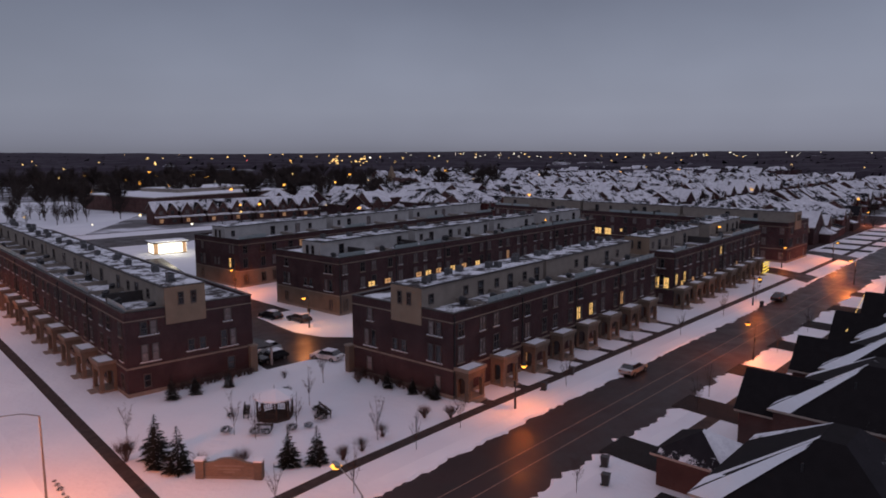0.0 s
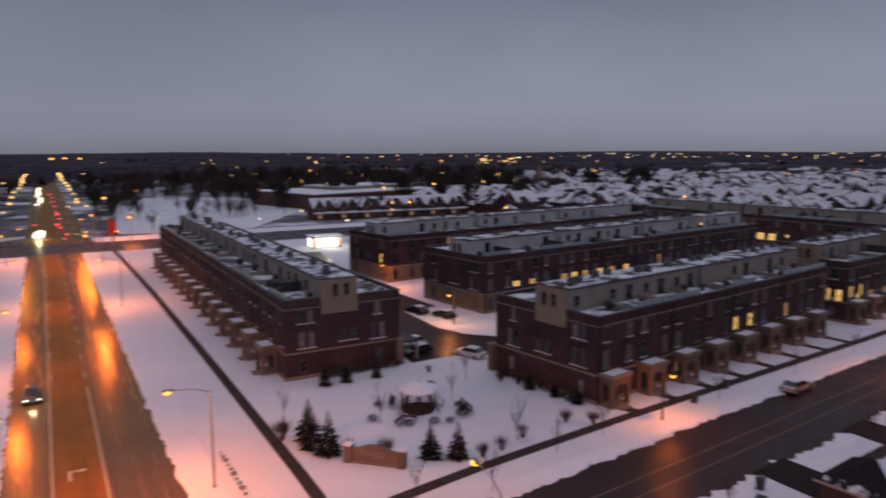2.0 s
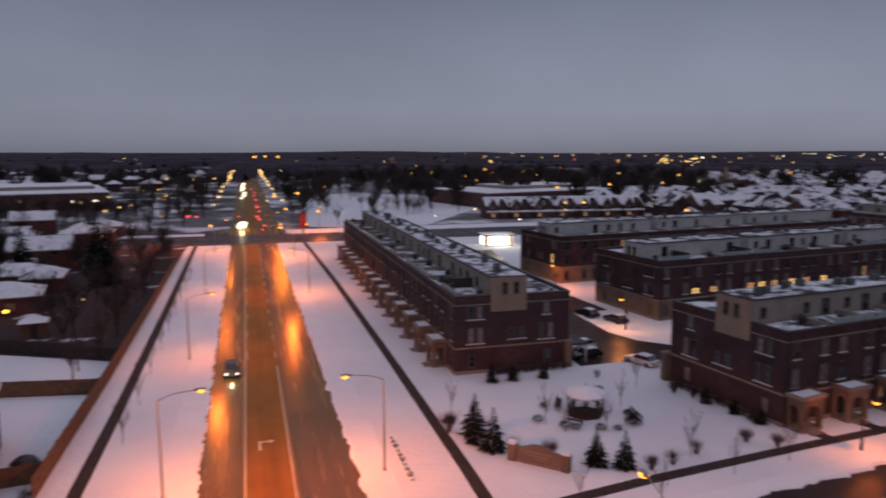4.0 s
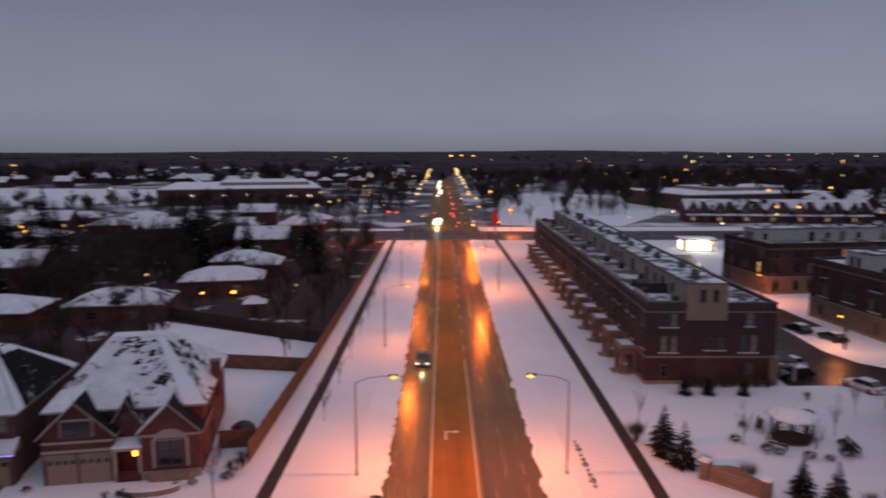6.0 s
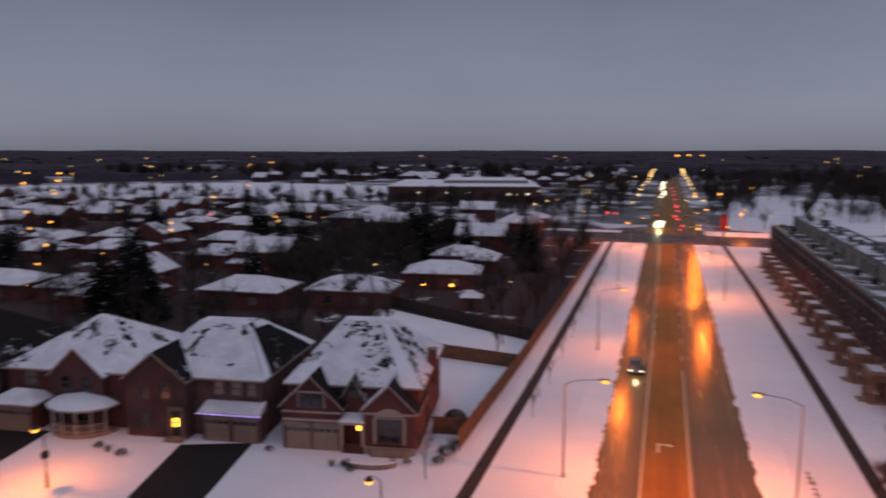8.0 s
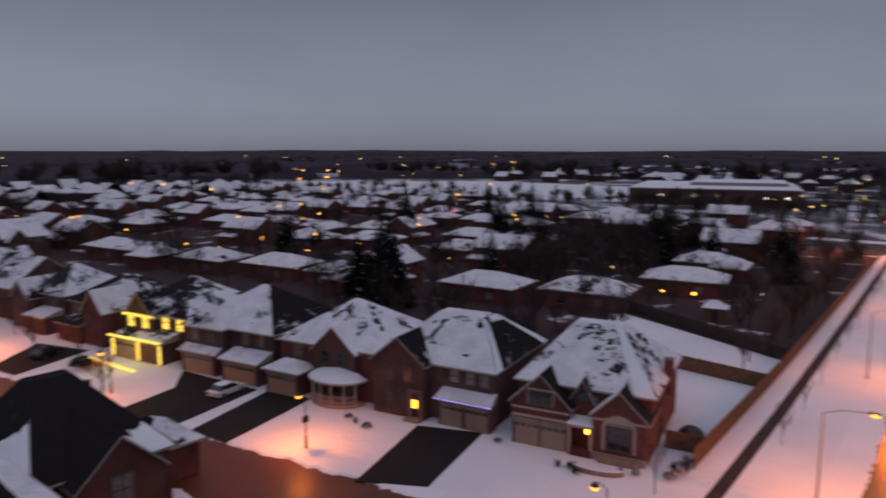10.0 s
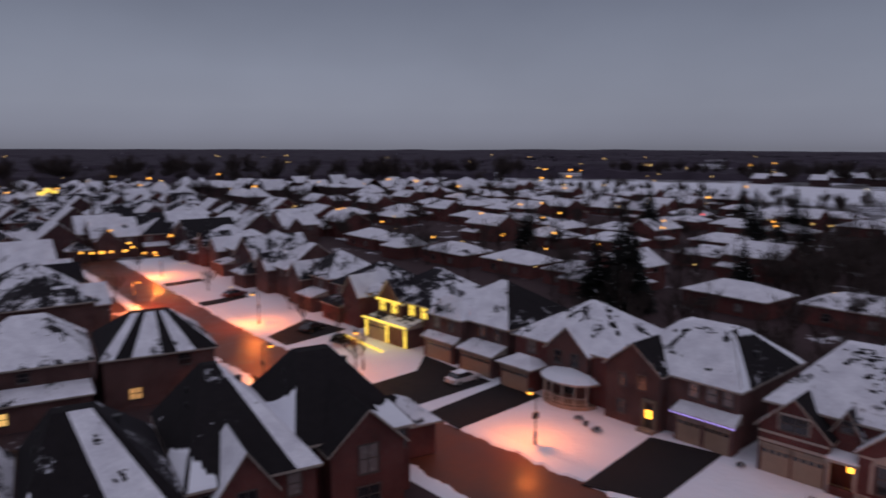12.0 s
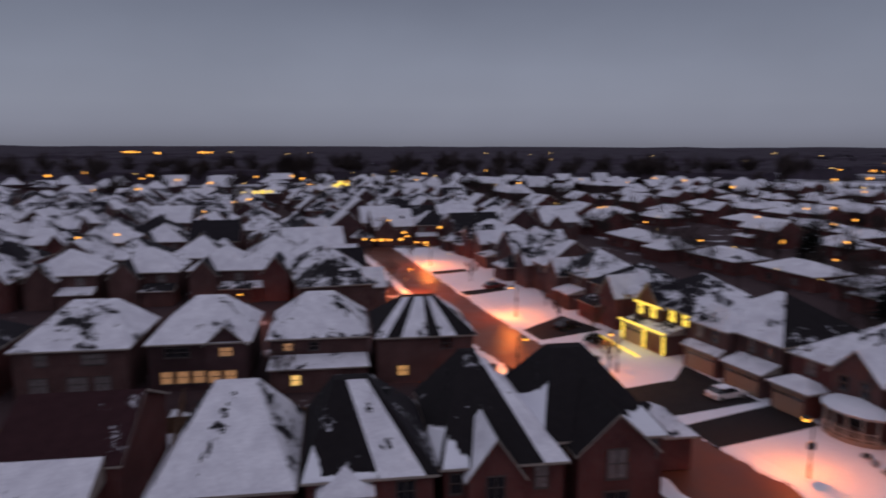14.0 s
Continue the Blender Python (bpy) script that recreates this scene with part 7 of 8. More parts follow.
# ---- cars ----
def car(x, y, rz, paint, label, lamps=False, snow=False):
    root = thing("car", label, "car", pose(x, y, 0.03, 0, 0, rz), "cars")
    g = Geo()
    prof = [(-2.2, 0.35), (2.2, 0.35), (2.28, 0.62), (2.1, 0.82), (1.05, 0.95), (-1.9, 0.98), (-2.25, 0.85), (-2.3, 0.5)]
    g.profile_y(prof, -0.88, 0.88)
    part("body", g, paint, root)
    cab = Geo()
    cab.add([(1.05, -0.82, 0.95), (1.05, 0.82, 0.95), (-1.9, 0.82, 0.97), (-1.9, -0.82, 0.97), (0.25, -0.66, 1.45), (0.25, 0.66, 1.45), (-1.35, 0.66, 1.47), (-1.35, -0.66, 1.47)],
            [(0, 1, 5, 4), (1, 2, 6, 5), (2, 3, 7, 6), (3, 0, 4, 7)])
    part("cabin_glass", cab, PANE, root)
    part("roof", Geo().box(-1.38, 0.28, -0.68, 0.68, 1.45, 1.51, 0), SNOW if snow else paint, root)
    for wx in (-1.4, 1.4):
        for wy in (-0.86, 0.86):
            w = part("wheel", Geo().tube((wx, wy - 0.1, 0.33), (wx, wy + 0.1, 0.33), 0.33, 0.33, 14), TYRE, root)
            part("rim", Geo().tube((wx, wy - 0.11, 0.33), (wx, wy + 0.11, 0.33), 0.2, 0.2, 10), METAL, w)
    for s in (-0.65, 0.65):
        part("headlight", Geo().box(2.16, 2.3, s - 0.2, s + 0.2, 0.6, 0.76), BULB_WHITE if lamps else TRIM, root)
        part("tail_light", Geo().box(-2.31, -2.2, s - 0.18, s + 0.18, 0.68, 0.82), BULB_RED if lamps else BRICK_RED, root)
    if lamps:
        q = root.matrix_basis @ Vector((2.6, 0, 0.65))
        lamp_light(q.x, q.y, q.z, 60, (1.0, 0.95, 0.8), 0.2, 0)
    return root


SILVER = plain("silver_car_paint", (0.40, 0.40, 0.41), 0.3, 0.6, vary=0.05)
BLACKCAR = plain("black_car_paint", (0.015, 0.015, 0.017), 0.25, 0.0, vary=0.1)
REDCAR = plain("dark_red_car_paint", (0.10, 0.018, 0.015), 0.3, 0.2, vary=0.1)
WHITECAR = plain("white_car_paint", (0.6, 0.6, 0.6), 0.35, 0.0, vary=0.05)
car(75.0, 48.6, 6.4, SILVER, "silver estate car parked at the snowy kerb", snow=True)
car(132.5, 55.1, 6.4, BLACKCAR, "dark car standing on the side street")
car(-2.6, 90.0, -90, BLACKCAR, "black car with lit head lamps on the avenue", True)
car(-66.5, 47.6, 98, WHITECAR, "white car under light snow on a dark driveway", snow=True)
car(55.0, 106.0, 100, BLACKCAR, "dark car parked in the inner court", snow=True)
car(57.5, 101.0, 100, BLACKCAR, "dark car parked in the inner court", snow=True)
car(43.5, 84.0, 190, BLACKCAR, "black car parked beside the townhouse end wall", snow=True)
car(44.5, 88.0, 190, WHITECAR, "white car parked beside the townhouse end wall", snow=True)
car(49.3, 79.5, 110, WHITECAR, "white car parked at the court entrance", snow=True)
car(-98.6, 42.0, 118, BLACKCAR, "dark car on a driveway among trampled snow")
car(-130.0, 40.0, 108, REDCAR, "dark red car on a far driveway")


# ---- drives ----
def drive(name, poly, label, mat=DRIVE, z=0.178):
    return setting(name, Geo().prism(poly, 0.1, z), mat, label, "driveway")


drive("driveway_corner_house", [(-39.6, 40.6), (-34.0, 43.4), (-36.6, 55.6), (-43.0, 53.2)], "dark cleared driveway")
drive("driveway_porch_house", [(-60.3, 38.6), (-54.9, 38.9), (-56.6, 48.2), (-57.4, 52.0), (-63.6, 52.0)], "dark cleared driveway")
drive("driveway_twin_garage", [(-71.4, 36.9), (-62.6, 37.9), (-64.6, 50.4), (-78.0, 49.4), (-73.0, 45.0)], "dark cleared driveway")
drive("driveway_lit_house", [(-98.8, 35.0), (-92.8, 35.6), (-96.4, 46.8), (-106.0, 44.2)], "dark cleared driveway")
for x, w, l, skew in ((-128, 3.6, 9.5, -3.6), (-150, 3.4, 8.5, -2.6)):
    k = north_kerb(x) + 0.4
    drive("driveway_north_side", [(x, k), (x + w, k + 0.2), (x + w + skew * 0.4, k + l * 0.5), (x + w + skew, k + l), (x + skew * 0.8, k + l - 0.6), (x + skew * 0.3, k + l * 0.45)], "dark cleared driveway", z=0.19)
drive("court_lane", [(41, 80.6), (46.8, 80.9), (50.5, 79.3), (54, 80.3), (60, 82.6), (58, 86.4), (54.8, 89.6), (53, 95), (53.5, 110), (52, 190), (44, 190), (44, 110), (42, 92)], "wet asphalt lane between the townhouses", ASPHALT)
drive("inner_lane", [(58, 84), (190, 101), (190, 93), (60, 75.5)], "wet asphalt lane behind the townhouses", ASPHALT, 0.168)
for i in range(7):
    x = 52.2 + 15.6 * i
    drive("driveway_south", [(x, south_kerb(x) + 0.2), (x + 4.8, south_kerb(x + 5) + 0.2), (x + 5.2, 28.5 + 1.75 * i), (x + 0.2, 28.0 + 1.75 * i)], "dark driveway across the snowy verge", z=0.186)

drive("lane_entrance_near", [(153.5, 58.4), (162.5, 59.6), (165.5, 66.0), (176.0, 90.0), (164.0, 96.0), (162.0, 76.0), (158.5, 66.0)], "wet asphalt entrance to the lane between townhouses", ASPHALT, 0.19)
drive("lane_entrance_far", [(190.0, 62.4), (199.0, 63.4), (203.0, 72.0), (205.0, 100.0), (197.5, 100.0), (196.5, 73.0)], "wet asphalt side lane past the last townhouses", ASPHALT, 0.19)
for x in (211.0, 224.5, 238.0, 252.0, 266.0, 280.0):
    drive("driveway_north_east", [(x, north_kerb(x) + 0.2), (x + 4.4, north_kerb(x + 4) + 0.2), (x + 3.6, north_kerb(x) + 13.0), (x - 0.8, north_kerb(x) + 12.6)], "dark cleared driveway", z=0.186)

drive("court_parking", [(53.5, 108.0), (60.4, 109.0), (59.0, 132.0), (60.0, 150.5), (66.0, 186.0), (52.0, 188.0)], "wet asphalt parking court between the townhouses", ASPHALT, 0.17)
# the floodlit rink behind the townhouses
rk = thing("pavilion", "glazed pavilion brightly lit from inside, flat snowy roof", "pavilion", pose(71.0, 195, 0.1, 0, 0, -6) @ Matrix.Scale(0.72, 4))
part("floor_slab", Geo().box(-6.2, 6.2, -3.2, 5.2, 0, 0.35), CAST, rk)
part("roof", Geo().box(-7.0, 7.0, -4.0, 6.0, 4.3, 4.65), COPING, rk)
part("roof_snow", Geo().box(-6.8, 6.8, -3.8, 5.8, 4.65, 4.85), SNOW, rk)
for i in range(8):
    u = -6.0 + 1.5 * i
    part("glass_panel", Geo().box(u + 0.08, u + 1.42, -3.05, -2.97, 0.4, 4.2), LIT_ROOM if i in (0, 7) else FLOOD, rk)
    part("mullion", Geo().box(u - 0.06, u + 0.06, -3.1, -2.92, 0.35, 4.3), METAL, rk)
for i in range(5):
    u = -3.0 + 1.6 * i
    for xx in (-6.02, 6.02):
        part("glass_panel", Geo().box(xx - 0.04, xx + 0.04, u + 0.08, u + 1.52, 0.4, 4.2), FLOOD, rk)
lamp_light(70.5, 190, 5, 900, (1.0, 0.9, 0.7), 1.0, 0)

# strings of bulbs
def string(name, a, b, n, mat, label, size=0.07):
    root = tagged(new(name), label, "string lights")
    me = Geo().blob((0, 0, 0), size, 1, 1, 0, 0.02).mesh("bulb", mat)
    part("wire", Geo().tube(Vector(a) + Vector((0, 0, size)), Vector(b) + Vector((0, 0, size)), 0.012, 0.012, 4), BLACKPOLE, root)
    for i in range(n):
        part("bulb", me, None, root, m=Matrix.Translation(Vector(a).lerp(Vector(b), i / (n - 1))))
    return root


string("violet_light_string", neighbour @ Vector((0.7, -0.8, 2.85)), neighbour @ Vector((7.1, -0.8, 2.85)), 30, BULB_VIOLET, "violet bulbs strung along the garage eave", 0.085)
X = xmas.matrix_basis
for a, b in (((-5.2, -2.5, 3.1), (4.6, -2.5, 3.1)), ((-4.8, -2.2, 0.3), (-4.8, -2.2, 2.9)), ((4.3, -2.2, 0.3), (4.3, -2.2, 2.9)), ((0.2, -2.2, 0.3), (0.2, -2.2, 2.9)), ((-5.0, -0.2, 5.6), (0.8, -0.2, 5.6)), ((-6, -5, 0.4), (4, -6, 0.4))):
    string("yellow_light_string", X @ Vector(a), X @ Vector(b), 26, BULB_YELLOW, "yellow bulbs strung over the lit house", 0.2)
q = X @ Vector((0, -4.5, 3.5))
lamp_light(q.x, q.y, q.z, 250, (1.0, 0.75, 0.15), 0.6, 0)
string("eave_light_string", (90.6, 29.6, 6.4), (116, 35.8, 6.4), 26, BULB_WARM, "warm bulbs along a dark eave", 0.07)
for dz in (0.6, 1.3, 2.0, 2.6):
    string("porch_light_string", (156.5, 69.0, dz), (160.0, 69.4, dz + 0.2), 8, BULB_YELLOW, "yellow bulbs on a hedge by the townhouse porch", 0.15)
light_cluster("roof_lamps", [(30.5, 140, 11.2), (143, 72.8, 11.6), (126, 106.5, 11.8)], BULB, 0.28, "sodium lamps on the roof terraces")

# ---- woods ----
def canopy(name, a0, a1, d0, d1, na, nd, low, label, gap=0.0):
    """A rough canopy of leafless woods, with clearings."""
    g = Geo()
    vs, ok = [], []
    for j in range(nd + 1):
        d = d0 * (d1 / d0) ** (j / nd)
        for i in range(na + 1):
            a = radians(a0 + (a1 - a0) * i / na)
            x, y = d * math.sin(a), d * math.cos(a)
            n = noise.noise(Vector((x * 0.006, y * 0.006, 3.0))) + 0.5 * noise.noise(Vector((x * 0.02, y * 0.02, 7.0)))
            h = low + 3.5 * noise.noise(Vector((x * 0.004, y * 0.004, 5.0))) + 2.0 * noise.noise(Vector((x * 0.05, y * 0.05, 1.0))) + random.Random(i * 977 + j).uniform(-0.7, 0.7)
            ok.append(n > gap)
            vs.append((x, y, max(0.5, h) if n > gap and j else 0.0))
    w = na + 1
    fs = []
    for j in range(nd):
        for i in range(na):
            q = (j * w + i, j * w + i + 1, (j + 1) * w + i + 1, (j + 1) * w + i)
            if sum(ok[k] for k in q) >= 2:
                fs.append(q)
    g.add(vs, fs)
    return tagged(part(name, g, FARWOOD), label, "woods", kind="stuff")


canopy("woodland", -52, 85, 660, 4300, 280, 70, 7.0, "wide leafless woodland towards the horizon", -0.02)
canopy("woodland_west", -128, -52, 515, 4300, 160, 76, 8.0, "wide leafless woodland west of the estate", -0.35)
g = Geo()
vs, fs = [], []
for j, (d, k) in enumerate(((3900, 0.0), (4250, 0.55), (4560, 1.0))):
    for i in range(161):
        a = radians(-130 + 220 * i / 160)
        x, y = d * math.sin(a), d * math.cos(a)
        h = 15 + 13 * noise.noise(Vector((3.2 * a, 1.0, 0))) + 6 * noise.noise(Vector((17 * a, 4.0, 0))) + 2.0 * noise.noise(Vector((70 * a, 9.0, 0)))
        vs.append((x, y, k * max(4.0, h)))
for j in range(2):
    fs += [(j * 161 + i, j * 161 + i + 1, (j + 1) * 161 + i + 1, (j + 1) * 161 + i) for i in range(160)]
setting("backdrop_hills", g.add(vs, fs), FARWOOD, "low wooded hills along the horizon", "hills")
rt = random.Random(77)


def tree_mass(name, places, label, models=FULL):
    """Crowns that run into one another."""
    trunks, twigs = Geo(), Geo()
    for k, (x, y, s) in enumerate(places):
        for me, g in zip(models[k % len(models)], (trunks, twigs)):
            m = Matrix.Translation((x, y, 0.1)) @ Matrix.Rotation(k * 1.7, 4, "Z") @ Matrix.Scale(s, 4)
            n = len(g.v)
            g.v += [tuple(m @ v.co) for v in me.vertices]
            g.f += [tuple(n + i for i in f.vertices) for f in me.polygons]
            g.m += [0] * len(me.polygons)
    root = tagged(new(name), label, "trees", kind="stuff")
    part("trunks", trunks, BARK, root)
    part("crowns", twigs, TWIGS, root)


tree_mass("garden_trees", [(rt.uniform(-360, -22), rt.uniform(84, 335), rt.uniform(0.45, 1.0)) for _ in range(560)], "leafless garden trees crowding the bungalows")
tree_mass("copse", [(rt.uniform(-84, -56), rt.uniform(120, 196), rt.uniform(0.7, 1.05)) for _ in range(110)] + [(rt.uniform(-60, -20), rt.uniform(118, 215), rt.uniform(0.5, 0.8)) for _ in range(42)] + [(rt.uniform(-84, -38), rt.uniform(76, 96), rt.uniform(0.4, 0.65)) for _ in range(34)], "dense leafless copse between the gardens")
tree_mass("crossroad_trees", [(rt.uniform(-60, -14), rt.uniform(250, 640), rt.uniform(0.7, 1.3)) for _ in range(110)] + [(rt.uniform(17, 36), rt.uniform(262, 640), rt.uniform(0.6, 1.1)) for _ in range(60)] + [(rt.uniform(70, 330), rt.uniform(400, 640), rt.uniform(0.8, 1.3)) for _ in range(160)] + [(rt.uniform(95, 260), rt.uniform(215, 250), rt.uniform(0.5, 0.8)) for _ in range(20)] + [(rt.uniform(48, 80), rt.uniform(296, 340), rt.uniform(0.6, 0.9)) for _ in range(18)], "leafless trees beyond the crossroad")
tree_mass("far_trees", [(rt.uniform(20, 420), rt.uniform(300, 660), rt.uniform(0.9, 1.7)) for _ in range(150)] + [(rt.uniform(-520, -40), rt.uniform(520, 680), rt.uniform(0.9, 1.7)) for _ in range(120)] + [(rt.uniform(-165, -40), rt.uniform(300, 350), rt.uniform(0.6, 0.9)) for _ in range(26)] + [(rt.uniform(-500, -330), rt.uniform(-120, 290), rt.uniform(0.7, 1.2)) for _ in range(50)] + [(-d * math.sin(a), d * math.cos(a), rt.uniform(1.0, 2.1)) for d, a in ((rt.uniform(490, 640), radians(rt.uniform(50, 118))) for _ in range(150))] + [(rt.uniform(225, 600), rt.uniform(90, 480), rt.uniform(0.5, 0.9)) for _ in range(90)], "tall dense leafless trees between far houses", DENSE)
tree_mass("town_trees", [(d * math.sin(a), d * math.cos(a), rt.uniform(0.8, 1.5)) for d, a in ((rt.uniform(400, 680), radians(rt.uniform(6, 38))) for _ in range(330))], "leafless trees crowding the streets beyond the school")
tree_mass("bungalow_trees", [(rt.uniform(-300, -110), rt.uniform(110, 290), rt.uniform(0.4, 0.65)) for _ in range(40)] + [(rt.uniform(-400, -170), rt.uniform(296, 372), rt.uniform(0.5, 0.85)) for _ in range(34)], "dark dense leafless trees between the bungalows", DENSE)
tree_mass("estate_trees", [(rt.uniform(-300, -60), rt.uniform(-110, 60), rt.uniform(0.35, 0.6)) for _ in range(120)] + [(rt.uniform(215, 560), rt.uniform(80, 480), rt.uniform(0.45, 0.8)) for _ in range(480)], "small leafless trees among estate houses")
for k, (x, y, s) in enumerate(((-84, 96, 3.0), (-88.5, 99, 3.2), (-81, 94, 2.4), (-91, 95, 2.4), (-136, 164, 2.8), (-140, 168, 3.0), (-67.6, 199, 3.0), (-62.4, 204, 2.6), (-118, 208, 3.0), (-76, 118, 2.2), (-56, 160, 3.0), (-59, 163, 2.6), (-83, 151, 3.0), (-88, 150, 2.6), (-120, 190, 2.8), (-104, 168, 2.5), (-140, 120, 2.6), (-70, 190, 2.6), (-150, 230, 3.0), (-48, 172, 2.2), (-34, 178, 2.4), (-29, 160, 2.2))):
    spruce(x, y, s, k, "tall dark spruce among the gardens", "tall spruces")
for k in range(26):
    bare_tree(BARE, -19.5 - rt.uniform(0, 2.5), 92 + 4.2 * k, rt.uniform(0.7, 1.0), k, "leafless tree behind the avenue fence", "avenue trees")
for k in range(9):
    bare_tree(SAPLING, -12.3, 70 + 11 * k, 1.2, k, "slim leafless sapling on the verge", "verge saplings")

# ---- church and signals beyond the blocks ----
ch = thing("church", "pale church with a floodlit steeple", "church", pose(273, 359, 0, 0, 0, 20))
part("nave", Geo().box(-7, 7, -16, -3, 0, 6).profile_y([(-7, 6), (7, 6), (0, 11)], -16, -3), BRICK_BROWN, ch)
part("tower", Geo().box(-2, 2, -3, 1, 0, 11), STUCCO, ch)
sp = Geo()
sp.add([(-2, -3, 11), (2, -3, 11), (2, 1, 11), (-2, 1, 11), (0, -1, 19)], [(0, 1, 4), (1, 2, 4), (2, 3, 4), (3, 0, 4)])
part("spire", sp, STUCCO, ch)
lamp_light(271.0, 351.5, 5.0, 2600, (1.0, 0.80, 0.36), 0.5, 0)
part("belfry_lamp", Geo().box(-1.2, 1.2, -3.3, -3.0, 7, 10), LIT_DIM, ch)


def signal_mast(x, y, rz, lens):
    root = thing("traffic_signal", "steel traffic signal mast with a lit lens", "traffic signal", pose(x, y, 0.05, 0, 0, rz), "traffic signals")
    part("mast", Geo().tube((0, 0, 0), (0, 0, 6), 0.12, 0.09, 6).tube((0, 0, 5.8), (6, 0, 6.1), 0.07, 0.05, 6), METAL, root)
    box = part("signal_head", Geo().box(5.6, 6.0, -0.2, 0.2, 5.2, 6.3), DARKTRIM, root)
    part("lens", Geo().box(5.5, 6.1, -0.3, -0.2, 5.7, 6.2), lens, box)


signal_mast(-8.5, 246, 0, BULB_RED)
signal_mast(12.5, 247, 180, BULB_RED)
signal_mast(13.0, 212, 180, BULB_WARM)
py = thing("pylon_sign", "tall red pylon sign beside the crossroad", "sign", pose(17.5, 232, 0.1, 0, 0, 0))
part("post", Geo().box(-0.3, 0.3, -0.2, 0.2, 0, 3), METAL, py)
part("panel", Geo().box(-1.1, 1.1, -0.25, 0.25, 3, 8), plain("red_sign_paint", (0.30, 0.03, 0.02), 0.5), py)


# ---- bins and walks ----
def bin_thing(x, y, rz, label="dark wheeled bin standing in the snow"):
    root = thing("wheeled_bin", label, "bin", pose(x, y, 0.15, 0, 0, rz), "bins")
    g = Geo()
    g.add([(-0.24, -0.26, 0.05), (0.24, -0.26, 0.05), (0.24, 0.26, 0.05), (-0.24, 0.26, 0.05), (-0.3, -0.34, 0.95), (0.3, -0.34, 0.95), (0.3, 0.34, 0.95), (-0.3, 0.34, 0.95)], [(3, 2, 1, 0), (0, 1, 5, 4), (1, 2, 6, 5), (2, 3, 7, 6), (3, 0, 4, 7)])
    part("body", g, BLACKPOLE, root)
    part("lid", Geo().box(-0.33, 0.33, -0.37, 0.37, 0.95, 1.03), DARKTRIM, root)
    for s in (-0.25, 0.25):
        part("wheel", Geo().tube((s - 0.03, 0.3, 0.1), (s + 0.03, 0.3, 0.1), 0.1, 0.1, 8), TYRE, root)


for bx, by in ((61.3, 51.6), (68.3, 53.1), (49.9, 34.9), (47.1, 32.8), (146.6, 65.1), (123.9, 54.5)):
    bin_thing(bx, by, 20)
for i in range(8):
    a = pose(51.3, 56.4, 0, 0, 0, 8.25) @ Vector(((i + 0.27) * 6.75, -2.7, 0))
    b = Vector((a.x + 0.3, 52.1 + (a.x - 50) * 0.099 + 0.6, 0))
    d = (b - a).normalized()
    s = Vector((-d.y, d.x, 0)) * 0.7
    drive("porch_walk", [(a + s).to_2d()[:], (a - s).to_2d()[:], (b - s).to_2d()[:], (b + s).to_2d()[:]], "dark cleared walk from a porch to the pavement", PATH, 0.175)
for x, y, sz in ((-89.0, 42.0, 2.3), (-87.9, 42.4, 1.9), (-90.0, 42.6, 1.8)):
    tagged(shrub(x, y, sz, 3, "broad dark shrub on a snowy front lawn"), group="front garden shrubs")
# shrubs and beds before the corner house
for k, (x, y, s) in enumerate(((-27.2, 53.4, 0.8), (-26.0, 53.8, 0.9), (-25.2, 53.0, 0.7), (-22.2, 55.4, 0.7), (-21.0, 55.9, 0.7), (-18.1, 58.4, 1.5), (-17.9, 60.0, 1.3), (-18.4, 56.8, 1.0), (-49.9, 50.4, 0.8), (-48.3, 49.8, 0.8), (-46.6, 49.6, 0.9), (-34.2, 54.6, 0.7))):
    tagged(shrub(x, y, s, 3 if k % 3 else 1, "dark snow-dusted shrub before a brick house"), group="front garden shrubs")
bed = thing("garden_wall", "low curved stone garden wall topped with snow", "wall", pose(-24.2, 54.9, 0.15, 0, 0, 10))
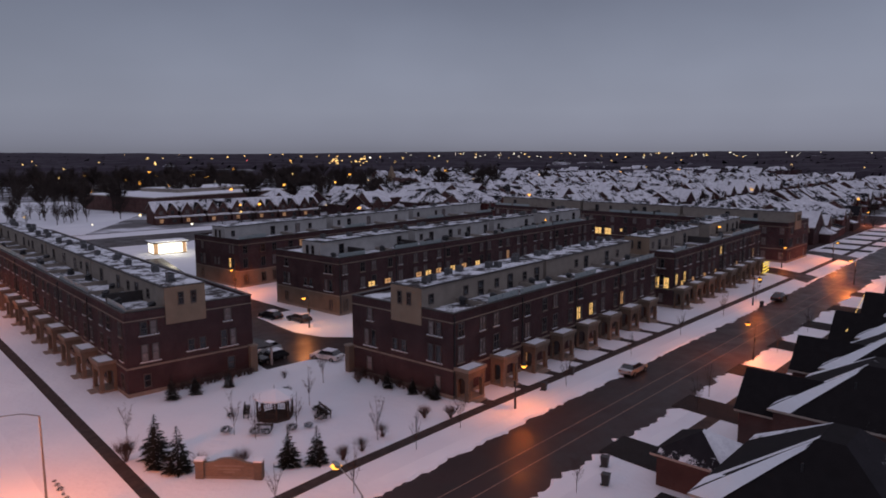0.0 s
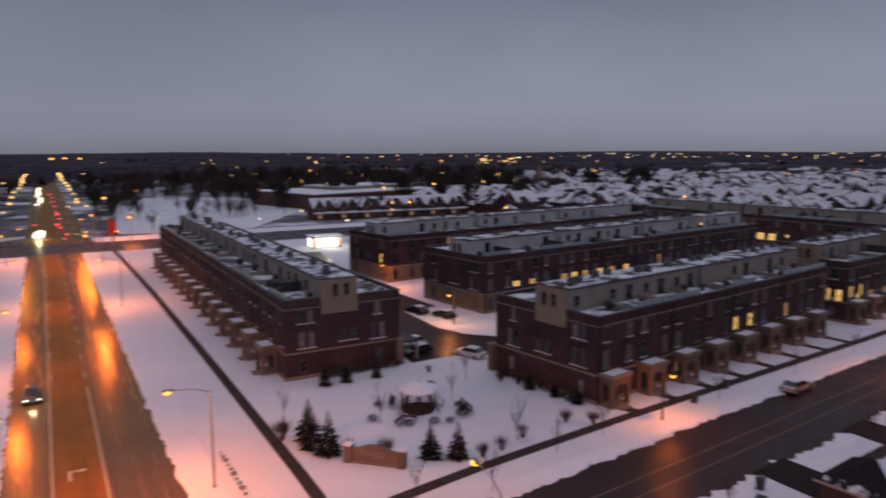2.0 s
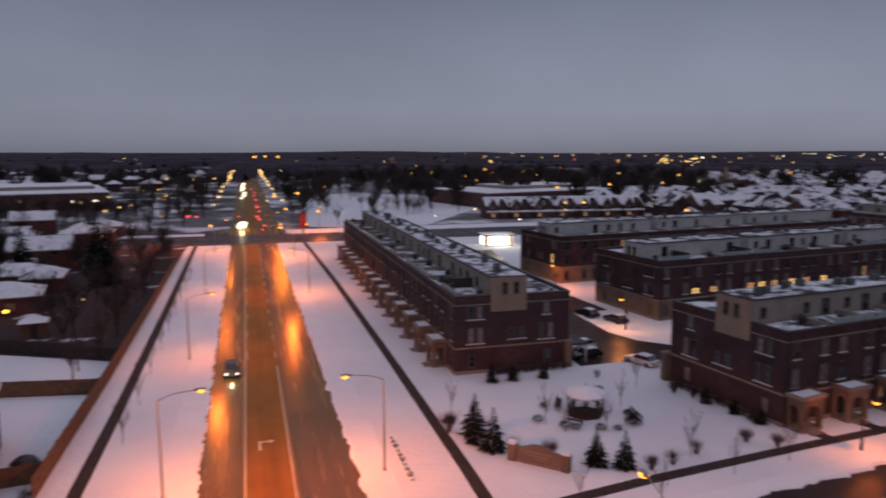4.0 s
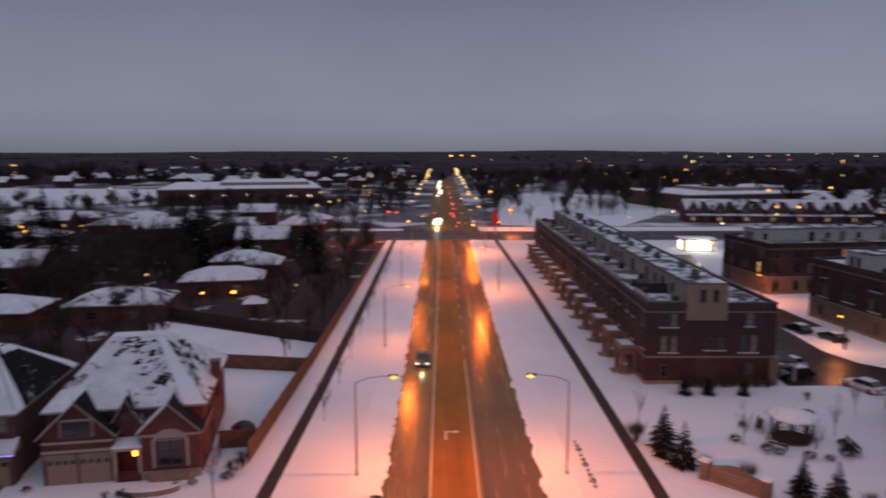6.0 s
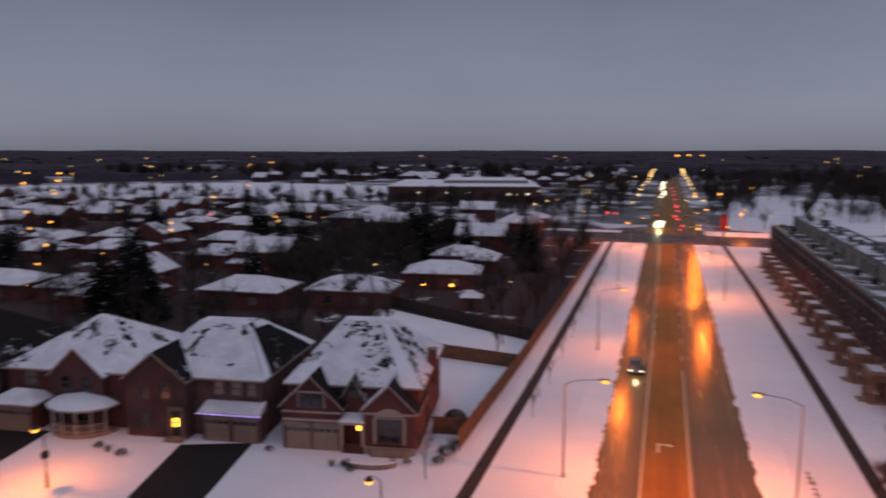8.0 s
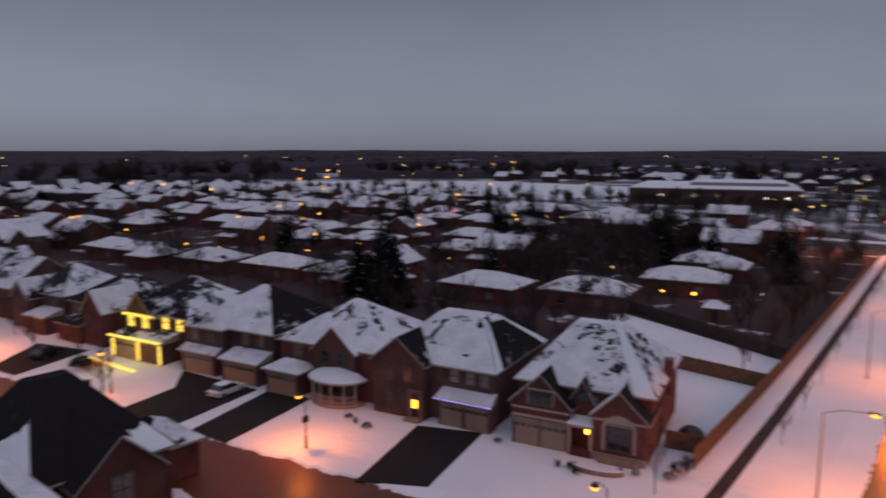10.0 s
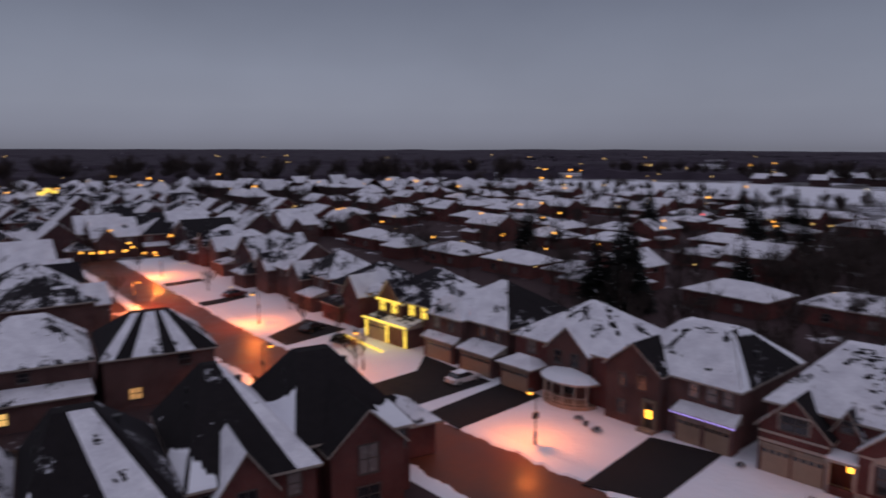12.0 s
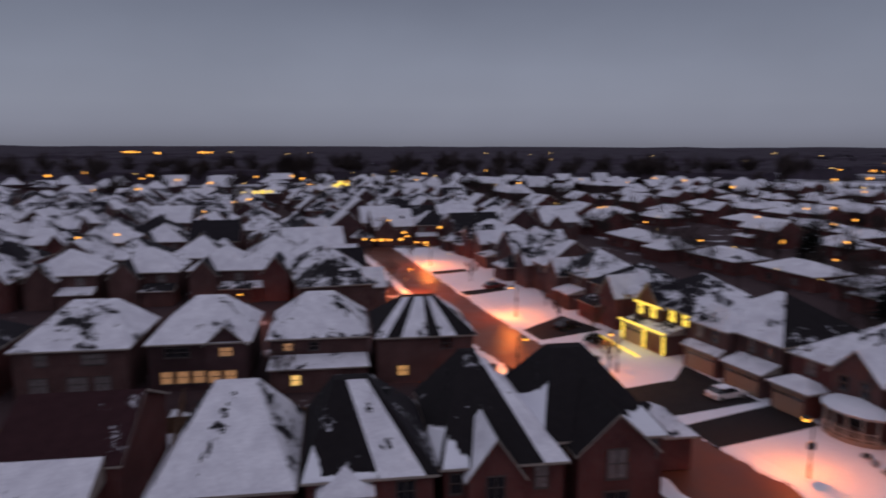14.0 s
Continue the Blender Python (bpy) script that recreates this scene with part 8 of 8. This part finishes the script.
for i in range(9):
    a0, a1 = radians(200 + 16 * i), radians(200 + 16 * i + 15)
    ring = [(2.6 * math.cos(a0), 1.3 * math.sin(a0)), (2.6 * math.cos(a1), 1.3 * math.sin(a1)), (2.3 * math.cos(a1), 1.05 * math.sin(a1)), (2.3 * math.cos(a0), 1.05 * math.sin(a0))]
    part("stone_block", Geo().prism(ring, 0, 0.45), CAST, bed)
    part("snow_cap", Geo().prism(ring, 0.455, 0.53), SNOW, bed)
bare_tree(SAPLING, -18.5, 53.6, 1.7, 4, "tall thin leafless tree before the corner house", "front garden trees")
dome = thing("garden_shed", "small dark domed garden shelter in the snow", "shed", pose(-19.4, 65.6, 0.15))
part("wall", Geo().prism([(1.1 * math.cos(i * math.pi / 4), 1.1 * math.sin(i * math.pi / 4)) for i in range(8)], 0, 1.0), DARKTRIM, dome)
part("roof", Geo().tube((0, 0, 1.0), (0, 0, 1.5), 1.25, 0.75, 8).tube((0, 0, 1.5), (0, 0, 1.75), 0.75, 0.1, 8), DARKTRIM, dome)
hut = thing("garden_shed", "small dark timber shed with a snowy hipped roof", "shed", pose(-31.6, 116.6, 0.15, 0, 0, 10))
part("wall", Geo().box(-1.7, 1.7, -1.5, 1.5, 0, 2.4), WOOD, hut)
part("roof", Geo().add([(-2, -1.8, 2.4), (2, -1.8, 2.4), (2, 1.8, 2.4), (-2, 1.8, 2.4), (0, 0, 3.5)], [(0, 1, 4), (1, 2, 4), (2, 3, 4), (3, 0, 4), (3, 2, 1, 0)]), SNOW, hut)
part("door", Geo().box(-0.5, 0.5, -1.56, -1.5, 0, 2.0), DARKTRIM, hut)
light_cluster("garden_lamps", [(-44.3, 127.6, 1.8), (-39.1, 129.4, 1.6)], LANTERN, 0.45, "amber lamps at a bungalow's back door")
# houses on the north side of the street, past the townhouses
for k, x, y, turn in ((2, 208.0, 81.0, 186), (3, 221.5, 82.0, 187), (0, 235.0, 84.0, 186), (1, 249.0, 86.0, 187), (0, 263.0, 88.0, 186), (2, 277.0, 90.0, 186)):
    estate_house(k, x, y, turn - 180)
